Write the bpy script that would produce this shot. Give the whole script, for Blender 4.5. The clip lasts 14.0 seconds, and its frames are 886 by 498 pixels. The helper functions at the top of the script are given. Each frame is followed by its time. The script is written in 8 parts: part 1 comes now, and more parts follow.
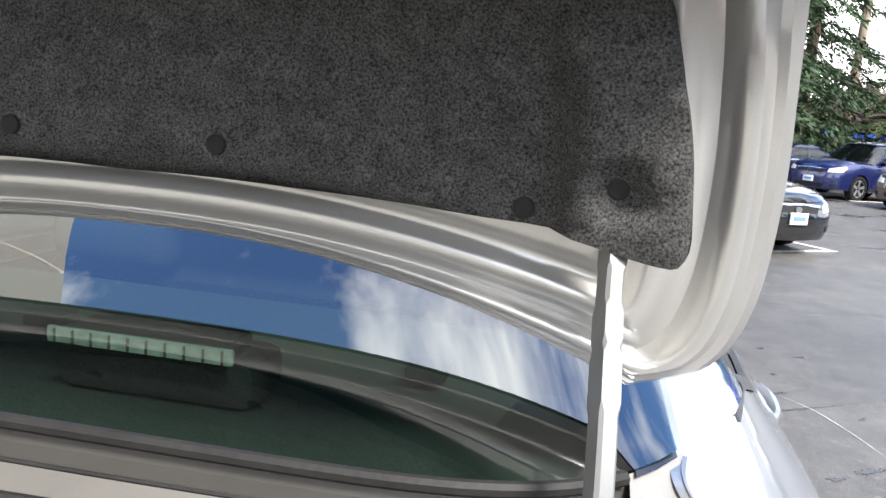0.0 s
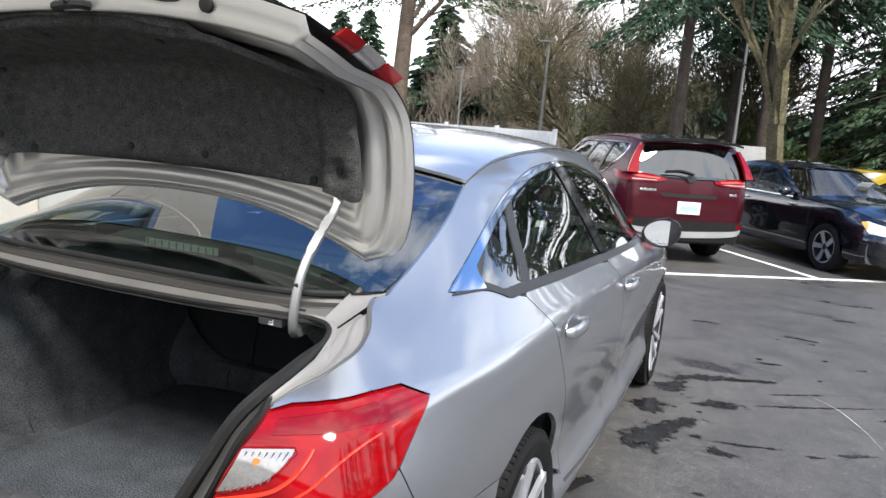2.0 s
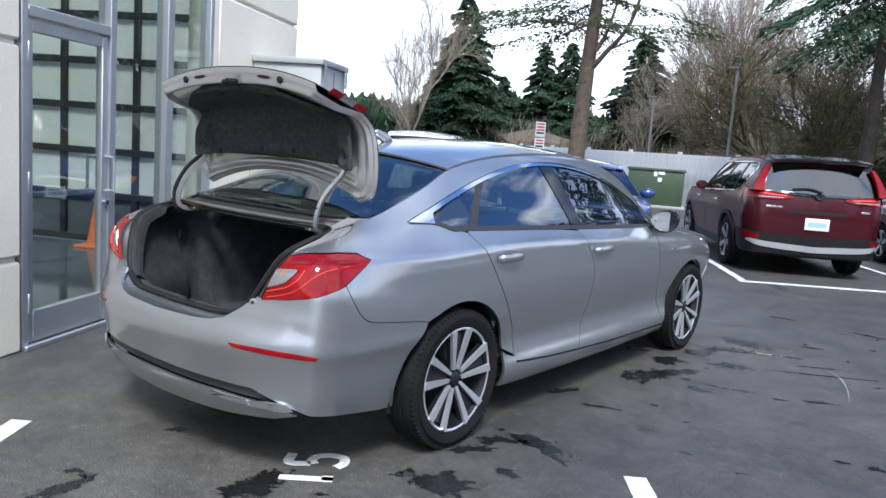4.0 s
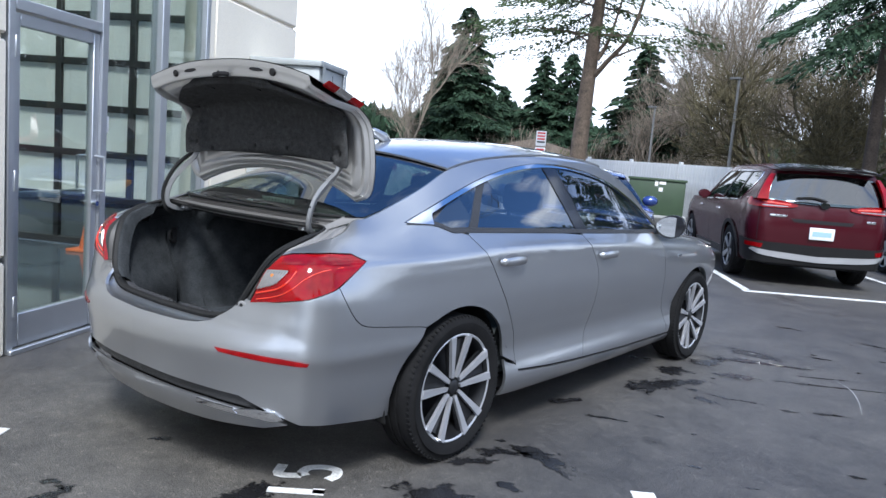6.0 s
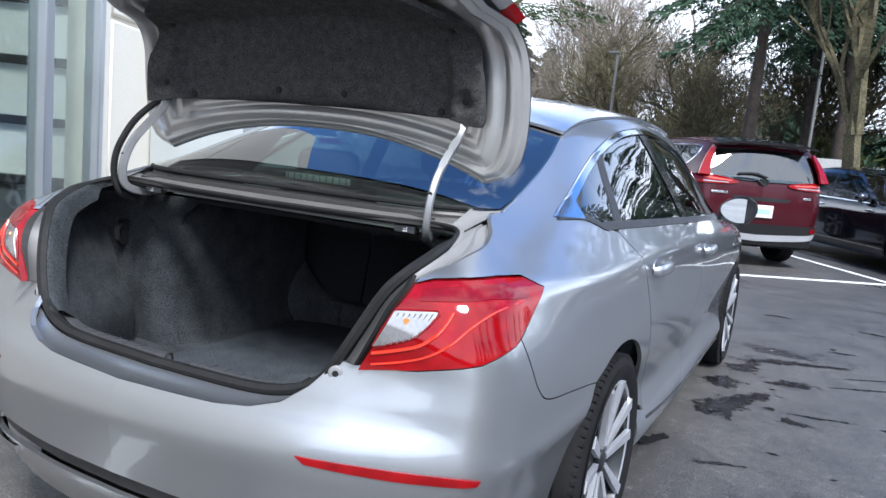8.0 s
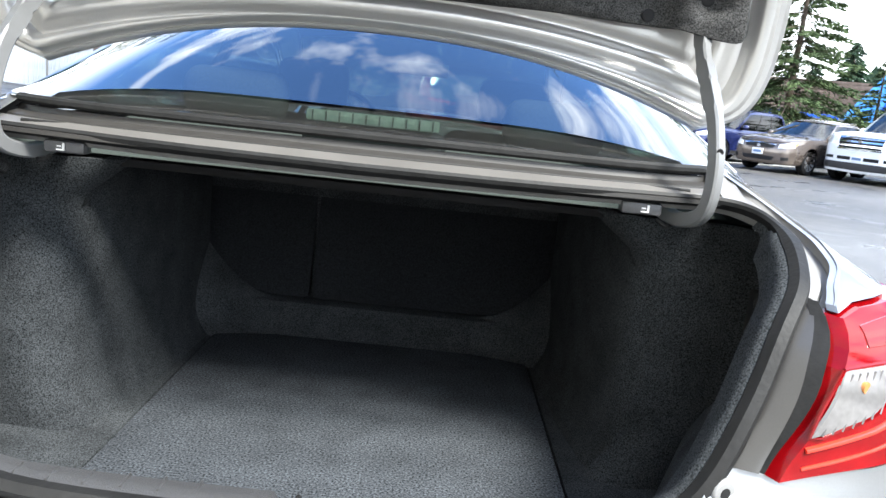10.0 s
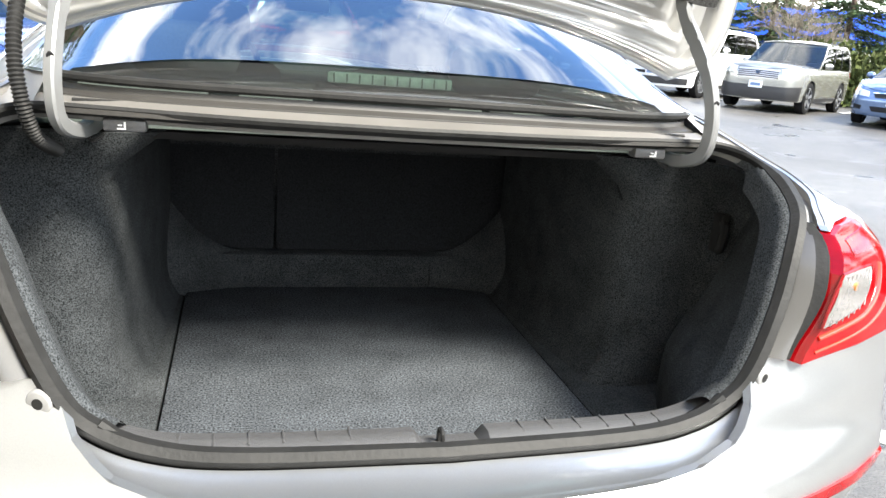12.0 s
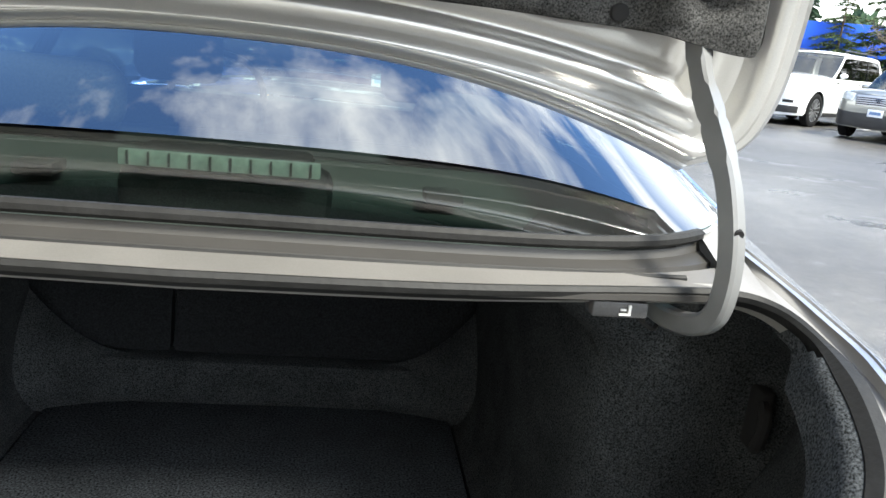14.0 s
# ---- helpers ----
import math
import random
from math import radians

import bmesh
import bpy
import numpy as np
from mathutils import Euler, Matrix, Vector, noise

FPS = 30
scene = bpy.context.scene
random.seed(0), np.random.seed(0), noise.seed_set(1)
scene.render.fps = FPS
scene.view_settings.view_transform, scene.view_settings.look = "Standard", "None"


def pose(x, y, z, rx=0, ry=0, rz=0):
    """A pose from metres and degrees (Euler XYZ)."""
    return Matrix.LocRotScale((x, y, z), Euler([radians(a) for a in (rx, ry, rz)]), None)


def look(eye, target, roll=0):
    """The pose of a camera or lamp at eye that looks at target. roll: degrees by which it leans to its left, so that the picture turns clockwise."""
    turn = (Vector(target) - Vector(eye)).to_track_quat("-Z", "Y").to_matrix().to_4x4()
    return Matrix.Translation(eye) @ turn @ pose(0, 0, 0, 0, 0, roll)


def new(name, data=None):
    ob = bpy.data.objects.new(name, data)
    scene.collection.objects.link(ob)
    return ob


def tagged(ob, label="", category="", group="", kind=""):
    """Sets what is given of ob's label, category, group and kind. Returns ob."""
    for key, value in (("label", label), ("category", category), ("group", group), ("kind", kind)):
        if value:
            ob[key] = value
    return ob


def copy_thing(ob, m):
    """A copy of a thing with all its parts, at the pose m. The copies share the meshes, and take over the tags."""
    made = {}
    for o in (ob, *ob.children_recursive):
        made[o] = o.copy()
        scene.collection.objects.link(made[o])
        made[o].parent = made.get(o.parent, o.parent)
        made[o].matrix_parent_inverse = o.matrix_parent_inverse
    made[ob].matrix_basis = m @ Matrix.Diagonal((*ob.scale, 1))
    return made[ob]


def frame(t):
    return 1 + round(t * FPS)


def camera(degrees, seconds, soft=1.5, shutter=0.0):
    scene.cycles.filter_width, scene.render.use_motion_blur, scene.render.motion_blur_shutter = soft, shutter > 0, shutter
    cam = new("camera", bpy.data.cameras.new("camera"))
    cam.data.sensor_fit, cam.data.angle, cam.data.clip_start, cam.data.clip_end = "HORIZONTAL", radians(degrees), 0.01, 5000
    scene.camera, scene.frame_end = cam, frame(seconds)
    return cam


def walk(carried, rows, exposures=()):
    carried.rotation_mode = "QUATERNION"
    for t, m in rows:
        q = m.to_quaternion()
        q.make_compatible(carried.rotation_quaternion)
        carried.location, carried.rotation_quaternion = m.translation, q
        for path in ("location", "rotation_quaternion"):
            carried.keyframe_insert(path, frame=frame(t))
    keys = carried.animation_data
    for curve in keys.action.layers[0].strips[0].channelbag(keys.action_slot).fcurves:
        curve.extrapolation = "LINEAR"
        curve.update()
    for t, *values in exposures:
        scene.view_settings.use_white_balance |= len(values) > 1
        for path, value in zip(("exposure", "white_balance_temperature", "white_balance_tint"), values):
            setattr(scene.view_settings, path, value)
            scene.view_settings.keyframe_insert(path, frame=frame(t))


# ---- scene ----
cam = camera(60.9, 14.0, 1.5, 0.0)
PATH = [
    (0, (0.459, -1.132, 1.368), (0.169, 0.817, 1.028), 5.1),
    (0.5, (0.541, -1.110, 1.358), (0.263, 0.842, 1.022), 4.9),
    (1, (0.692, -1.265, 1.375), (0.363, 0.678, 1.033), 4.9),
    (1.5, (0.952, -1.569, 1.397), (0.473, 0.344, 1.064), 4.9),
    (2, (1.321, -1.846, 1.418), (0.574, -0.016, 1.114), 4.8),
    (2.5, (1.743, -2.099, 1.406), (0.776, -0.371, 1.126), 4.5),
    (3, (2.177, -2.329, 1.374), (1.1, -0.667, 1.096), 4.6),
    (3.5, (2.571, -2.551, 1.391), (1.39, -0.962, 1.11), 4.5),
    (4, (2.868, -2.731, 1.389), (1.64, -1.175, 1.122), 4.2),
    (4.2, (2.946, -2.754, 1.384), (1.706, -1.206, 1.124), 4.3),
    (6.3, (2.688, -2.565, 1.333), (1.464, -1.001, 1.095), 4.7),
    (6.5, (2.561, -2.521, 1.33), (1.389, -0.92, 1.079), 5.1),
    (7, (2.186, -2.366, 1.296), (1.106, -0.703, 1.036), 5.3),
    (7.2, (2.025, -2.326, 1.27), (0.965, -0.651, 1.008), 5.2),
    (9.3, (0.401, -1.79, 1.176), (0.072, 0.154, 0.845), 6.3),
    (9.5, (0.31, -1.741, 1.156), (0.094, 0.216, 0.803), 6.3),
    (10, (0.122, -1.681, 1.131), (0.155, 0.28, 0.74), 6.2),
    (10.5, (0.008, -1.71, 1.137), (0.196, 0.233, 0.704), 6.0),
    (11, (-0.093, -1.746, 1.152), (0.238, 0.17, 0.685), 5.7),
    (11.5, (-0.19, -1.751, 1.167), (0.299, 0.12, 0.66), 5.5),
    (12, (-0.264, -1.752, 1.168), (0.257, 0.101, 0.626), 5.2),
    (12.5, (-0.267, -1.765, 1.179), (0.255, 0.081, 0.616), 4.9),
    (13, (-0.148, -1.687, 1.196), (0.317, 0.173, 0.627), 4.8),
    (13.5, (0.006, -1.522, 1.204), (0.351, 0.368, 0.647), 5.1),
    (14, (0.142, -1.26, 1.242), (0.418, 0.651, 0.718), 6.0),
]
EXPOSURES = [(0.0, 1.6, 6600, 10), (0.7, 1.42, 6600, 10), (1.5, 1.14, 6800, 10), (2.2, 0.92, 6300, 10), (3.0, 0.67, 5900, 10), (4.2, 0.52, 5800, 10), (7.0, 0.67, 5700, 10), (8.3, 1.02, 5800, 10), (9.5, 1.67, 6100, 8), (10.5, 1.97, 6400, 7), (11.5, 2.17, 6700, 7), (12.5, 2.17, 6800, 7), (13.3, 1.87, 6700, 6), (14.0, 1.67, 6600, 5)]
walk(cam, [(t, look(eye, target, roll)) for t, eye, target, roll in PATH], EXPOSURES)

# ---- world, sun, exposure ----
world = bpy.data.worlds.new("sky")
scene.world = world
world.use_nodes = True
wn, wl = world.node_tree.nodes, world.node_tree.links
wn.clear()
SUN_EL, SUN_AZ = radians(51), radians(139)
w_out = wn.new("ShaderNodeOutputWorld")
w_bg = wn.new("ShaderNodeBackground")
w_bg.inputs[1].default_value = 0.13
w_sky = wn.new("ShaderNodeTexSky")
w_sky.sky_type, w_sky.sun_disc = "NISHITA", False
w_sky.sun_elevation, w_sky.sun_rotation = SUN_EL, SUN_AZ
w_tc = wn.new("ShaderNodeTexCoord")
w_sep = wn.new("ShaderNodeSeparateXYZ")
w_den = wn.new("ShaderNodeMath")
w_den.operation = "ADD"
w_den.inputs[1].default_value = 0.22
w_low = wn.new("ShaderNodeMath")
w_low.operation = "MAXIMUM"
w_low.inputs[1].default_value = 0.0
w_map = wn.new("ShaderNodeVectorMath")
w_map.operation = "SCALE"
w_inv = wn.new("ShaderNodeMath")
w_inv.operation = "DIVIDE"
w_inv.inputs[0].default_value = 1.0
w_flat = wn.new("ShaderNodeVectorMath")
w_flat.operation = "MULTIPLY"
w_flat.inputs[1].default_value = (1, 1, 0.25)
w_noise = wn.new("ShaderNodeTexNoise")
w_noise.inputs["Scale"].default_value, w_noise.inputs["Detail"].default_value = 2.6, 10
w_noise.inputs["Roughness"].default_value = 0.58
w_ramp = wn.new("ShaderNodeValToRGB")
w_ramp.color_ramp.elements[0].position, w_ramp.color_ramp.elements[1].position = 0.475, 0.66
w_mix = wn.new("ShaderNodeMix")
w_mix.data_type = "RGBA"
w_mix.inputs["B"].default_value = (10.5, 10.8, 11.2, 1)
# clouds on a flat layer overhead, closing to a white haze near the horizon
w_haze = wn.new("ShaderNodeMapRange")
w_haze.inputs[1].default_value, w_haze.inputs[2].default_value = 0.24, 0.46
w_haze.inputs[3].default_value, w_haze.inputs[4].default_value = 1.0, 0.0
w_max = wn.new("ShaderNodeMath")
w_max.operation = "MAXIMUM"
wl.new(w_tc.outputs["Generated"], w_sep.inputs[0])
wl.new(w_sep.outputs[2], w_low.inputs[0])
wl.new(w_low.outputs[0], w_den.inputs[0])
wl.new(w_den.outputs[0], w_inv.inputs[1])
wl.new(w_tc.outputs["Generated"], w_flat.inputs[0])
wl.new(w_flat.outputs[0], w_map.inputs[0])
wl.new(w_inv.outputs[0], w_map.inputs["Scale"])
wl.new(w_map.outputs[0], w_noise.inputs["Vector"])
w_back = wn.new("ShaderNodeMath")          # the cloud thickens towards the rear
w_back.operation = "MULTIPLY_ADD"
w_back.inputs[1].default_value = -0.08
w_open = wn.new("ShaderNodeMath")          # and towards the open lot
w_open.operation = "MULTIPLY_ADD"
w_open.inputs[1].default_value = 0.09
wl.new(w_sep.outputs[0], w_open.inputs[0])
wl.new(w_noise.outputs["Fac"], w_open.inputs[2])
wl.new(w_sep.outputs[1], w_back.inputs[0])
wl.new(w_open.outputs[0], w_back.inputs[2])
wl.new(w_back.outputs[0], w_ramp.inputs[0])
wl.new(w_sep.outputs[2], w_haze.inputs[0])
wl.new(w_ramp.outputs[0], w_max.inputs[0])
wl.new(w_haze.outputs[0], w_max.inputs[1])
wl.new(w_max.outputs[0], w_mix.inputs["Factor"])
w_tone = wn.new("ShaderNodeMix")
w_tone.data_type, w_tone.blend_type = "RGBA", "MULTIPLY"
w_tone.inputs["Factor"].default_value = 1
w_tone.inputs["B"].default_value = (0.82, 1.12, 1.50, 1)
wl.new(w_sky.outputs[0], w_tone.inputs["A"])
wl.new(w_tone.outputs["Result"], w_mix.inputs["A"])
wl.new(w_mix.outputs["Result"], w_bg.inputs[0])
wl.new(w_bg.outputs[0], w_out.inputs[0])

sun = new("sun", bpy.data.lights.new("sun", "SUN"))
sun.data.energy, sun.data.angle, sun.data.color = 3.7, radians(14), (1.0, 0.95, 0.87)
sun.matrix_basis = look((0, 0, 30), (-30 * math.sin(SUN_AZ) / math.tan(SUN_EL), -30 * math.cos(SUN_AZ) / math.tan(SUN_EL), 0))


# ---- materials ----
def mat(name, base, rough=0.5, metal=0.0, grain=0.0, gscale=60.0, stain=0.0, sscale=3.0, bump=0.0, bscale=120.0, coat=0.0, spec=0.5, rvar=0.0, per_object=0.0):
    """Principled surface with fine grain, broad staining, roughness change and relief, in object space metres."""
    m = bpy.data.materials.new(name)
    m.use_nodes = True
    n, l = m.node_tree.nodes, m.node_tree.links
    b = n["Principled BSDF"]
    b.inputs["Base Color"].default_value = (*base, 1)
    b.inputs["Roughness"].default_value, b.inputs["Metallic"].default_value = rough, metal
    b.inputs["Coat Weight"].default_value, b.inputs["Coat Roughness"].default_value = coat, 0.03
    b.inputs["Specular IOR Level"].default_value = spec
    tc = n.new("ShaderNodeTexCoord")
    last = None

    def noise_tex(scale, detail=4):
        t = n.new("ShaderNodeTexNoise")
        t.inputs["Scale"].default_value, t.inputs["Detail"].default_value = scale, detail
        l.new(tc.outputs["Object"], t.inputs["Vector"])
        return t
    for amount, scale, detail in ((grain, gscale, 3), (stain, sscale, 5)):
        if amount:
            t = noise_tex(scale, detail)
            mr = n.new("ShaderNodeMapRange")
            mr.inputs[1].default_value, mr.inputs[2].default_value = 0.3, 0.7
            mr.inputs[3].default_value, mr.inputs[4].default_value = 1 - amount, 1 + amount
            l.new(t.outputs["Fac"], mr.inputs[0])
            mx = n.new("ShaderNodeMix")
            mx.data_type, mx.blend_type = "RGBA", "MULTIPLY"
            mx.inputs["Factor"].default_value = 1
            if last is None:
                mx.inputs["A"].default_value = (*base, 1)
            else:
                l.new(last, mx.inputs["A"])
            l.new(mr.outputs[0], mx.inputs["B"])
            last = mx.outputs["Result"]
    if per_object:
        oi = n.new("ShaderNodeObjectInfo")
        mr = n.new("ShaderNodeMapRange")
        mr.inputs[3].default_value, mr.inputs[4].default_value = 1 - per_object, 1 + per_object
        l.new(oi.outputs["Random"], mr.inputs[0])
        mx = n.new("ShaderNodeMix")
        mx.data_type, mx.blend_type = "RGBA", "MULTIPLY"
        mx.inputs["Factor"].default_value = 1
        if last is None:
            mx.inputs["A"].default_value = (*base, 1)
        else:
            l.new(last, mx.inputs["A"])
        l.new(mr.outputs[0], mx.inputs["B"])
        last = mx.outputs["Result"]
    if last is not None:
        l.new(last, b.inputs["Base Color"])
    if rvar:
        t = noise_tex(sscale * 1.7, 4)
        mr = n.new("ShaderNodeMapRange")
        mr.inputs[1].default_value, mr.inputs[2].default_value = 0.3, 0.7
        mr.inputs[3].default_value, mr.inputs[4].default_value = max(rough - rvar, 0.02), min(rough + rvar, 1)
        l.new(t.outputs["Fac"], mr.inputs[0])
        l.new(mr.outputs[0], b.inputs["Roughness"])
    if bump:
        t = noise_tex(bscale, 3)
        bp = n.new("ShaderNodeBump")
        bp.inputs["Strength"].default_value, bp.inputs["Distance"].default_value = bump, 0.01
        l.new(t.outputs["Fac"], bp.inputs["Height"])
        l.new(bp.outputs[0], b.inputs["Normal"])
    return m


def glass_mat(name, tint, r0=0.06):
    """Thin window glass: tinted clear pane whose gloss grows towards grazing views."""
    m = bpy.data.materials.new(name)
    m.use_nodes = True
    n, l = m.node_tree.nodes, m.node_tree.links
    n.clear()
    out, mix = n.new("ShaderNodeOutputMaterial"), n.new("ShaderNodeMixShader")
    tr, gl, lw = n.new("ShaderNodeBsdfTransparent"), n.new("ShaderNodeBsdfGlossy"), n.new("ShaderNodeLayerWeight")
    pw, mr = n.new("ShaderNodeMath"), n.new("ShaderNodeMapRange")
    tr.inputs[0].default_value = (*tint, 1)
    gl.inputs["Roughness"].default_value = 0.0
    lw.inputs[0].default_value = 0.5
    pw.operation = "POWER"
    pw.inputs[1].default_value = 4.5
    mr.inputs[3].default_value, mr.inputs[4].default_value = r0, 1.0
    l.new(lw.outputs["Facing"], pw.inputs[0])
    l.new(pw.outputs[0], mr.inputs[0])
    l.new(mr.outputs[0], mix.inputs[0])
    l.new(tr.outputs[0], mix.inputs[1])
    l.new(gl.outputs[0], mix.inputs[2])
    l.new(mix.outputs[0], out.inputs[0])
    return m


PAINT = mat("silver_paint", (0.395, 0.405, 0.42), 0.34, 0.88, grain=0.05, gscale=900, stain=0.02, coat=1.0)
# dark deck band; the deck's shade is part of this colour
DECKSHADE = mat("shaded_dark_deck", (0.040, 0.038, 0.036), 0.45, 0.2, grain=0.05, gscale=600, stain=0.12, sscale=12)
INNER_PAINT = mat("silver_inner_paint", (0.42, 0.416, 0.408), 0.28, 0.65, grain=0.04, gscale=700, stain=0.05, coat=0.5)
CHROME = mat("chrome", (0.75, 0.76, 0.78), 0.07, 1.0, stain=0.04)
MACHINED = mat("machined_alloy", (0.52, 0.53, 0.56), 0.32, 0.65, grain=0.05, gscale=400, stain=0.06, sscale=12)
DARKALLOY = mat("dark_alloy_pocket", (0.012, 0.0125, 0.014), 0.35, 0.2, stain=0.15, sscale=20)
RUBBER = mat("tyre_rubber", (0.010, 0.010, 0.0105), 0.85, grain=0.15, gscale=200, stain=0.25, sscale=9, bump=0.12, bscale=200, spec=0.15)
SEAL = mat("black_rubber_seal", (0.012, 0.012, 0.012), 0.6, grain=0.1, stain=0.2, sscale=15, bump=0.1, spec=0.25)
# gutter silver set well below the body's; the gutter's shade is in the colour
GUTTERSHADE = mat("shaded_gutter_silver", (0.19, 0.185, 0.18), 0.55, 0.12, grain=0.05, gscale=600, stain=0.1, sscale=10, spec=0.35)
# ledge silver at a fraction of the body's, with its shade in the colour
LEDGESHADE = mat("shaded_silver_ledge_paint", (0.115, 0.110, 0.104), 0.5, 0.15, grain=0.05, gscale=600, stain=0.1, sscale=10, spec=0.35)
PLASTIC = mat("black_textured_plastic", (0.022, 0.022, 0.023), 0.45, grain=0.12, gscale=500, stain=0.15, bump=0.25, bscale=600)
GREYPLASTIC = mat("charcoal_sill_plastic", (0.05, 0.05, 0.052), 0.42, grain=0.1, gscale=400, stain=0.12, bump=0.2, bscale=500)
DARK = mat("black_parts_and_shade", (0.006, 0.006, 0.007), 0.9, stain=0.1)
FELT = mat("charcoal_felt", (0.042, 0.042, 0.042), 0.95, grain=0.8, gscale=430, stain=0.25, sscale=40, bump=0.15, bscale=430, spec=0.1)
CARPET = mat("charcoal_carpet", (0.033, 0.036, 0.039), 0.97, grain=0.9, gscale=430, stain=0.25, sscale=14, bump=0.12, bscale=430, spec=0.1)
FLOORCARPET = mat("charcoal_floor_carpet", (0.046, 0.051, 0.058), 0.97, grain=1.0, gscale=260, stain=0.2, sscale=12, bump=0.15, bscale=260, spec=0.1)
SEATCLOTH = mat("black_seatback_cloth", (0.018, 0.0195, 0.022), 0.95, grain=0.4, gscale=250, stain=0.1, bump=0.5, bscale=300, spec=0.1)
HINGE = mat("grey_painted_hinge", (0.19, 0.193, 0.196), 0.40, 0.4, stain=0.08, sscale=20)
REDLENS = mat("red_lamp_lens", (0.20, 0.0012, 0.003), 0.08, stain=0.30, sscale=16, coat=0.18, spec=0.28)
DARKRED = mat("dark_red_lamp_lens", (0.15, 0.001, 0.002), 0.10, stain=0.25, sscale=20, coat=0.3, spec=0.3)
GUIDE = mat("bright_red_light_guide", (0.62, 0.035, 0.016), 0.12, stain=0.1, coat=1.0)
CLEAR = mat("clear_lamp_lens", (0.31, 0.30, 0.30), 0.18, 0.6, grain=0.1, gscale=120, coat=1.0)
WHITEMARK = mat("white_print", (0.75, 0.75, 0.75), 0.6)
GLASS = glass_mat("car_window_glass", (0.36, 0.42, 0.41), 0.26)
REARGLASS = glass_mat("rear_window_glass", (0.21, 0.31, 0.275), 0.22)
CABIN = mat("grey_cabin_cloth", (0.045, 0.045, 0.05), 0.9, grain=0.3, gscale=200, stain=0.15)
CABINDARK = mat("dark_cabin_trim", (0.03, 0.035, 0.035), 0.7, grain=0.2, gscale=200, stain=0.15)
PARCEL = mat("grey_green_parcel_shelf", (0.036, 0.046, 0.043), 0.9, grain=0.3, gscale=260, stain=0.12)
BRAKELAMP = mat("pale_ribbed_brake_lamp", (0.60, 0.66, 0.60), 0.2, grain=0.2, gscale=90, coat=0.8)
STUCCO = mat("cream_wall_panel", (0.80, 0.74, 0.62), 0.85, grain=0.05, gscale=90, stain=0.06, sscale=0.8, bump=0.25, bscale=160)
ALU = mat("brushed_aluminium_frame", (0.50, 0.52, 0.55), 0.38, 0.8, grain=0.05, gscale=300, stain=0.06)
SHOPGLASS = glass_mat("showroom_glass", (0.74, 0.80, 0.78), 0.10)
LINEPAINT = mat("worn_white_road_paint", (0.62, 0.62, 0.60), 0.75, grain=0.25, gscale=90, stain=0.25, sscale=5, bump=0.3, bscale=150)
FENCEMAT = mat("white_vinyl_fence", (0.55, 0.56, 0.56), 0.6, grain=0.06, stain=0.15, sscale=2)
BARK = mat("brown_bark", (0.10, 0.075, 0.055), 0.95, grain=0.4, gscale=25, stain=0.35, sscale=4, bump=1.0, bscale=30)
DARKBARK = mat("dark_fir_bark", (0.045, 0.034, 0.026), 0.95, grain=0.4, gscale=25, stain=0.35, sscale=4, bump=1.0, bscale=30)
MOSSBARK = mat("mossy_bark", (0.088, 0.075, 0.038), 0.95, grain=0.5, gscale=18, stain=0.5, sscale=3, bump=1.0, bscale=25)
NEEDLE = mat("dark_green_needles", (0.030, 0.056, 0.031), 0.75, grain=0.4, gscale=3, stain=0.35, sscale=0.6, spec=0.2)
NEEDLE2 = mat("olive_green_needles", (0.05, 0.075, 0.03), 0.75, grain=0.4, gscale=3, stain=0.35, sscale=0.6, spec=0.2)
NEEDLE3 = mat("fir_green_needles", (0.036, 0.060, 0.030), 0.75, grain=0.4, gscale=3, stain=0.35, sscale=0.6, spec=0.2)
TWIG = mat("pale_brown_twigs", (0.21, 0.175, 0.135), 0.95, grain=0.3, gscale=8, stain=0.3, sscale=1)
HEDGE = mat("olive_shrub_leaves", (0.07, 0.085, 0.025), 0.8, grain=0.5, gscale=6, stain=0.4, sscale=0.9, spec=0.2)


# ---- mesh helpers ----
def part(name, bm, material, parent=None, label="", angle=38):
    """Links a bmesh as one mesh object, smooth but for its hard edges."""
    me = bpy.data.meshes.new(name)
    bm.normal_update()
    bm.to_mesh(me)
    bm.free()
    for p in me.polygons:
        p.use_smooth = True
    me.set_sharp_from_angle(angle=radians(angle))
    for m in (material if isinstance(material, (list, tuple)) else (material,)):
        me.materials.append(m)
    if "nrm" in me.attributes:
        nv = np.zeros(len(me.vertices) * 3, np.float32)
        me.attributes["nrm"].data.foreach_get("vector", nv)
        me.attributes.remove(me.attributes["nrm"])
        nv = nv.reshape(-1, 3)
        lv = np.zeros((len(me.loops), 3), np.float32)
        for p in me.polygons:
            vs = list(p.vertices)
            if all(abs(nv[i]).sum() > 0.1 for i in vs):
                lv[p.loop_start:p.loop_start + p.loop_total] = nv[vs]
            else:
                lv[p.loop_start:p.loop_start + p.loop_total] = p.normal
        me.normals_split_custom_set(lv.tolist())
    ob = new(name, me)
    ob.parent = parent
    if label:
        ob["label"] = label
    return ob


def thing(name, label, category, group="", kind="", at=None):
    ob = new(name)
    ob.empty_display_size = 0.2
    if at is not None:
        ob.matrix_basis = at
    return tagged(ob, label, category, group, kind)


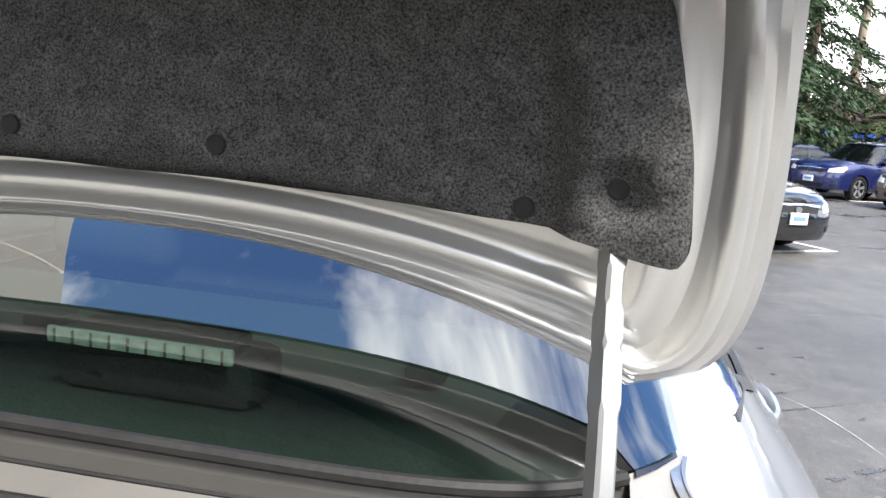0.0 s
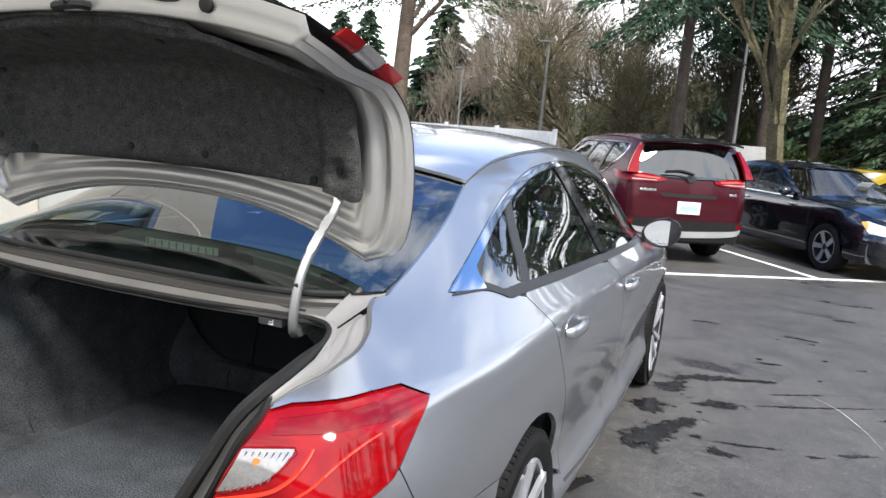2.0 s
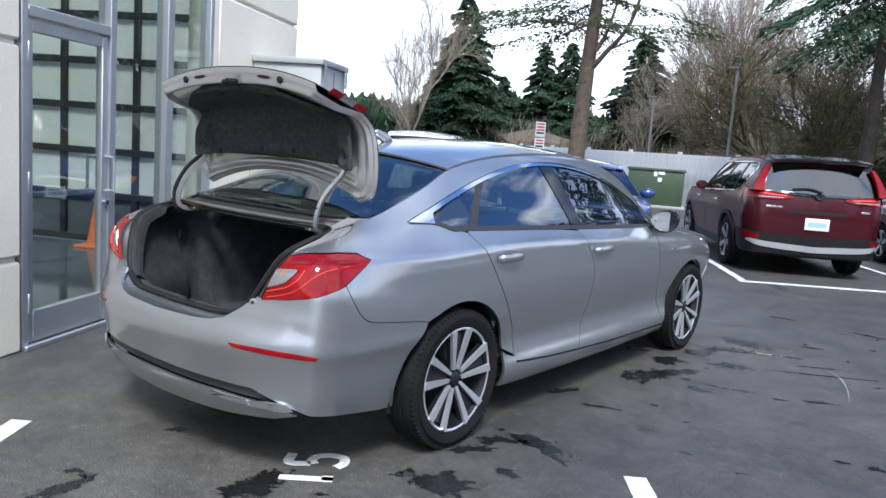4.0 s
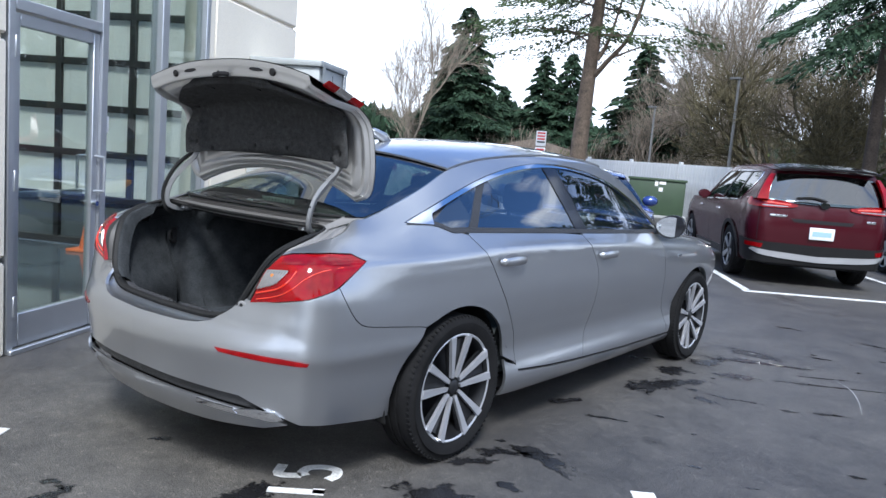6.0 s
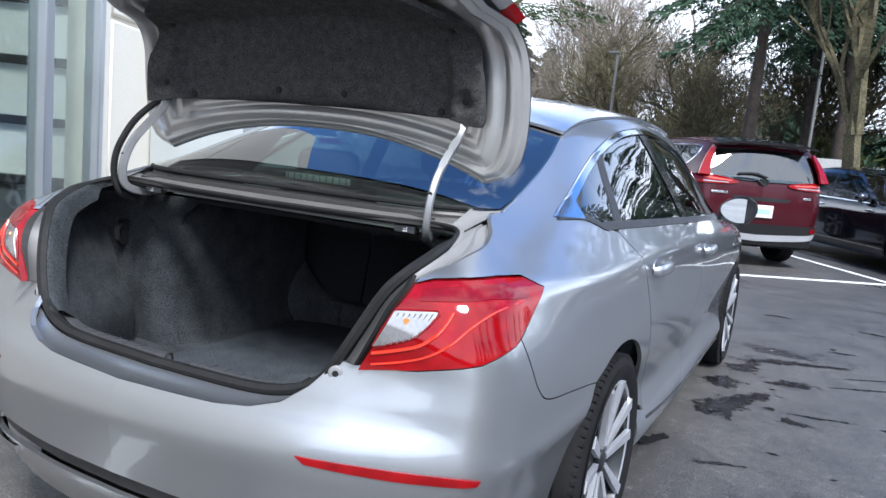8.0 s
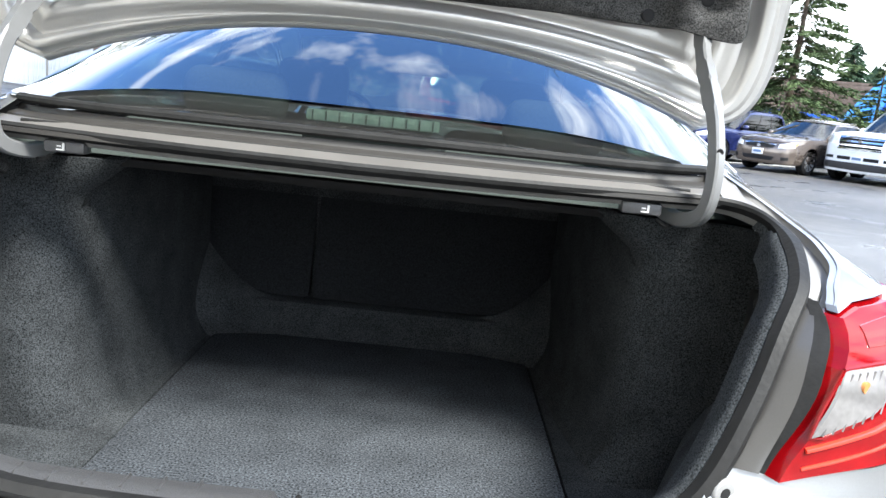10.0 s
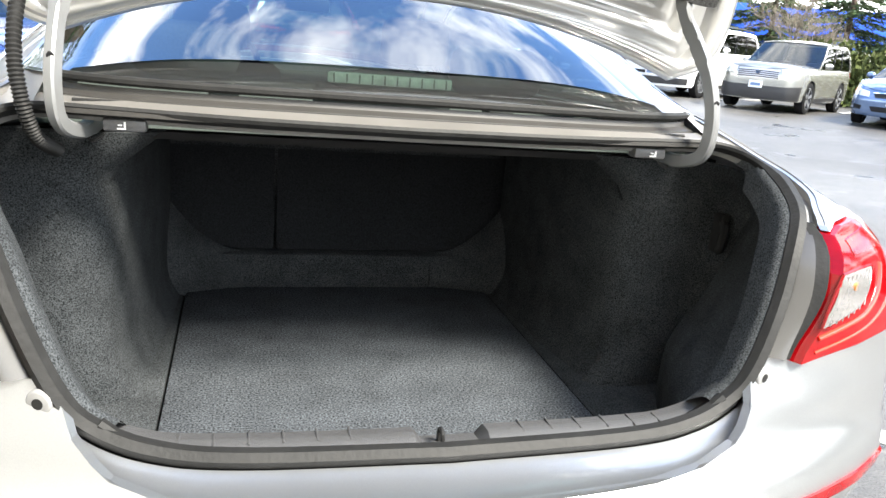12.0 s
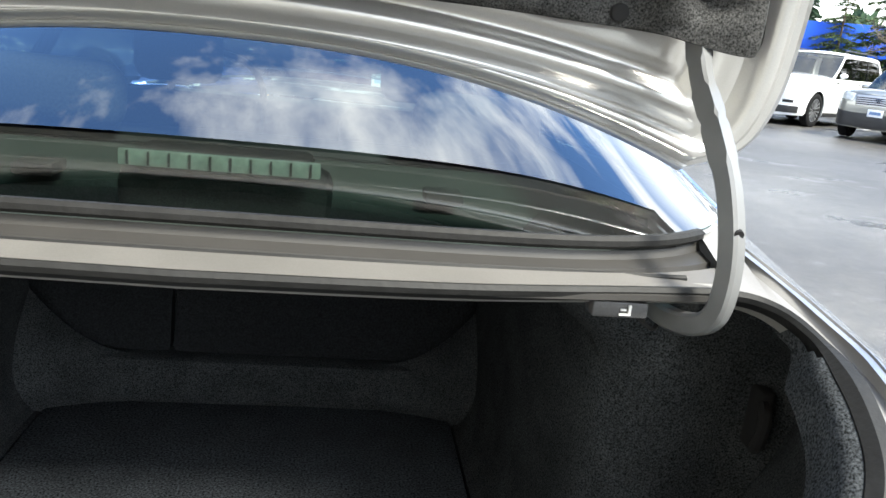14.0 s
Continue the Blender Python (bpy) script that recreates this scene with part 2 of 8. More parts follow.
def hermite(xs, ys, q):
    """Smooth curve through knots, at q."""
    xs, ys, q = np.asarray(xs, float), np.asarray(ys, float), np.asarray(q, float)
    d = np.gradient(ys, xs)
    i = np.clip(np.searchsorted(xs, q) - 1, 0, len(xs) - 2)
    h = xs[i + 1] - xs[i]
    t = np.clip((q - xs[i]) / h, 0, 1)
    return (2 * t**3 - 3 * t**2 + 1) * ys[i] + (t**3 - 2 * t**2 + t) * h * d[i] + (3 * t**2 - 2 * t**3) * ys[i + 1] + (t**3 - t**2) * h * d[i + 1]


def box_bm(x0, x1, y0, y1, z0, z1, bevel=0.0, seg=2):
    bm = bmesh.new()
    bmesh.ops.create_cube(bm, size=1)
    for v in bm.verts:
        v.co = Vector((x0 + (v.co.x + 0.5) * (x1 - x0), y0 + (v.co.y + 0.5) * (y1 - y0), z0 + (v.co.z + 0.5) * (z1 - z0)))
    if bevel:
        bmesh.ops.bevel(bm, geom=bm.edges[:], offset=bevel, segments=seg, affect="EDGES", profile=0.5)
    return bm


def join_bm(*bms):
    out = bmesh.new()
    for b in bms:
        me = bpy.data.meshes.new("tmp")
        b.to_mesh(me)
        b.free()
        out.from_mesh(me)
        bpy.data.meshes.remove(me)
    return out


def moved(bm, m):
    bmesh.ops.transform(bm, matrix=m, verts=bm.verts[:])
    return bm


def mirrored(bm):
    out = bm.copy()
    nl = out.verts.layers.float_vector.get("nrm")
    for v in out.verts:
        v.co.x = -v.co.x
        if nl:
            v[nl] = (-v[nl][0], v[nl][1], v[nl][2])
    bmesh.ops.reverse_faces(out, faces=out.faces[:])
    return out


def grid_bm(fn, nu, nv, closed_u=False):
    """Sheet of quads: fn(i / nu, j / nv) gives the place."""
    bm = bmesh.new()
    rows = [[bm.verts.new(fn(i / nu, j / nv)) for j in range(nv + 1)] for i in range(nu if closed_u else nu + 1)]
    for i in range(nu):
        a, b = rows[i], rows[(i + 1) % len(rows)]
        for j in range(nv):
            bm.faces.new((a[j], b[j], b[j + 1], a[j + 1]))
    return bm


def thicken(bm, depth):
    """Gives a sheet a thickness, along its own normals."""
    bm.normal_update()
    bmesh.ops.solidify(bm, geom=bm.faces[:], thickness=depth)
    return bm


def tube_bm(points, radius, sides=8, flat=1.0, caps=True, up=(0, 0, 1), smooth=6):
    """A round or flattened bar along a smooth line. radius may be one number or one for each point."""
    pts = np.array(points, float)
    n = len(pts)
    k = np.arange(n)
    q = np.linspace(0, n - 1, (n - 1) * smooth + 1) if smooth > 1 else k
    if n > 2 and smooth > 1:
        pts = np.stack([hermite(k, pts[:, c], q) for c in range(3)], 1)
    elif smooth > 1:
        pts = np.stack([np.interp(q, k, pts[:, c]) for c in range(3)], 1)
    rad = np.interp(q, k, radius) if hasattr(radius, "__len__") else np.full(len(pts), radius)
    bm = bmesh.new()
    rings = []
    side = None
    for i, p in enumerate(pts):
        t = Vector(pts[min(i + 1, len(pts) - 1)] - pts[max(i - 1, 0)]).normalized()
        if side is None:
            side = t.cross(Vector(up))
            if side.length < 1e-3:
                side = t.cross(Vector((1, 0, 0)))
        side = (side - t * side.dot(t)).normalized()
        other = t.cross(side)
        rings.append([bm.verts.new(Vector(p) + float(rad[i]) * (math.cos(a) * side + flat * math.sin(a) * other)) for a in [2 * math.pi * (j + 0.5) / sides for j in range(sides)]])
    for a, b in zip(rings, rings[1:]):
        for j in range(sides):
            bm.faces.new((a[j], a[(j + 1) % sides], b[(j + 1) % sides], b[j]))
    if caps:
        bm.faces.new(rings[0][::-1])
        bm.faces.new(rings[-1])
    return bm


def fill_bm(poly, du, dv):
    """A flat outline cut into a mesh of small cells."""
    bm = bmesh.new()
    f = bm.faces.new([bm.verts.new((u, v, 0)) for u, v in poly])
    bmesh.ops.triangulate(bm, faces=[f])
    us, vs = [p[0] for p in poly], [p[1] for p in poly]
    for lo, hi, step, nrm in ((min(us), max(us), du, (1, 0, 0)), (min(vs), max(vs), dv, (0, 1, 0))):
        k = math.ceil(lo / step + 1e-6)
        while k * step < hi - 1e-6:
            bmesh.ops.bisect_plane(bm, geom=bm.verts[:] + bm.edges[:] + bm.faces[:], plane_co=[c * k * step for c in nrm], plane_no=nrm, dist=1e-5)
            k += 1
    return bm


def shrink(poly, d):
    """The outline moved inwards by d."""
    n = len(poly)
    area = sum(poly[i][0] * poly[(i + 1) % n][1] - poly[(i + 1) % n][0] * poly[i][1] for i in range(n))
    sgn = 1 if area > 0 else -1
    out = []
    for i in range(n):
        (ax, ay), (bx, by), (cx, cy) = poly[i - 1], poly[i], poly[(i + 1) % n]
        n1 = Vector((-(by - ay), bx - ax)).normalized()
        n2 = Vector((-(cy - by), cx - bx)).normalized()
        m = n1 + n2
        if m.length < 1e-6:
            out.append((bx, by))
            continue
        m = m.normalized()
        k = d / max(m.dot(n1), 0.5)
        out.append((bx + sgn * m.x * k, by + sgn * m.y * k))
    return out


def panel_bm(poly, fn, du=0.05, dv=0.03, lip=0.014, proud=0.0, flip=False):
    """A sheet of bodywork: an outline in the shell's own (s, z), laid on the shell fn(s, z, inset), with a turned-in rim."""
    bm = fill_bm(poly, du, dv)
    nl = bm.verts.layers.float_vector.new("nrm") if isinstance(fn, Shell) else None
    edges = [e for e in bm.edges if e.is_boundary]
    inner = set()
    if lip:
        r = bmesh.ops.extrude_edge_only(bm, edges=edges)
        inner = {g for g in r["geom"] if isinstance(g, bmesh.types.BMVert)}
    for v in bm.verts:
        a, b_ = v.co.x, v.co.y
        if nl and v not in inner:
            v[nl] = (fn(a + 0.012, b_) - fn(a - 0.012, b_)).cross(fn(a, b_ + 0.006) - fn(a, b_ - 0.006)).normalized()
        v.co = fn(a, b_, (lip if v in inner else 0.0) - proud)
    bmesh.ops.remove_doubles(bm, verts=bm.verts[:], dist=1e-5)
    bmesh.ops.recalc_face_normals(bm, faces=bm.faces[:])
    if nl:
        bm.normal_update()
        side_ = sum(v.normal.dot(v[nl]) for v in bm.verts)
        for v in bm.verts:
            if side_ < 0:
                v[nl] = -v[nl]
    return bm


def arc(cx, cz, a, b, d0, d1, n=18):
    return [(cx + a * math.cos(radians(d0 + (d1 - d0) * i / n)), cz + b * math.sin(radians(d0 + (d1 - d0) * i / n))) for i in range(n + 1)]


def smooth_line(pts, per=5):
    p = np.array(pts, float)
    k = np.arange(len(p))
    q = np.linspace(0, len(p) - 1, (len(p) - 1) * per + 1)
    return [(float(a), float(b)) for a, b in zip(hermite(k, p[:, 0], q), hermite(k, p[:, 1], q))]


class Shell:
    """A car's outer skin: a plan outline (s, x, y) and how far the skin lies inside it at each height."""

    def __init__(self, plan, stations, turn, crease=((0.0, 0.0), (1.0, 0.0))):
        p = np.array(plan)
        self.s = np.linspace(p[0, 0], p[-1, 0], 500)
        self.x, self.y = hermite(p[:, 0], p[:, 1], self.s), hermite(p[:, 0], p[:, 2], self.s)
        self.ang = np.interp(self.s, [t[0] for t in turn], [radians(t[1]) for t in turn])
        # heights are counted from the feature line, so that it stays crisp between the stations
        cs, cz = [c[0] for c in crease], [c[1] for c in crease]
        self.zc = np.interp(self.s, cs, cz)
        self.z = np.linspace(0.1, 1.95, 741) - float(np.mean(cz))
        cols = []
        for s_, st in stations:
            z = self.z + float(np.interp(s_, cs, cz))
            col = hermite([a for a, _ in st], [b for _, b in st], np.clip(z, st[0][0], st[-1][0]))
            a, b = st[-2], st[-1]
            over = z > b[0]
            col[over] = b[1] + (z[over] - b[0]) * (b[1] - a[1]) / (b[0] - a[0])
            cols.append(col)
        cols = np.array(cols)
        ss = [a for a, _ in stations]
        g = np.array([np.interp(self.s, ss, cols[:, j]) for j in range(len(self.z))]).T
        k = np.ones(19) / 19
        for _ in range(3):
            for j in range(g.shape[1]):
                g[:, j] = np.convolve(np.pad(g[:, j], 9, "edge"), k, "valid")
            self.ang = np.convolve(np.pad(self.ang, 9, "edge"), k, "valid")
            self.zc = np.convolve(np.pad(self.zc, 9, "edge"), k, "valid")
        for i in range(g.shape[0]):
            g[i] = np.convolve(np.pad(g[i], 1, "edge"), np.ones(3) / 3, "valid")
        self.g = g

    def __call__(self, s, z, inset=0.0):
        fi = (s - self.s[0]) / (self.s[1] - self.s[0])
        i = int(min(max(fi, 0), len(self.s) - 2))
        f = fi - i
        fj = (z - (self.zc[i] * (1 - f) + self.zc[i + 1] * f) - self.z[0]) / (self.z[1] - self.z[0])
        j = int(min(max(fj, 0), len(self.z) - 2))
        h = fj - j
        g = (self.g[i, j] * (1 - h) + self.g[i, j + 1] * h) * (1 - f) + (self.g[i + 1, j] * (1 - h) + self.g[i + 1, j + 1] * h) * f
        d = g + inset
        x = self.x[i] * (1 - f) + self.x[i + 1] * f
        y = self.y[i] * (1 - f) + self.y[i + 1] * f
        a = self.ang[i] * (1 - f) + self.ang[i + 1] * f
        return Vector((x - d * math.cos(a), y - d * math.sin(a), z))


def both(name, make, material, parent, label="", angle=38):
    """The same part on the right side and, mirrored, on the left."""
    bm = make()
    left = mirrored(bm)
    return part(name, bm, material, parent, label, angle), part(name, left, material, parent, label, angle)


# ---- ground ----
def asphalt():
    """Damp dark asphalt: fine aggregate, broad pale wear, wet dark patches that shine."""
    m = bpy.data.materials.new("damp_asphalt")
    m.use_nodes = True
    n, l = m.node_tree.nodes, m.node_tree.links
    b = n["Principled BSDF"]
    tc = n.new("ShaderNodeTexCoord")

    def tex(scale, detail, rough=0.5, sx=1.0, sy=1.0, rot=0.0):
        mp = n.new("ShaderNodeMapping")
        mp.inputs["Scale"].default_value = (sx, sy, 1)
        mp.inputs["Rotation"].default_value = (0, 0, rot)
        t = n.new("ShaderNodeTexNoise")
        t.inputs["Scale"].default_value, t.inputs["Detail"].default_value, t.inputs["Roughness"].default_value = scale, detail, rough
        l.new(tc.outputs["Object"], mp.inputs[0])
        l.new(mp.outputs[0], t.inputs["Vector"])
        return t.outputs["Fac"]

    def ramp(src, p0, c0, p1, c1):
        r = n.new("ShaderNodeValToRGB")
        r.color_ramp.elements[0].position, r.color_ramp.elements[1].position = p0, p1
        r.color_ramp.elements[0].color, r.color_ramp.elements[1].color = (*c0, 1), (*c1, 1)
        l.new(src, r.inputs[0])
        return r.outputs[0]

    def mul(a, c, f=1.0):
        mx = n.new("ShaderNodeMix")
        mx.data_type, mx.blend_type = "RGBA", "MULTIPLY"
        mx.inputs["Factor"].default_value = f
        l.new(a, mx.inputs["A"])
        l.new(c, mx.inputs["B"])
        return mx.outputs["Result"]
    broad = ramp(tex(0.35, 6), 0.35, (0.054, 0.053, 0.053), 0.68, (0.092, 0.089, 0.084))
    fine = ramp(tex(120, 4, 0.7), 0.3, (0.30, 0.30, 0.30), 0.72, (1.9, 1.87, 1.82))
    mott = mul(ramp(tex(3.2, 9, 0.65), 0.32, (0.68, 0.68, 0.69), 0.70, (1.28, 1.26, 1.22)), ramp(tex(17, 6, 0.7), 0.30, (0.72, 0.72, 0.72), 0.72, (1.25, 1.24, 1.22)))
    speck = ramp(tex(30, 5), 0.60, (0.94, 0.94, 0.94), 0.70, (1.6, 1.57, 1.52))
    wet = tex(0.9, 7, 0.6, 0.75, 1.25, radians(35))
    wetmask = ramp(wet, 0.60, (1, 1, 1), 0.64, (0.42, 0.42, 0.43))
    col = mul(mul(mul(mul(broad, fine), speck), mott), wetmask)
    l.new(col, b.inputs["Base Color"])
    rgh = ramp(wet, 0.58, (0.50, 0.50, 0.50), 0.66, (0.22, 0.22, 0.22))
    rg2 = ramp(tex(0.25, 4), 0.3, (0.75, 0.75, 0.75), 0.7, (1.15, 1.15, 1.15))
    l.new(mul(rgh, rg2), b.inputs["Roughness"])
    bp = n.new("ShaderNodeBump")
    bp.inputs["Strength"].default_value, bp.inputs["Distance"].default_value = 0.6, 0.008
    l.new(tex(160, 3), bp.inputs["Height"])
    l.new(bp.outputs[0], b.inputs["Normal"])
    return m


ASPHALT = asphalt()
PUDDLE = mat("wet_stain_asphalt", (0.013, 0.013, 0.014), 0.24, grain=0.5, gscale=200, stain=0.3, sscale=4, bump=0.12, bscale=150, rvar=0.1)
# the stain breaks up into drops and fingers towards its rim
pn, pl_ = PUDDLE.node_tree.nodes, PUDDLE.node_tree.links
p_at, p_tc, p_ns, p_add, p_rp, p_tr, p_mx = (pn.new("ShaderNode" + k) for k in ("Attribute", "TexCoord", "TexNoise", "Math", "MapRange", "BsdfTransparent", "MixShader"))
p_at.attribute_name = "wet"
p_ns.inputs["Scale"].default_value, p_ns.inputs["Detail"].default_value, p_ns.inputs["Roughness"].default_value = 11, 7, 0.68
p_add.operation = "ADD"
p_rp.inputs[1].default_value, p_rp.inputs[2].default_value = 0.80, 0.90
pl_.new(p_tc.outputs["Object"], p_ns.inputs["Vector"])
pl_.new(p_at.outputs["Fac"], p_add.inputs[0])
pl_.new(p_ns.outputs["Fac"], p_add.inputs[1])
pl_.new(p_add.outputs[0], p_rp.inputs[0])
pl_.new(p_rp.outputs[0], p_mx.inputs[0])
pl_.new(p_tr.outputs[0], p_mx.inputs[1])
pl_.new(pn["Principled BSDF"].outputs[0], p_mx.inputs[2])
pl_.new(p_mx.outputs[0], pn["Material Output"].inputs[0])


def lot_z(x, y):
    """The lot rises slightly towards its far row."""
    t = min(1, max(0, (x * math.cos(radians(33)) + y * math.sin(radians(33)) - 11.5) / 5.5))
    return 0.17 * t * t * (3 - 2 * t)


def ground_fn(u, v):
    x, y = (400 * abs(2 * u - 1) ** 2.2 * (1 if u > 0.5 else -1), 400 * abs(2 * v - 1) ** 2.2 * (1 if v > 0.5 else -1))
    return Vector((x, y, lot_z(x, y)))


tagged(part("ground", grid_bm(ground_fn, 150, 150), ASPHALT), "damp dark grey asphalt of a car park", "ground", kind="structure")

# lot axes: U runs out from the showroom wall, V along it
LOT = radians(33)
U, V = Vector((math.cos(LOT), math.sin(LOT), 0)), Vector((-math.sin(LOT), math.cos(LOT), 0))


def stripe(name, a, b, width, label="worn white painted parking line on the asphalt"):
    a, b = Vector((*a, 0)), Vector((*b, 0))
    t = (b - a).normalized()
    s = Vector((-t.y, t.x, 0)) * width / 2
    n = max(2, int((b - a).length / 0.15))
    bm = bmesh.new()
    prev = None
    for i in range(n + 1):
        c = a.lerp(b, i / n)
        w = [1 + random.uniform(-0.05, 0.05) for _ in range(2)]
        up = Vector((0, 0, lot_z(c.x, c.y) + (0.006 if lot_z(c.x, c.y) == 0 else 0.02)))
        row = [bm.verts.new(c + s * w[0] + up), bm.verts.new(c - s * w[1] + up)]
        if prev:
            bm.faces.new((prev[0], prev[1], row[1], row[0]))
        prev = row
    r = bmesh.ops.extrude_face_region(bm, geom=bm.faces[:])
    for g in r["geom"]:
        if isinstance(g, bmesh.types.BMVert):
            g.co.z -= 0.005
    bmesh.ops.recalc_face_normals(bm, faces=bm.faces[:])
    return tagged(part(name, bm, LINEPAINT), label, "parking line", "painted parking lines", "structure")


stripe("parking_line", (0.0, 6.92), (4.4, 10.25), 0.10)
stripe("parking_line", (0.04, 6.98), (-1.2, 8.95), 0.10)
stripe("parking_line", (2.15, 8.60), (-0.6, 12.6), 0.10)
stripe("parking_line", (4.36, 10.2), (1.7, 14.2), 0.10)
stripe("parking_line", (1.62, 0.34), (1.98, -0.14), 0.10)
stripe("parking_line", (-0.66, -1.29), (-0.44, -1.58), 0.10)
for k in range(6):
    q = Vector((9.0, 18.3, 0)) + V * (2.0 - 2.75 * k) + U * (0.7 * k)
    stripe("parking_line", (q.x, q.y), (q.x + U.x * 4.6, q.y + U.y * 4.6), 0.10)


def stencil(kind, at, turn):
    """A painted numeral bar, laid flat."""
    bm = bmesh.new()
    strokes = {"five": [[(0.0, 0.0), (0.05, -0.035), (0.12, -0.03), (0.15, 0.04), (0.13, 0.12), (0.07, 0.15), (0.03, 0.13)], [(0.03, 0.15), (0.03, 0.27), (0.15, 0.27)]],
               "one": [[(0.0, 0.0), (0.0, 0.15), (0.0, 0.29)], [(0.012, 0.0), (0.012, 0.03), (0.012, 0.06)]]}[kind]
    parts = [tube_bm([(x * 0.80, y * 0.76, 0.004) for x, y in st], 0.031, 4, 0.04, smooth=4) for st in strokes]
    bm = moved(join_bm(*parts), pose(at[0], at[1], 0.0, 0, 0, turn))
    return tagged(part("parking_numeral", bm, LINEPAINT), "white stencilled numeral painted on dark asphalt", "road marking", "stall numerals", "structure")


def puddle(cx, cy, length, width, turn, seed):
    """A thin wet stain with a ragged outline."""
    rnd = random.Random(seed)
    n = 64
    ph = [rnd.uniform(0, 6.28) for _ in range(7)]
    am = [rnd.uniform(0.5, 1) for _ in range(7)]
    fr = [2, 3, 5, 8, 13, 19, 27]
    bm = bmesh.new()
    wet = bm.verts.layers.float.new("wet")
    ring = []
    for i in range(n):
        a = 2 * math.pi * i / n
        k = 1 + 0.34 * sum(am[j] * math.sin(fr[j] * a + ph[j]) / (1 + 0.45 * j) for j in range(7)) * 0.6
        ring.append(bm.verts.new((0.5 * length * math.cos(a) * k, 0.5 * width * math.sin(a) * k * (1 + 0.3 * math.sin(3 * a + ph[0])), 0.0025)))
    mid = bm.verts.new((0, 0, 0.0025))
    mid[wet] = 0.62
    for i in range(n):
        ring[i].co.xy *= 1.25
    for i in range(n):
        bm.faces.new((ring[i], ring[(i + 1) % n], mid))
    moved(bm, pose(cx, cy, 0, 0, 0, turn))
    return tagged(part("wet_stain", bm, PUDDLE), "dark wet water stain on the asphalt", "puddle", "wet stains round the car", "structure")


SPLASHES = [(1.13, 0.33, 0.62, 0.24, -4), (0.97, 0.24, 0.34, 0.16, 40), (1.05, -0.36, 0.55, 0.30, 24), (0.57, -0.90, 0.50, 0.30, 80), (0.93, 0.03, 0.36, 0.14, 54),
            (1.02, 2.02, 0.95, 0.34, 66), (0.92, 2.42, 0.42, 0.30, 30), (1.08, 1.10, 0.30, 0.07, 22), (0.78, 1.18, 0.44, 0.12, 72), (0.10, -1.44, 0.36, 0.16, 85), (1.20, -0.05, 0.20, 0.10, 10),
            (1.28, 3.22, 1.0, 0.20, 25), (0.98, 2.85, 0.45, 0.32, 45), (1.27, 2.65, 0.55, 0.18, 33), (1.31, 1.92, 0.26, 0.14, -35),
            (1.79, 2.96, 1.1, 0.045, 31), (1.46, 2.09, 0.5, 0.045, 14), (1.72, 3.17, 0.7, 0.04, 33), (1.92, 2.25, 0.34, 0.06, 36), (1.76, 2.13, 0.18, 0.05, 20),
            (1.80, 4.82, 0.4, 0.09, -8), (1.06, 4.9, 0.3, 0.10, 10), (1.55, 3.82, 0.28, 0.09, 10), (2.2, 5.9, 0.35, 0.10, 20), (2.5, 2.7, 0.3, 0.05, 20)]
for i, spot in enumerate(SPLASHES):
    puddle(*spot, 40 + i)
rw = random.Random(7)
for i in range(40):
    a, r = rw.uniform(-0.4, 1.5), rw.uniform(1.2, 4.6)
    cx, cy = 0.6 + r * math.cos(a) * 0.8, 0.4 + r * math.sin(a)
    if i > 30:
        cx, cy = rw.uniform(-0.6, 1.2), rw.uniform(-1.6, -0.5)
    if abs(cx) > 0.95 or cy < -1.05 or i > 30:
        puddle(cx, cy, rw.uniform(0.05, 0.17), rw.uniform(0.03, 0.08), rw.uniform(0, 50), 100 + i)
tagged(part("chalk_scratch", tube_bm([(1.775, 3.21, 0.0035), (1.90, 3.05, 0.0035), (1.957, 2.932, 0.0035), (2.03, 2.70, 0.0035), (2.088, 2.44, 0.0035)], [0.0006, 0.0018, 0.0024, 0.0018, 0.0006], 4, 0.3, smooth=4), LINEPAINT), "thin pale scratch on the dark asphalt", "road marking", kind="structure")
stencil("five", (0.668, -0.567), 130)
stencil("one", (0.745, -0.66), 130)


# ---- showroom building on the car's left ----
WALL = math.degrees(math.atan2(0.886, -0.464))
bld = Matrix.Translation((-1.83, -0.71, 0)) @ pose(0, 0, 0, 0, 0, WALL)   # x runs along the wall, forwards; +y into the building


def bbox(x0, x1, y0, y1, z0, z1, bevel=0.006):
    return moved(box_bm(x0, x1, y0, y1, z0, z1, bevel, 1), bld)


wall = thing("wall_west", "cream painted concrete showroom wall with recessed panel joints", "wall", kind="structure")
W0, END, J0, J1 = -4.4, 3.87, 0.56, 1.80
# wall bays: solid panels before, above and after the glazed door bay
for x0, x1, z0, z1 in [(W0, -2.7, 0, J0 - 0.015), (W0, -2.7, J0 + 0.015, J1 - 0.015), (W0, -2.7, J1 + 0.015, 4.65), (-2.68, -0.15, 0, J0 - 0.015), (-2.68, -0.15, J0 + 0.015, J1 - 0.015), (-2.68, -0.15, J1 + 0.015, 4.65),
                       (2.15, END, 0, J0 - 0.015), (2.15, END, J0 + 0.015, J1 - 0.015), (2.15, END, J1 + 0.015, 2.535), (2.15, END, 2.56, 4.65), (-0.14, 2.14, 3.6, 4.65)]:
    part("panel", bbox(x0, x1, 0.0, 0.25, z0, z1, 0.014), STUCCO, wall)
part("panel", bbox(W0, END - 0.02, 0.03, 0.24, 3.62, 4.63), STUCCO, wall)
part("panel", bbox(W0, -0.16, 0.03, 0.24, 0.0, 4.63), STUCCO, wall)
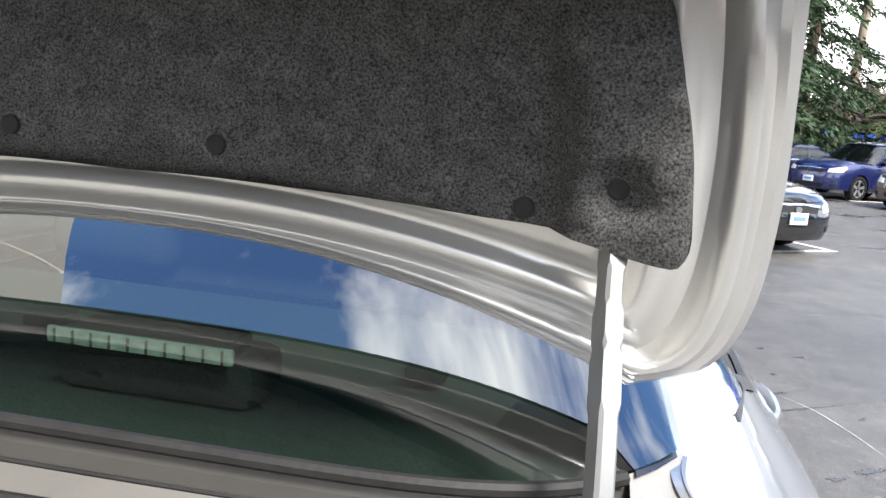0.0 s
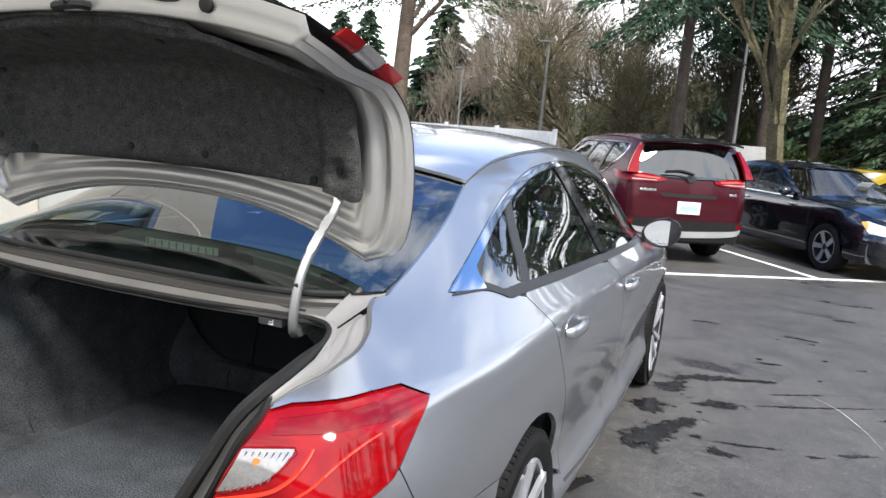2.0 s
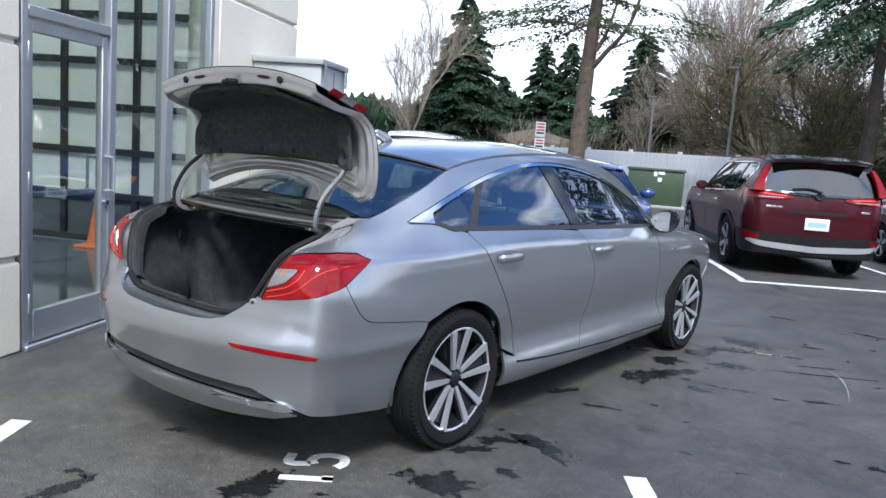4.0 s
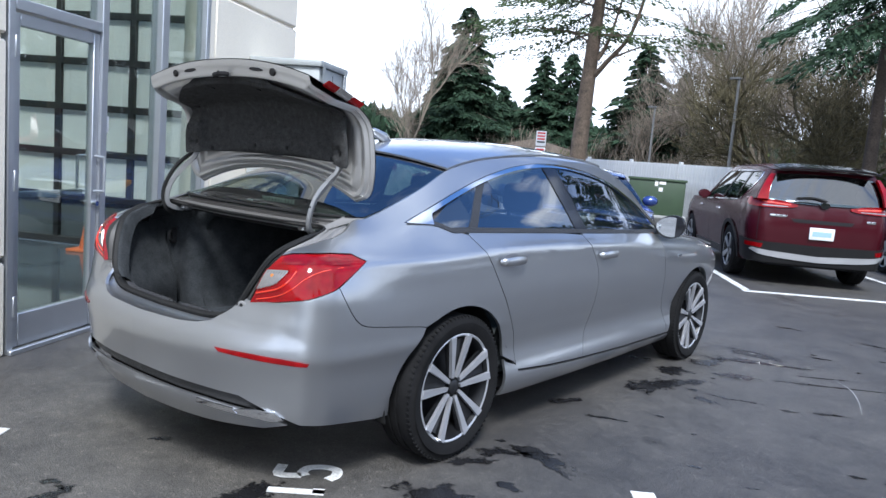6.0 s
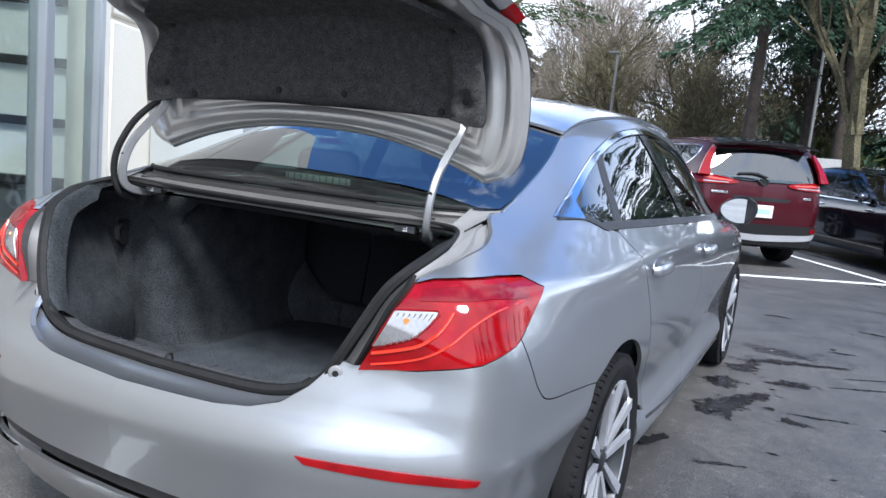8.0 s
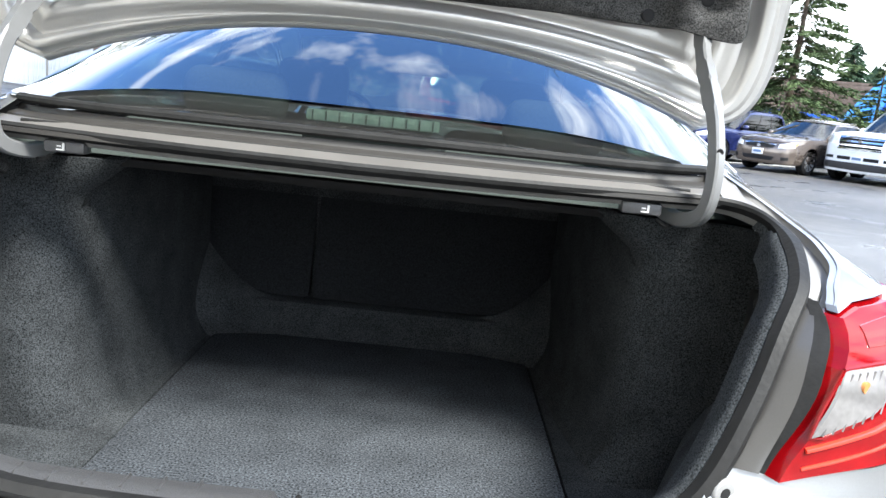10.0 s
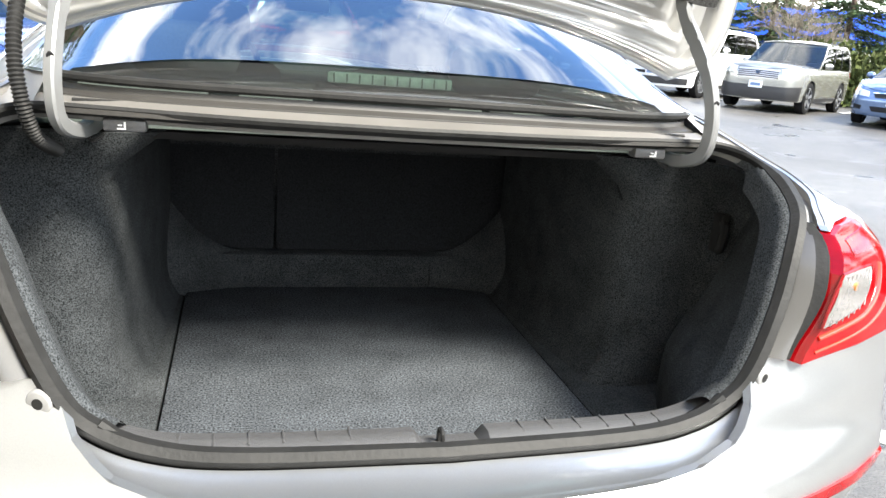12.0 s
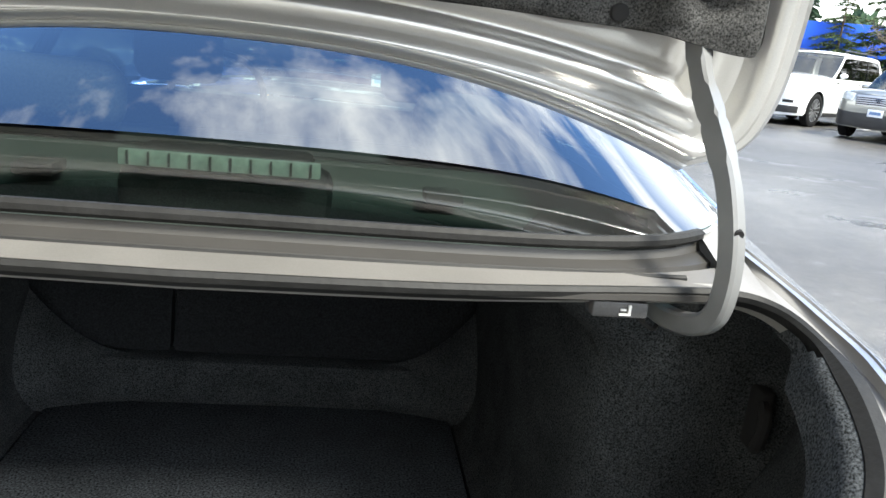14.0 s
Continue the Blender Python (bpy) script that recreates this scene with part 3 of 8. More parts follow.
part("panel", bbox(2.16, END - 0.02, 0.03, 0.24, 0.0, 3.6), STUCCO, wall)
end = thing("wall_north", "cream painted end wall of the showroom round a wide garage doorway", "wall", kind="structure")
for y0, y1, z0, z1 in [(0.26, 0.48, 0, 4.60), (6.0, 9.0, 0, 4.60), (0.482, 5.998, 3.05, 4.60)]:
    part("panel", bbox(END - 0.25, END - 0.005, y0, y1, z0, z1), STUCCO, end)
# added, out of view: a glazed roof so that daylight brightens the showroom
added_roof = thing("roof", "unseen glazed roof with aluminium bars, added to let daylight into the showroom", "roof", kind="structure")
for k in range(4):
    q = part("pane", bbox(W0 + 1.98 * k, W0 + 1.92 + 1.98 * k, 0.27, 9.0, 4.40, 4.42, 0), SHOPGLASS, added_roof)
    q.visible_shadow = False
    part("bar", bbox(W0 + 1.92 + 1.98 * k, W0 + 1.98 + 1.98 * k, 0.27, 9.0, 4.36, 4.46, 0.005), ALU, added_roof)
back = tagged(part("wall_back", bbox(W0, END, 9.02, 9.2, 0, 4.55), STUCCO), "plain inner back wall of the showroom", "wall", kind="structure")
side = tagged(part("wall_south", bbox(W0 - 0.2, W0 - 0.005, 0, 9.2, 0, 4.60), STUCCO), "plain side wall of the showroom", "wall", kind="structure")
tagged(part("floor", bbox(W0, END - 0.26, 0.26, 9.0, 0.0, 0.03), mat("polished_showroom_floor", (0.10, 0.115, 0.13), 0.08, stain=0.2, sscale=1.5)), "blue-grey polished showroom floor", "floor", kind="structure")

door = thing("door_1", "glazed aluminium entrance door with a pull handle, closed", "door", kind="structure")
D0, D1, DH = -0.085, 0.665, 1.95
for x0, x1, z0, z1 in [(D0, D0 + 0.055, 0.03, DH), (D1 - 0.055, D1, 0.03, DH), (D0 + 0.057, D1 - 0.057, 0.03, 0.225), (D0 + 0.057, D1 - 0.057, DH - 0.07, DH)]:
    part("frame", bbox(x0, x1, 0.02, 0.07, z0, z1, 0.004), ALU, door)
p = part("pane", bbox(D0 + 0.045, D1 - 0.045, 0.04, 0.05, 0.215, DH - 0.06, 0), SHOPGLASS, door)
p.visible_shadow = False
for q in (-1, 1):
    part("pull_handle", moved(tube_bm([(D1 - 0.03, 0.045 + 0.03 * q, 0.93), (D1 - 0.03, 0.045 + 0.095 * q, 0.935), (D1 - 0.03, 0.045 + 0.10 * q, 0.95), (D1 - 0.03, 0.045 + 0.10 * q, 1.14), (D1 - 0.03, 0.045 + 0.095 * q, 1.155), (D1 - 0.03, 0.045 + 0.03 * q, 1.16)], 0.010, 10), bld), ALU, door, "satin metal pull handle")
part("push_bar", bbox(D0 + 0.06, D1 - 0.06, 0.075, 0.10, 0.90, 0.94), ALU, door)
part("lock", moved(tube_bm([(D1 - 0.03, 0.02, 0.85), (D1 - 0.03, -0.01, 0.85)], 0.018, 12, smooth=1), bld), CHROME, door)
for z in (0.22, 0.95, 1.70):
    part("hinge", bbox(D0 - 0.010, D0 + 0.010, -0.006, 0.03, z, z + 0.12, 0.003), ALU, door)

win = thing("window_1", "tall aluminium framed showroom window beside the door", "window", kind="structure")
for x0, x1, z0, z1 in [(-0.14, -0.088, 0.0, 3.6), (0.668, 0.735, 0.0, 3.6), (1.36, 1.45, 0.0, 3.6), (2.0, 2.06, 0, 3.6), (-0.086, 0.666, DH + 0.01, DH + 0.075),
                       (-0.086, 0.666, 3.52, 3.6), (0.737, 1.358, 3.52, 3.6), (1.452, 1.998, 3.52, 3.6), (0.737, 1.358, 0, 0.10), (1.452, 1.998, 0, 0.10)]:
    part("mullion", bbox(x0, x1, 0.0, 0.10, z0, z1, 0.005), ALU, win)
part("reveal", bbox(2.062, 2.14, 0.004, 0.24, 0, 3.6, 0.004), STUCCO, win, "cream plaster reveal")
for x0, x1, z0, z1 in [(0.735, 1.36, 0.10, 3.52), (1.45, 2.0, 0.10, 3.52), (-0.086, 0.668, DH + 0.075, 3.52)]:
    q = part("pane", bbox(x0, x1, 0.045, 0.055, z0, z1, 0), SHOPGLASS, win)
    q.visible_shadow = False
part("kick_plate", bbox(-0.14, 2.06, -0.03, -0.002, 0.0, 0.03, 0.004), ALU, win, "aluminium threshold strip")
part("notice", bbox(0.75, 0.80, 0.036, 0.044, 1.32, 1.43, 0), WHITEMARK, win, "small white paper notice")

OPAL = bpy.data.materials.new("opal_door_glazing")
OPAL.use_nodes = True
on_, ol = OPAL.node_tree.nodes, OPAL.node_tree.links
on_.clear()
o_out, o_mix, o_d, o_t, o_n = on_.new("ShaderNodeOutputMaterial"), on_.new("ShaderNodeMixShader"), on_.new("ShaderNodeBsdfDiffuse"), on_.new("ShaderNodeBsdfTranslucent"), on_.new("ShaderNodeTexNoise")
o_d.inputs[0].default_value, o_t.inputs[0].default_value = (0.84, 0.83, 0.78, 1), (0.92, 0.91, 0.86, 1)
o_n.inputs["Scale"].default_value = 0.7
ol.new(o_n.outputs["Fac"], o_mix.inputs[0])
ol.new(o_d.outputs[0], o_mix.inputs[1])
ol.new(o_t.outputs[0], o_mix.inputs[2])
ol.new(o_mix.outputs[0], o_out.inputs[0])
GARAGE = mat("dark_door_rail", (0.02, 0.02, 0.022), 0.5, stain=0.1)
garage = thing("garage_door", "glazed sectional garage door with dark rails in the showroom end wall", "garage door")
GX = END - 0.12
for k in range(7):
    z = 0.03 + 0.50 * k
    part("rail", bbox(GX - 0.05, GX, 0.49, 5.99, z, z + 0.075), GARAGE, garage)
for k in range(6):
    part("stile", bbox(GX - 0.048, GX + 0.002, 0.86 + 0.906 * k, 0.935 + 0.906 * k, 0.03, 3.1), GARAGE, garage)
part("panel", bbox(GX + 0.005, GX + 0.012, 0.49, 5.99, 0.56, 3.05), OPAL, garage, "cream translucent door panels")
# made-up lower panels that stand in for the dark look of the floor
part("panel", bbox(GX + 0.004, GX + 0.014, 0.49, 5.99, 0.04, 0.555), mat("slate_floor_stand_in", (0.09, 0.10, 0.11), 0.3, stain=0.15), garage, "slate panels standing in for the dark showroom floor")
cone = thing("traffic_cone", "orange traffic cone standing inside the showroom door", "traffic cone", at=bld @ pose(3.40, 1.99, 0.031))
CONEM = mat("orange_cone", (0.7, 0.16, 0.04), 0.6, stain=0.15, sscale=10)
part("cone", tube_bm([(0, 0, 0.03), (0, 0, 0.7)], [0.15, 0.03], 20, smooth=6), CONEM, cone)
part("base", box_bm(-0.2, 0.2, -0.2, 0.2, 0, 0.03, 0.008), CONEM, cone)

ROOFUNIT = mat("grey_metal_cabinet", (0.36, 0.38, 0.38), 0.55, 0.2, stain=0.12, sscale=2)
ac = thing("metal_cabinet", "tall grey sheet-metal cabinet standing against the showroom wall", "metal cabinet", at=bld @ pose(3.16, -0.352, 0))
part("cabinet", box_bm(-0.35, 0.35, -0.33, 0.345, 0.06, 2.06, 0.01), ROOFUNIT, ac)
part("cap", box_bm(-0.38, 0.38, -0.355, 0.347, 2.062, 2.12, 0.01), ROOFUNIT, ac)
part("plinth", box_bm(-0.34, 0.34, -0.32, 0.34, 0.0, 0.058, 0.01), STUCCO, ac)
part("door_seam", box_bm(-0.003, 0.003, -0.334, -0.3305, 0.10, 2.02, 0), GARAGE, ac)
for x in (-0.30, 0.30):
    part("cap_flange", box_bm(x - 0.03, x + 0.03, -0.358, -0.3555, 1.90, 2.10, 0), ROOFUNIT, ac)


# ---- the silver sedan ----
PLAN = [(-1.66, 0, -1.02), (-1.41, 0.25, -1.005), (-1.20, 0.457, -0.967), (-1.072, 0.58, -0.93), (-0.944, 0.70, -0.885), (-0.845, 0.785, -0.835), (-0.771, 0.82, -0.77),
        (-0.65, 0.838, -0.65), (-0.45, 0.850, -0.45), (-0.2, 0.860, -0.2), (0.1, 0.868, 0.1), (0.5, 0.876, 0.5), (1.0, 0.882, 1.0), (1.6, 0.882, 1.6), (2.2, 0.876, 2.2),
        (2.6, 0.870, 2.6), (2.9, 0.862, 2.9), (3.2, 0.842, 3.2), (3.43, 0.79, 3.42), (3.62, 0.68, 3.58), (3.83, 0.50, 3.68), (4.09, 0.25, 3.74), (4.34, 0, 3.76)]
LOW = [(0.15, 0.12), (0.20, 0.055), (0.25, 0.022), (0.31, 0.012), (0.37, 0.030), (0.43, 0.040), (0.52, 0.028), (0.62, 0.010), (0.72, 0.0), (0.82, 0.002), (0.895, 0.008)]
REAR = [(0.15, 0.12), (0.22, 0.065), (0.28, 0.022), (0.34, -0.010), (0.42, -0.016), (0.50, -0.026), (0.54, -0.032), (0.556, -0.033), (0.60, -0.027), (0.625, -0.016), (0.645, 0.004), (0.665, 0.016), (0.69, 0.026)]
QLOW = [(0.15, 0.13), (0.22, 0.088), (0.28, 0.066), (0.34, 0.050), (0.42, 0.034), (0.50, 0.018), (0.542, 0.005), (0.556, 0.0), (0.62, 0.0), (0.70, 0.0), (0.80, 0.012)]
STATIONS = [(-1.66, REAR + [(0.74, 0.05), (0.93, 0.12), (1.0, 0.2)]), (-1.072, REAR + [(0.74, 0.05), (0.93, 0.10), (0.95, 0.14), (1.0, 0.28)]),
            (-0.845, QLOW + [(0.86, 0.045), (0.925, 0.085), (0.945, 0.110), (0.965, 0.155), (0.985, 0.205)]),
            (-0.65, QLOW + [(0.86, 0.035), (0.907, 0.055), (0.93, 0.074), (0.96, 0.115), (0.99, 0.155), (1.02, 0.205)]),
            (-0.45, QLOW + [(0.885, 0.022), (0.925, 0.034), (0.945, 0.062), (0.98, 0.112), (1.02, 0.176), (1.06, 0.262)]),
            (-0.24, QLOW[:-1] + [(0.80, 0.006), (0.87, 0.010), (0.918, 0.022), (0.94, 0.046), (0.99, 0.098), (1.05, 0.165), (1.10, 0.235), (1.15, 0.31)]),
            (0.0, QLOW[:-1] + [(0.80, 0.004), (0.88, 0.008), (0.928, 0.020), (0.948, 0.037), (1.0, 0.080), (1.05, 0.12), (1.13, 0.205), (1.2, 0.28), (1.25, 0.335)]),
            (0.4, LOW + [(0.94, 0.015), (0.955, 0.030), (0.99, 0.062), (1.1, 0.15), (1.2, 0.235), (1.249, 0.275), (1.30, 0.325), (1.34, 0.38)]),
            (1.0, LOW + [(0.93, 0.014), (0.95, 0.034), (0.985, 0.066), (1.1, 0.135), (1.2, 0.195), (1.3, 0.255), (1.345, 0.285), (1.385, 0.325), (1.41, 0.40)]),
            (1.7, LOW + [(0.910, 0.013), (0.94, 0.038), (0.975, 0.066), (1.1, 0.145), (1.2, 0.205), (1.3, 0.27), (1.345, 0.31), (1.385, 0.36), (1.41, 0.42)]),
            (2.2, LOW[:-1] + [(0.87, 0.012), (0.90, 0.03), (0.93, 0.06), (0.96, 0.09), (1.05, 0.16), (1.15, 0.23), (1.3, 0.34)]),
            (2.8, LOW[:-2] + [(0.80, 0.006), (0.85, 0.02), (0.88, 0.05), (0.90, 0.09), (0.93, 0.16)]),
            (3.43, LOW[:-3] + [(0.70, 0.01), (0.76, 0.03), (0.80, 0.06), (0.83, 0.11), (0.86, 0.2)]), (4.34, LOW[:-3] + [(0.66, 0.02), (0.72, 0.06), (0.76, 0.12), (0.8, 0.2)])]
SKIN = Shell(PLAN, STATIONS, [(-1.66, -90), (-1.35, -84), (-0.35, 0), (3.0, 0), (3.9, 84), (4.34, 90)],
             [(-1.66, 0.93), (-1.072, 0.93), (-0.845, 0.925), (-0.65, 0.909), (-0.45, 0.916), (-0.24, 0.922), (0.0, 0.932), (0.4, 0.942), (1.0, 0.935), (1.7, 0.925), (2.2, 0.875), (2.8, 0.855), (3.43, 0.77), (4.34, 0.74)])

car = thing("silver_sedan", "silver four-door sedan with its boot lid raised, parked on damp asphalt", "car")
GAP = 0.0022

DLO_TOP = smooth_line([(-0.238, 1.051), (-0.1, 1.094), (0.1, 1.158), (0.25, 1.203), (0.40, 1.246), (0.6, 1.293), (0.8, 1.327), (1.0, 1.344), (1.2, 1.342), (1.4, 1.324), (1.6, 1.29), (1.8, 1.235), (2.0, 1.155), (2.15, 1.08), (2.26, 0.99)], 3)
DLO_BOT = smooth_line([(-0.238, 1.045), (-0.11, 1.043), (-0.05, 1.028), (0.0, 1.012), (0.10, 1.012), (0.5, 1.002), (1.1, 0.985), (1.7, 0.968), (2.26, 0.952)], 3)


def top_at(s):
    return float(np.interp(s, [p[0] for p in DLO_TOP], [p[1] for p in DLO_TOP]))


def bot_at(s):
    return float(np.interp(s, [p[0] for p in DLO_BOT], [p[1] for p in DLO_BOT]))


ARCH_R = arc(0.0, 0.33, 0.388, 0.368, 178, 12, 22)
ARCH_F = arc(2.83, 0.33, 0.385, 0.362, 168, 2, 22)
REAR_CUT = smooth_line([(0.085, 1.003), (0.165, 0.90), (0.277, 0.744), (0.38, 0.60), (0.441, 0.513), (0.475, 0.42), (0.486, 0.328)], 4)
MID_CUT = smooth_line([(1.085, 0.978), (1.13, 0.90), (1.195, 0.80), (1.222, 0.70), (1.216, 0.55), (1.18, 0.42), (1.137, 0.290)], 4)
FRONT_CUT = smooth_line([(2.12, 0.948), (2.14, 0.86), (2.19, 0.70), (2.25, 0.52), (2.33, 0.36), (2.36, 0.262)], 4)
ROOF_EDGE = smooth_line([(-0.43, 1.062), (-0.30, 1.093), (-0.15, 1.142), (0.02, 1.205), (0.19, 1.272), (0.32, 1.305), (0.5, 1.337), (0.75, 1.366), (1.0, 1.383), (1.3, 1.386), (1.55, 1.374), (1.75, 1.345), (1.95, 1.285), (2.15, 1.185), (2.35, 1.06), (2.5, 0.955)], 4)
GUTTER = smooth_line([(-0.968, 0.940), (-0.91, 0.960), (-0.80, 0.984), (-0.70, 1.001), (-0.625, 1.020), (-0.56, 1.044), (-0.50, 1.057), (-0.43, 1.062)], 4)
LAMP = [(-0.980, 0.930), (-0.93, 0.940), (-0.86, 0.946), (-0.75, 0.949), (-0.645, 0.945), (-0.58, 0.921), (-0.615, 0.900), (-0.66, 0.870), (-0.742, 0.823), (-0.84, 0.792), (-0.97, 0.766), (-1.098, 0.746), (-1.071, 0.796), (-1.028, 0.880)]
LAMP_TOP, LAMP_LOW = LAMP[:6], LAMP[5:12]
SEAM = smooth_line([(-0.722, 0.832), (-0.68, 0.762), (-0.64, 0.708), (-0.585, 0.677), (-0.45, 0.660), (-0.30, 0.643), (-0.222, 0.630)], 3)


def sk(poly, **kw):
    return lambda: panel_bm(shrink(poly, GAP), SKIN, **kw)


# quarter panel: over the lamp, up the rear pillar and along the roof rail
top_rev = [p for p in ROOF_EDGE if p[0] >= -0.42]
quarter = GUTTER + top_rev + [(2.30, 0.985)] + DLO_TOP[::-1][1:] + [p for p in DLO_BOT[1:] if p[0] < 0.07] + REAR_CUT[:1] + REAR_CUT[1:-1]
quarter += [(0.483, 0.36)] + [p for p in ARCH_R[::-1] if (p[0] > -0.222 or p[1] > 0.64) and p[1] > 0.35] + SEAM[::-1][1:] + LAMP_LOW[:3][::-1] + LAMP_TOP[::-1][1:]
both("quarter_panel", sk(quarter, du=0.04, dv=0.012), PAINT, car)
rear_door = [p for p in DLO_BOT if 0.09 < p[0] < 1.08] + MID_CUT + [(0.8, 0.305)] + REAR_CUT[::-1]
front_door = [p for p in DLO_BOT if 1.09 < p[0] < 2.1] + FRONT_CUT + [(1.7, 0.272)] + MID_CUT[::-1]
rdoors = both("rear_door", sk(rear_door, du=0.05, dv=0.025), PAINT, car)
fdoors = both("front_door", sk(front_door, du=0.05, dv=0.025), PAINT, car)
fender = [(2.12, 0.948), (2.4, 0.925), (2.8, 0.90), (3.1, 0.87), (3.38, 0.82), (3.42, 0.70), (3.30, 0.60), (3.213, 0.50)] + ARCH_F[::-1][2:-1] + [(2.40, 0.262)] + FRONT_CUT[::-1][:-1]
both("front_wing", sk(fender, du=0.05, dv=0.03), PAINT, car)
front_bumper = [(3.39, 0.81), (3.62, 0.78), (3.9, 0.75), (4.34, 0.73), (4.34, 0.20), (3.6, 0.20), (3.22, 0.24), (3.215, 0.34), (3.22, 0.50), (3.31, 0.60), (3.43, 0.70)]
both("front_bumper", sk(front_bumper, du=0.08, dv=0.05), PAINT, car)
rocker = [(0.384, 0.395), (0.40, 0.380), (0.486, 0.352), (0.492, 0.322), (0.8, 0.299), (1.137, 0.284), (1.7, 0.266), (2.40, 0.256), (2.44, 0.20), (1.7, 0.188), (1.1, 0.19), (0.5, 0.20), (0.385, 0.205)]
both("rocker_panel", sk(rocker, du=0.08, dv=0.02, proud=0.004), PAINT, car)

# rear bumper, in one piece round the tail
lip_line = [(-1.66, 0.636), (-1.40, 0.640), (-1.32, 0.647), (-1.255, 0.665), (-1.205, 0.70), (-1.165, 0.752)]
bump_r = lip_line + [(-1.106, 0.753)] + LAMP_LOW[::-1][1:-3] + SEAM[:-1] + [p for p in ARCH_R[::-1] if p[0] < -0.24 and p[1] < 0.63][0:] + [(-0.37, 0.262), (-0.45, 0.262), (-0.60, 0.280), (-0.85, 0.312), (-1.02, 0.375), (-1.10, 0.405), (-1.25, 0.412), (-1.66, 0.418)]


def shelf(p):
    """Depth of the hollow shelf under the lid's corner, beside the lamp."""
    k = max(0.0, min(1.0, (p.z - 0.672) / 0.06)) * max(0.0, min(1.0, (0.548 - p.x) / 0.03)) * max(0.0, min(1.0, (p.x - 0.36) / 0.06))
    return 0.026 * k * k * (3 - 2 * k)


b = panel_bm(shrink(bump_r, GAP * 0.6), SKIN, du=0.04, dv=0.02)
for v in b.verts:
    v.co.y += shelf(v.co)
for v in b.verts:
    if v.co.x < 0.004:
        v.co.x = 0.0
bumper = part("rear_bumper", join_bm(b.copy(), mirrored(b)), PAINT, car)
b.free()
slot = [(-1.66, 0.414), (-1.25, 0.408), (-1.10, 0.401), (-1.03, 0.38), (-1.0, 0.352), (-1.10, 0.362), (-1.25, 0.372), (-1.66, 0.378)]
b = panel_bm(slot, SKIN, du=0.05, dv=0.02, proud=-0.022)
part("black_trim", join_bm(b.copy(), mirrored(b)), PLASTIC, bumper, "black plastic strip")
b.free()
under = [(-1.66, 0.374), (-1.25, 0.368), (-1.08, 0.355), (-0.99, 0.34), (-0.90, 0.31), (-1.0, 0.285), (-1.25, 0.27), (-1.66, 0.262)]
b = panel_bm(under, SKIN, du=0.05, dv=0.02)
part("lower_valance", join_bm(b.copy(), mirrored(b)), PAINT, bumper)
b.free()
chrome_tip = [(-1.12, 0.352), (-1.02, 0.366), (-0.95, 0.358), (-0.915, 0.332), (-0.96, 0.322), (-1.10, 0.334)]
chrome_bar = [(-1.28, 0.366), (-1.12, 0.357), (-1.10, 0.335), (-1.28, 0.348)]
both("exhaust_finisher", lambda: join_bm(panel_bm(chrome_tip, SKIN, du=0.03, dv=0.015, proud=0.010), panel_bm(chrome_bar, SKIN, du=0.05, dv=0.02, proud=0.012)), CHROME, bumper, "chrome exhaust finisher")
refl = smooth_line([(-0.828, 0.561), (-0.90, 0.571), (-1.05, 0.577), (-1.198, 0.579)], 4) + smooth_line([(-1.178, 0.565), (-1.05, 0.557), (-0.93, 0.552), (-0.835, 0.549)], 4)
both("reflector", lambda: panel_bm(refl, SKIN, du=0.03, dv=0.01, proud=0.004, lip=0.01), REDLENS, bumper, "red strip reflector")
STOPS = both("buffer_stop", lambda: tube_bm([tuple(SKIN(-1.148, 0.727, 0.042)), tuple(SKIN(-1.148, 0.727, 0.0235)), tuple(SKIN(-1.148, 0.727, 0.0205))], [0.018, 0.0165, 0.013], 18, smooth=2), mat("grey_rubber_stop", (0.20, 0.20, 0.20), 0.5, stain=0.1), bumper, "round grey rubber buffer")
for i, st in enumerate(STOPS):
    bm = tube_bm([tuple(SKIN(-1.148, 0.727, 0.0215)), tuple(SKIN(-1.148, 0.727, 0.0198))], 0.007, 12, smooth=1)
    part("stop_core", mirrored(bm) if i else bm, SEAL, st)

# tail lamps
AMBERBULB = mat("amber_bulb", (0.50, 0.19, 0.05), 0.25, coat=0.4)
LENSRIB = mat("grey_lens_rib", (0.16, 0.15, 0.15), 0.2, 0.5)
lamps = both("tail_lamp", lambda: panel_bm(shrink(LAMP, GAP), SKIN, du=0.03, dv=0.015, lip=0.03, proud=0.003), REDLENS, car, "glossy red tail lamp")
glow_top = [(-0.962, 0.922), (-0.86, 0.936), (-0.75, 0.939), (-0.64, 0.928), (-0.67, 0.908), (-0.80, 0.914), (-0.972, 0.902)]
clear_in = [(-1.025, 0.880), (-0.931, 0.886), (-0.940, 0.870), (-0.957, 0.852), (-0.985, 0.830), (-1.026, 0.815), (-1.067, 0.803)]
GUIDES = [[(-1.066, 0.787), (-1.016, 0.801), (-0.969, 0.817), (-0.933, 0.842), (-0.911, 0.867), (-0.898, 0.886)],
          [(-1.066, 0.764), (-1.005, 0.779), (-0.951, 0.798), (-0.906, 0.826), (-0.86, 0.862), (-0.80, 0.888), (-0.70, 0.902)]]
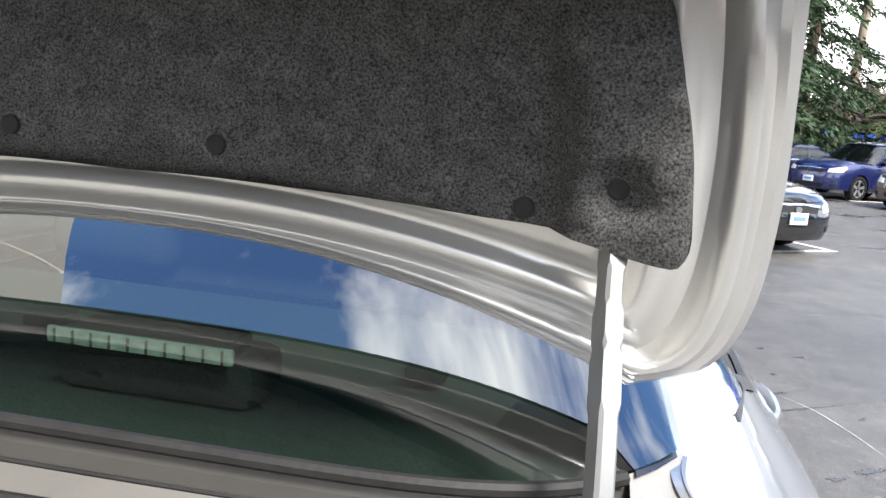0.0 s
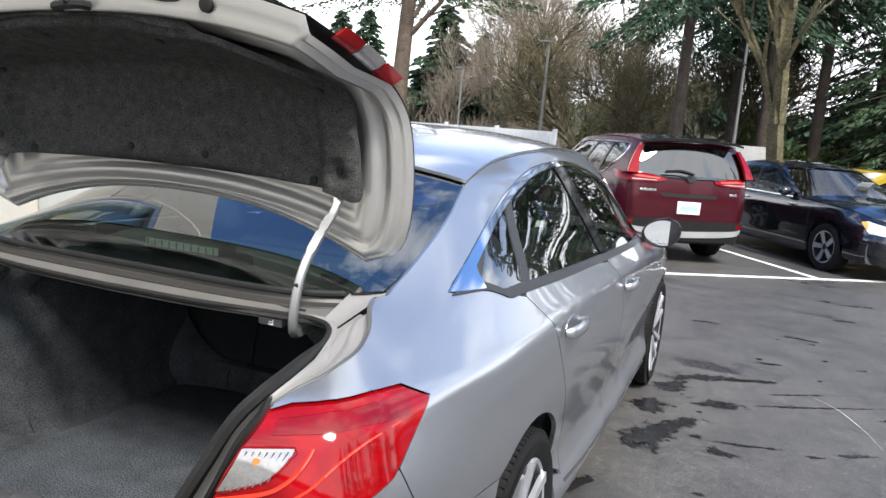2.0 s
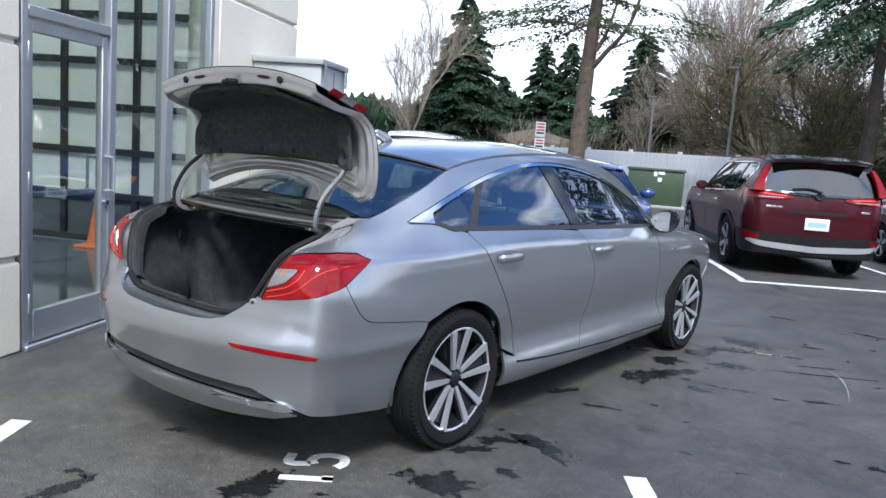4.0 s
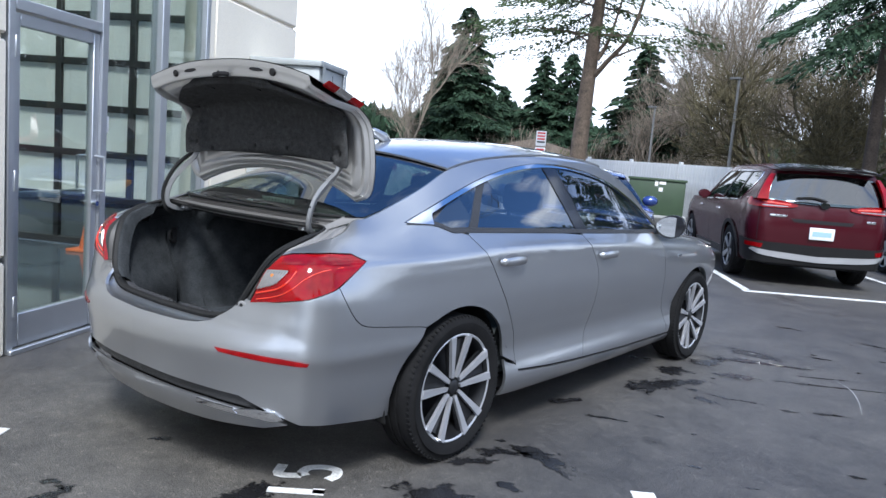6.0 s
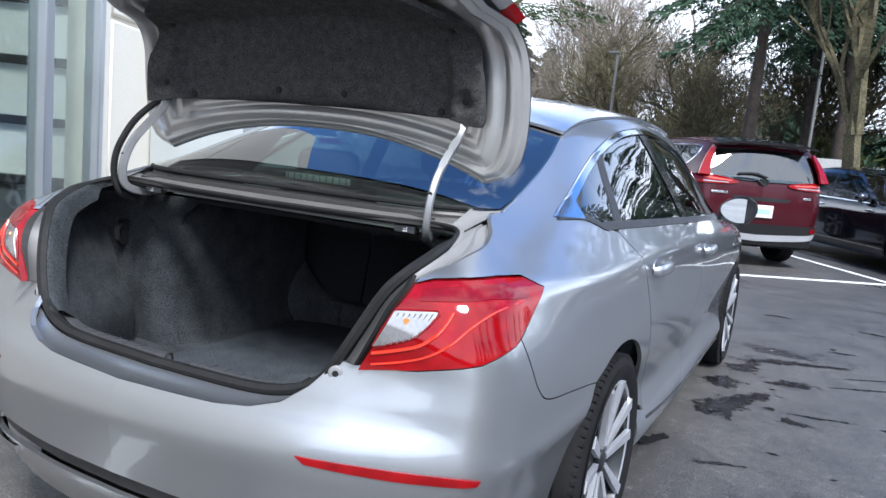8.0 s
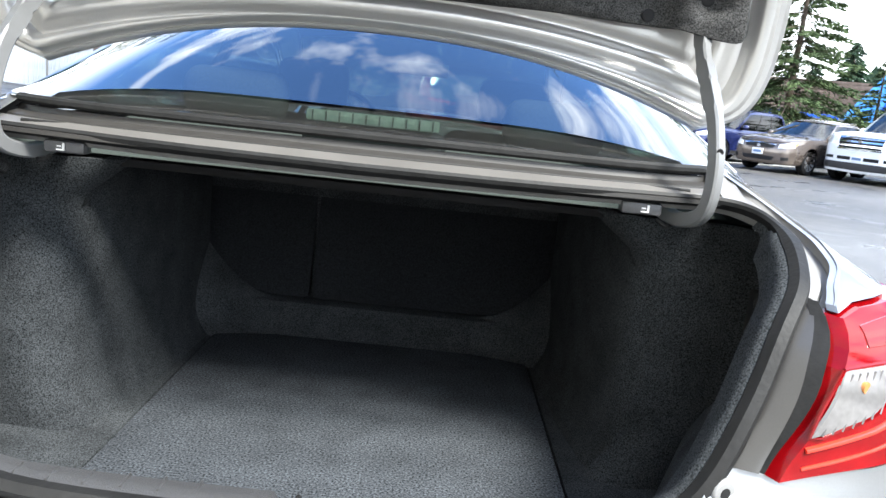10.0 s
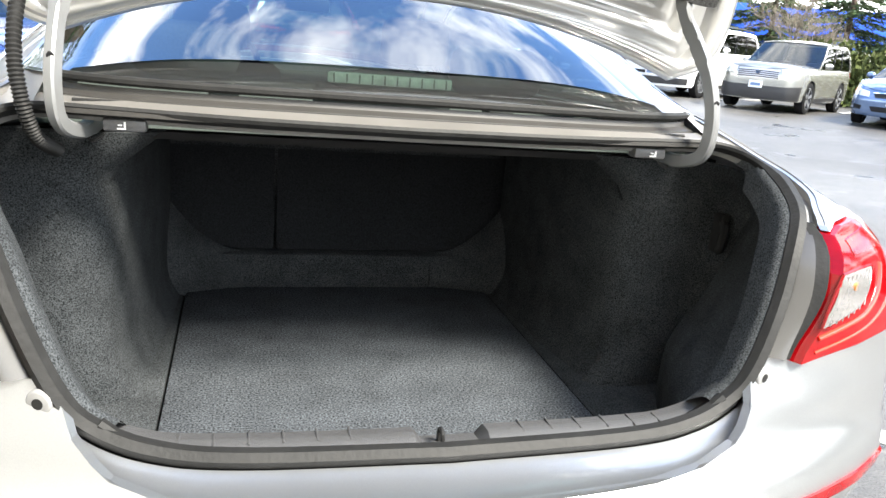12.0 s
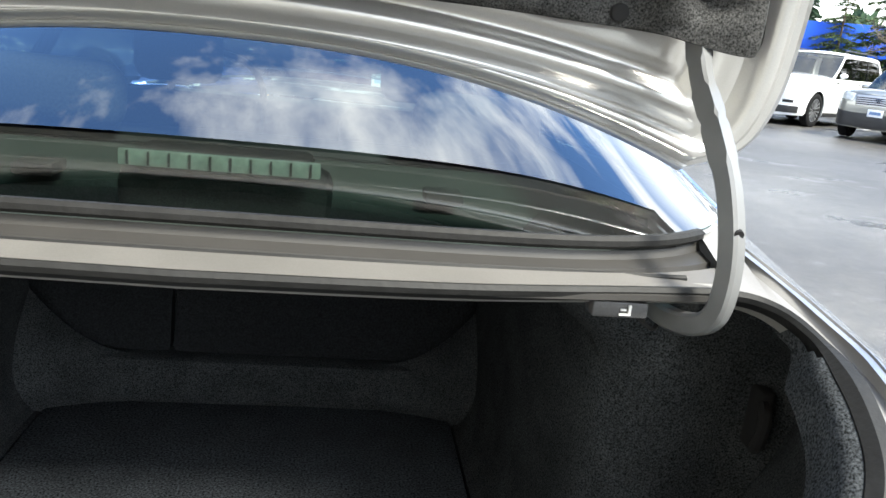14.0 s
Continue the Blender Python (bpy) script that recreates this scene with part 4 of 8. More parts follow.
for i, lamp in enumerate(lamps):
    for name, bm, m, lb in (("upper_lens", panel_bm(glow_top, SKIN, du=0.03, dv=0.015, lip=0.004, proud=0.0045), DARKRED, "dark red upper lens"),
                            ("reversing_lens", panel_bm(clear_in, SKIN, du=0.02, dv=0.012, lip=0.004, proud=0.0050), CLEAR, "clear reversing lamp lens"),
                            ("light_guide", tube_bm([tuple(SKIN(s, z, -0.001)) for s, z in GUIDES[0]], 0.0062, 8, 0.7, smooth=6), GUIDE, "bright orange-red light guide"),
                            ("light_guide", tube_bm([tuple(SKIN(s, z, -0.001)) for s, z in GUIDES[1]], 0.0042, 8, 0.7, smooth=6), GUIDE, "bright orange-red light guide"),
                            ("amber_bulb", tube_bm([tuple(SKIN(-0.998, 0.862, 0.0)), tuple(SKIN(-0.998, 0.862, -0.0062))], 0.007, 12, smooth=1), AMBERBULB, "small amber bulb"),
                            ("lens_frame", tube_bm([tuple(SKIN(s, z, -0.003)) for s, z in clear_in + clear_in[:1]], 0.0028, 6, smooth=2), DARKRED, "dark red frame of the clear lens")):
        part(name, mirrored(bm) if i else bm, m, lamp, lb)
    for k in range(7):
        f = (k + 0.5) / 7
        bm = tube_bm([tuple(SKIN(-1.060 + 0.088 * f, 0.806 + 0.030 * f ** 1.5, -0.0058)), tuple(SKIN(-1.022 + 0.086 * f, 0.876 + 0.006 * f, -0.0058))], 0.0013, 5, smooth=2)
        part("rib", mirrored(bm) if i else bm, LENSRIB, lamp)

# roof, glass, bonnet: sheets between the two rails
def rail(y):
    """Roof rail of the right side at y, on the skin."""
    z = float(np.interp(y, [p[0] for p in ROOF_EDGE], [p[1] for p in ROOF_EDGE]))
    return SKIN(y, z)


def cross_sheet(ys, crown, bow, nx=24, inset=0.0, drop=0.0, square=0.0):
    """Sheet from rail to rail. crown: rise at the centre; bow: shift in y at the centre."""
    def fn(u, v):
        y = ys[0] + (ys[1] - ys[0]) * v
        e = rail(y)
        q = 2 * u - 1
        k = 1 - abs(q) ** 2.2
        kb = 1 - abs(q) ** (2.2 + 4.3 * square * (1 - v))
        c = crown[0] + (crown[1] - crown[0]) * v + (crown[2] if len(crown) > 2 else 0) * 4 * v * (1 - v)
        return Vector(((e.x - inset) * q, y + (bow[0] + (bow[1] - bow[0]) * v) * kb, e.z + c * k - drop))
    return grid_bm(fn, nx, 18)


part("roof", thicken(cross_sheet((0.21, 1.72), (0.062, 0.045, 0.0), (-0.14, 0.10), inset=0.002), -0.01), PAINT, car)
part("rear_window", cross_sheet((-0.40, 0.195), (0.0, 0.060, 0.022), (-0.148, -0.14), nx=60, inset=0.004, drop=0.002, square=1.0), REARGLASS, car, "dark green-tinted curved rear window").visible_shadow = False
part("windscreen", cross_sheet((1.74, 2.42), (0.045, 0.03), (0.10, 0.16), inset=0.004, drop=0.002), GLASS, car).visible_shadow = False
FRITE = mat("black_glass_border", (0.008, 0.008, 0.01), 0.12, stain=0.05)
def frit():
    def fn(side_):
        def f(u, v):
            y = -0.405 + 0.605 * v
            e = rail(y)
            q = side_ * (1 - 0.075 * (1 - u))
            k = 1 - abs(q) ** 2.2
            kb = 1 - abs(q) ** (6.5 - 4.3 * v)
            return Vector(((e.x - 0.004) * q, y - (0.16 - 0.02 * v) * kb, e.z + (0.012 + 0.048 * v) * k - 0.006))
        return f
    return grid_bm(fn(1), 2, 18), grid_bm(fn(-1), 2, 18)
for bm in frit():
    part("glass_border", bm, FRITE, car, "black ceramic border of the rear window")


def bonnet(u, v):
    y = 2.44 + (3.40 - 2.44) * v
    e = SKIN(y, float(np.interp(y, [2.4, 2.8, 3.1, 3.42], [0.927, 0.902, 0.872, 0.815])))
    q = 2 * u - 1
    k = 1 - abs(q) ** 2.4
    return Vector(((e.x - 0.003) * q, y + 0.20 * k * v + 0.14 * k * (1 - v), e.z + (0.075 - 0.01 * v) * k - 0.05 * v * k))


part("bonnet", thicken(grid_bm(bonnet, 20, 14), -0.01), PAINT, car)
part("shark_fin_aerial", moved(tube_bm([(0, 0.10, 0), (0, 0.02, 0.03), (0, -0.05, 0.055), (0, -0.075, 0.05)], [0.004, 0.03, 0.02, 0.006], 10, 1.0), pose(0, 0.30, 1.385)), PAINT, car)

# side windows, frames and trim
def strip(poly, m, name, proud, label="", lip=0.01, du=0.05, dv=0.03, parent=car):
    return both(name, lambda: panel_bm(poly, SKIN, du=du, dv=dv, lip=lip, proud=proud), m, parent, label)


def band(s0, s1, s2, s3, t=0.0, bt=0.0):
    """Window outline between two slanting edges: bottom s0..s1, top s3..s2."""
    low = [(s, bot_at(s) + bt) for s in np.linspace(s0, s1, 12)]
    high = [(s, top_at(s) - t) for s in np.linspace(s2, s3, 14)]
    return [(float(a), float(b_)) for a, b_ in low + high]


for name, args in (("quarter_window", (-0.085, 0.115, 0.365, 0.06)), ("rear_side_window", (0.150, 1.075, 0.985, 0.405)), ("front_side_window", (1.165, 2.20, 2.12, 1.085))):
    for ob in strip(band(*args, t=0.026, bt=0.016), GLASS, name, -0.008, lip=0.0, label="tinted side window"):
        ob.visible_shadow = False
strip(band(0.105, 0.162, 0.418, 0.352, t=0.022, bt=0.005), PLASTIC, "window_divider", -0.003, "gloss black divider bar")
strip(band(1.06, 1.18, 1.10, 0.965, t=0.022, bt=0.005), FRITE, "door_pillar", -0.003, "gloss black pillar cover")
up = DLO_TOP
strip([(s, z) for s, z in up] + [(s, z - 0.017) for s, z in up[::-1][:-3]] + [(-0.16, 1.070)], CHROME, "chrome_window_trim", 0.003, "bright chrome window moulding", du=0.05, dv=0.02)
tri = [(-0.232, 1.052), (-0.11, 1.092), (-0.035, 1.112), (-0.075, 1.078), (-0.095, 1.046)]
strip(tri, CHROME, "chrome_corner", 0.005, "chrome corner of the window moulding", du=0.02, dv=0.01)
low = [p for p in DLO_BOT]
strip(low + [(s, z + 0.020) for s, z in low[::-1][:-4]] + [(-0.09, 1.052), (-0.2, 1.053)], PLASTIC, "belt_moulding", 0.004, "black window seal strip", du=0.03, dv=0.01)

# door handles and mirrors
def handle(s, z):
    c = SKIN(s, z)
    grip = tube_bm([(c.x + 0.004, s - 0.095, z - 0.002), (c.x + 0.026, s - 0.075, z), (c.x + 0.034, s, z + 0.003), (c.x + 0.028, s + 0.075, z + 0.002), (c.x + 0.004, s + 0.1, z)], [0.012, 0.019, 0.021, 0.018, 0.012], 10, 0.55, up=(1, 0, 0))
    return grip


def cup(s, z):
    return panel_bm([(s + 0.075 * math.cos(a) * (1.1 if math.cos(a) > 0 else 0.9), z + 0.034 * math.sin(a)) for a in np.linspace(0, 2 * math.pi, 20)[:-1]], SKIN, du=0.04, dv=0.02, lip=0.004, proud=0.0015)


# handle cups: the hollow's shade is in this darker copy of the silver
CUP = mat("shaded_silver_recess", (0.34, 0.35, 0.37), 0.35, 0.8, stain=0.05, coat=0.8)
for doors, s, z in ((rdoors, 0.335, 0.882), (fdoors, 1.295, 0.866)):
    for i, d in enumerate(doors):
        for name, mk, m in (("handle", handle, PAINT), ("handle_cup", cup, CUP)):
            bm = mk(s, z)
            part(name, mirrored(bm) if i else bm, m, d, "silver pull handle" if name == "handle" else "")


def mirror_shell():
    bm = bmesh.new()
    bmesh.ops.create_uvsphere(bm, u_segments=24, v_segments=14, radius=1)
    for v in bm.verts:
        x, y, z = v.co
        if y < -0.15:
            y = -0.15
        v.co = Vector((0.893 + 0.098 * x + 0.015 * z, 2.14 + 0.09 * y, 1.006 + 0.078 * z * (1 + 0.15 * x)))
    return bm


def mirror_glass():
    bm = bmesh.new()
    bmesh.ops.create_circle(bm, cap_ends=True, segments=28, radius=1)
    for v in bm.verts:
        v.co = Vector((0.895 + 0.083 * v.co.x, 2.118 + 0.018 * v.co.x, 1.006 + 0.064 * v.co.y * (1 + 0.15 * v.co.x)))
    return bm


mir = both("door_mirror", mirror_shell, FRITE, car, "black door mirror")
for i, m_ in enumerate(mir):
    bm = mirror_glass()
    part("mirror_glass", mirrored(bm) if i else bm, mat("mirror", (0.85, 0.87, 0.88), 0.02, 1.0), m_)
    bm = tube_bm([(0.78, 2.14, 0.955), (0.83, 2.16, 0.960), (0.87, 2.17, 0.955)], [0.02, 0.022, 0.03], 10, 0.6)
    part("stalk", mirrored(bm) if i else bm, PLASTIC, m_)
both("badge", lambda: moved(box_bm(-0.002, 0.003, -0.035, 0.035, -0.007, 0.007, 0.002), Matrix.Translation(SKIN(2.42, 0.80))), CHROME, car, "small chrome badge strip")

# wheels
def ring_bm(profile, seg=48):
    """Turned shape about the x axis: profile of (x, radius)."""
    return grid_bm(lambda u, v: (lambda a, q: Vector((q[0], q[1] * math.cos(a), q[1] * math.sin(a))))(2 * math.pi * u, profile[round(v * (len(profile) - 1))]), seg, len(profile) - 1, True)


def make_wheel(name, parent, radius, width, rim_r, spokes, mach, pocket, twin=True, seed=0):
    """Wheel at the origin, its face towards +x."""
    w = width / 2
    tyre_prof = [(-w * 0.75, rim_r), (-w, rim_r + 0.02), (-w * 1.02, radius - 0.05), (-w * 0.9, radius - 0.012), (-w * 0.7, radius), (-0.02, radius + 0.001), (-0.018, radius - 0.007), (-0.010, radius - 0.007), (-0.008, radius + 0.001),
                 (0.022, radius + 0.001), (0.024, radius - 0.007), (0.032, radius - 0.007), (0.034, radius), (w * 0.7, radius), (w * 0.88, radius - 0.010), (w * 1.0, radius - 0.045), (w * 1.03, (radius + rim_r) / 2 + 0.01), (w * 0.98, rim_r + 0.015), (w * 0.86, rim_r - 0.002)]
    lugs = ring_bm(tyre_prof, 64)
    n = 80
    for k in range(n):
        a = 2 * math.pi * k / n
        bmp = moved(box_bm(w * 0.62, w * 0.90, -0.0045, 0.0045, radius - 0.022, radius - 0.002), pose(0, 0, 0, math.degrees(a)))
        me = bpy.data.meshes.new("t")
        bmp.to_mesh(me)
        bmp.free()
        lugs.from_mesh(me)
        bpy.data.meshes.remove(me)
    tyre = part("tyre", lugs, RUBBER, parent)
    rim = part("rim", ring_bm([(w * 0.9, rim_r + 0.004), (w * 0.92, rim_r - 0.001), (w * 0.88, rim_r - 0.008)], 64), mach, parent)
    part("rim_well", ring_bm([(w * 0.88, rim_r - 0.008), (w * 0.6, rim_r - 0.018), (0.0, rim_r - 0.03), (-w * 0.8, rim_r - 0.01)], 64), pocket, rim)
    part("barrel", ring_bm([(w * 0.15, rim_r - 0.025), (w * 0.10, 0.12), (w * 0.2, 0.02), (w * 0.2, 0.0001)], 48), pocket, parent)
    for k in range(spokes):
        a = 360 * k / spokes
        for sgn in ((-1, 1) if twin else (0,)):
            def sp(u, v, sgn=sgn):
                r = 0.045 + (rim_r - 0.052) * v
                off = sgn * (0.016 + 0.044 * v) if twin else 0.0
                half = (0.0085 + 0.009 * v) if twin else 0.026 + 0.01 * v
                return Vector((w * (0.72 + 0.12 * v) - 0.010 * (1 - v), off + half * (2 * u - 1), r))
            bm = thicken(grid_bm(sp, 2, 6), -0.016)
            part("spoke", moved(bm, pose(0, 0, 0, a)), mach, rim, angle=18)
        if twin:
            def web(u, v):
                return Vector((w * (0.50 + 0.10 * v), (0.030 + 0.050 * v) * (2 * u - 1), 0.05 + (rim_r - 0.075) * v))
            part("spoke_web", moved(thicken(grid_bm(web, 4, 6), -0.012), pose(0, 0, 0, a)), pocket, rim, "dark painted web between two spokes")
    part("hub_cap", moved(ring_bm([(w * 0.80, 0.0001), (w * 0.80, 0.026), (w * 0.74, 0.034), (w * 0.5, 0.036)], 24), pose(0, 0, 0)), pocket, rim)
    for k in range(5):
        a = radians(72 * k + 36)
        part("wheel_nut", tube_bm([(w * 0.45, 0.055 * math.cos(a), 0.055 * math.sin(a)), (w * 0.62, 0.055 * math.cos(a), 0.055 * math.sin(a))], 0.010, 6, smooth=1), CHROME, rim)
    return parent


def wheel_set(owner, places, radius, width, rim_r, spokes, mach, pocket, twin=True):
    """The first wheel is made, the others are copies of it."""
    first = None
    for k, (x, y, z) in enumerate(places):
        m = pose(x, y, z, 17 * k, 0, 0) if x > 0 else pose(x, y, z, 0, 0, 180) @ pose(0, 0, 0, 23 * k)
        if first is None:
            first = new("wheel")
            first.parent = owner
            first.matrix_basis = m
            make_wheel("wheel", first, radius, width, rim_r, spokes, mach, pocket, twin)
        else:
            copy_thing(first, m)


wheel_set(car, [(0.765, 0, 0.328), (0.765, 2.83, 0.328), (-0.765, 0, 0.328), (-0.765, 2.83, 0.328)], 0.328, 0.205, 0.243, 5, MACHINED, DARKALLOY)


def arch_liner(cy, r):
    return thicken(grid_bm(lambda u, v: Vector((0.52 + 0.27 * v, cy + r * math.cos(math.pi * (1.08 - 1.16 * u)), 0.33 + r * math.sin(math.pi * (1.08 - 1.16 * u)))), 20, 2), 0.004)


for cy, a in ((0.0, 0.395), (2.83, 0.392)):
    both("wheel_arch_liner", lambda: arch_liner(cy, a), SEAL, car)
part("floor_pan", box_bm(-0.74, 0.74, 0.42, 2.42, 0.20, 0.26, 0.01), SEAL, car)
part("rear_underbody", box_bm(-0.50, 0.50, -0.86, 0.42, 0.26, 0.44, 0.02), SEAL, car)
part("silencer", box_bm(-0.42, 0.42, -0.93, -0.80, 0.25, 0.37, 0.03), SEAL, car)
part("front_underbody", box_bm(-0.5, 0.5, 2.42, 3.6, 0.20, 0.62, 0.02), SEAL, car)


# ---- boot: opening, lining, lid ----
RIM = [(0.0, -0.926, 0.652), (0.25, -0.919, 0.655), (0.36, -0.907, 0.665), (0.43, -0.893, 0.692), (0.468, -0.885, 0.735), (0.510, -0.860, 0.82), (0.545, -0.825, 0.90),
       (0.575, -0.785, 0.945), (0.592, -0.735, 0.972), (0.600, -0.680, 0.994), (0.597, -0.628, 1.010), (0.578, -0.588, 1.021), (0.535, -0.574, 1.026), (0.45, -0.578, 1.025), (0.25, -0.599, 1.023), (0.0, -0.606, 1.022)]


def rim_curve(n=80):
    p = np.array(RIM)
    k = np.arange(len(p))
    q = np.linspace(0, len(p) - 1, n)
    h = np.stack([hermite(k, p[:, c], q) for c in range(3)], 1)
    full = np.concatenate([h, (h * [-1, 1, 1])[::-1][1:-1]])
    return full


RIMC = rim_curve()
CEN = np.array([0.0, -0.75, 0.80])


def rim_ring(offsets, keep=None):
    """Ring of strips that follows the boot opening. offsets: (outwards in the opening's plane, towards the viewer)."""
    n = len(RIMC)
    t = np.roll(RIMC, -1, 0) - np.roll(RIMC, 1, 0)
    view = np.array([0.0, -0.80, 0.60])
    out = np.cross(t, view)
    out /= np.linalg.norm(out, axis=1)[:, None]
    if (out * (RIMC - CEN)).sum() < 0:
        out = -out
    wt = np.clip((1.020 - RIMC[:, 2]) / 0.03, 0.45, 1.0)
    bm = grid_bm(lambda u, v: (lambda i, o: Vector(RIMC[i % n] + (out[i % n] * o[0] + view * o[1]) * wt[i % n]))(round(u * n), offsets[round(v * (len(offsets) - 1))]), n, len(offsets) - 1, True)
    if keep:
        bmesh.ops.delete(bm, geom=[f for f in bm.faces if not keep(f.calc_center_median())], context="FACES")
    return bm


GUT = [(0.055, 0.004), (0.052, -0.012), (0.030, -0.022), (0.012, -0.016), (0.004, -0.005), (0.0, -0.03), (-0.004, -0.07)]
part("boot_gutter", rim_ring(GUT[2:], lambda p: p.z > 0.93), GUTTERSHADE, car, "silver painted gutter round the boot opening, darkened for shade")
for sx in (1, -1):
    part("gutter_trim", rim_ring([(0.018, -0.012)] + GUT[3:], lambda p: p.x * sx > 0 and 0.74 < p.z <= 0.93), SEAL, car, "black gutter trim beside the lamps")
LIPQ = np.array([(*SKIN(q, z, 0.001), 0.0) for q, z in smooth_line(lip_line, 4)])


def ledge(u, v):
    """Painted ledge from the boot seal out to the upper edge of the bumper."""
    i = v * (len(LIPQ) - 1)
    a = Vector([float(np.interp(i, np.arange(len(LIPQ)), LIPQ[:, c])) for c in range(3)])
    a.x = 0.0 if v == 0 else a.x
    a.y += shelf(a)
    k = float(np.interp(a.x * 0.965, [p[0] for p in RIM[:6]], np.arange(6)))
    p = np.array(RIM[:7])
    b_ = Vector([float(hermite(np.arange(7), p[:, c], k)) for c in range(3)]) + Vector((0.006 * min(1.0, v * 6), -0.012, -0.008))
    q = a.lerp(b_, u)
    q.z -= 0.006 * math.sin(math.pi * u)
    return q


both("bumper_ledge", lambda: grid_bm(ledge, 6, 40), PAINT, car, "silver ledge of the bumper below the boot opening")
part("gutter_trim", rim_ring([(0.016, -0.010), (0.012, -0.014), (0.004, -0.005), (0.0, -0.03), (-0.004, -0.07)], lambda p: p.z <= 0.74), SEAL, car, "black trim of the boot sill")
part("boot_seal", rim_ring([(0.008, -0.012), (0.012, 0.004), (0.006, 0.014), (-0.006, 0.013), (-0.014, 0.002), (-0.012, -0.03)]), SEAL, car, "black rubber boot seal")

for sx in (1, -1):
    part("carpet_lip", rim_ring([(-0.010, -0.008), (-0.014, 0.000), (-0.020, -0.004), (-0.024, -0.014), (-0.025, -0.06)], lambda p: p.x * sx > 0.40 and p.z < 1.0), CARPET, car, "rolled carpet edge of the boot lining")

# between opening and lamp: grey flank; a black strip paints shade along the lens
FLANK = mat("warm_grey_flank", (0.055, 0.053, 0.051), 0.40, 0.12, grain=0.05, gscale=600, stain=0.12, sscale=9, coat=0.3)


def cover(u, v, u0, u1, dent):
    z = 0.752 + 0.188 * v
    a = SKIN(float(np.interp(z, [0.752, 0.796, 0.88, 0.93, 0.94], [-1.100, -1.076, -1.034, -0.987, -0.980])), z, 0.006)
    k = np.array(RIM[3:8])
    b_ = Vector([float(hermite(k[:, 2], k[:, c], z)) for c in (0, 1)] + [z]) + Vector((0.012, 0.004, 0))
    split = 0.80 - 0.34 * v
    p = b_.lerp(a, u0 + (split - u0) * u if u1 is None else split + (u1 - split) * u)
    turned = 0.014 if u in (0.0, 1.0) else 0.0
    return p + Vector((-dent, dent, 0)) * math.sin(math.pi * u) + Vector((0, turned, 0))


both("corner_flank", lambda: grid_bm(lambda u, v: cover(u, v, 0.0, None, -0.003), 12, 14), FLANK, car, "warm grey flank beside the boot opening")
both("corner_cover", lambda: grid_bm(lambda u, v: cover(u, v, None, 1.0, 0.010), 12, 14), SEAL, car, "black strip for the shaded inner side of the tail lamp")

# side gutter strip between the quarter panel and the opening, and deck strip under the window
def side_gutter(u, v):
    g = GUTTER[min(int(v * (len(GUTTER) - 1)), len(GUTTER) - 2)]
    h = GUTTER[min(int(v * (len(GUTTER) - 1)) + 1, len(GUTTER) - 1)]
    f = v * (len(GUTTER) - 1) - int(v * (len(GUTTER) - 1))
    s, z = g[0] + (h[0] - g[0]) * f, g[1] + (h[1] - g[1]) * f
    a = SKIN(s, z, 0.0)
    p = np.array(RIM[6:12])
    b_ = Vector([float(hermite(np.arange(6), p[:, c], v * 5)) for c in range(3)]) + Vector((0.010, 0.004 * v, -0.004))
    d = a.lerp(b_, u)
    d.z -= 0.010 * float(np.interp(u, [0, 0.06, 0.14, 0.42, 0.50, 0.9, 1], [0, 0.9, 1.6, 1.5, 0.6, 0.5, 0.2]))
    return d


both("gutter_side", lambda: grid_bm(side_gutter, 28, 40), GUTTERSHADE, car)


def gusset(u, v):
    """Folded corner between the gutter, the deck and the quarter panel."""
    far = SKIN(*GUTTER[-1], 0.002)
    near = Vector(RIM[11]) + Vector((0.010, 0.004, -0.004))
    g_ = glass_edge(0.552)
    a = near.lerp(far, v)
    b_ = Vector((0.550, deck_lip(0.552).y, deck_lip(0.552).z - 0.002)).lerp(Vector((0.550, g_.y, g_.z - 0.004)), v)
    p = a.lerp(b_, u)
    p.z -= 0.006 * math.sin(math.pi * u) * math.sin(math.pi * v)
    return p


def deck_lip(x):
    """Rear edge of the deck, where it meets the seal."""
    return Vector((x, -0.606 + 0.10 * x * x, 1.022 + 0.010 * x * x))


def deck_strip(u, v):
    x = 0.552 * (2 * u - 1)
    e = glass_edge(x)
    lip = deck_lip(x)
    w = [0, 0.06, 0.10, 0.32, 0.35, 0.42, 0.46, 0.90, 1.0, 1.0][round(v * 9)]
    dz = [-0.005, -0.014, -0.015, -0.020, -0.028, -0.028, -0.022, -0.034, -0.036, -0.042][round(v * 9)]
    return Vector((x, e.y + (lip.y - e.y) * w, 1.058 + dz - (1.058 - lip.z - 0.036) * w))


def glass_edge(x):
    """Lower edge of the rear window."""
    g = rail(-0.40)
    return Vector((x, -0.40 - 0.148 * max(0.0, 1 - abs(x / (g.x - 0.004)) ** 6.5), g.z - 0.002))


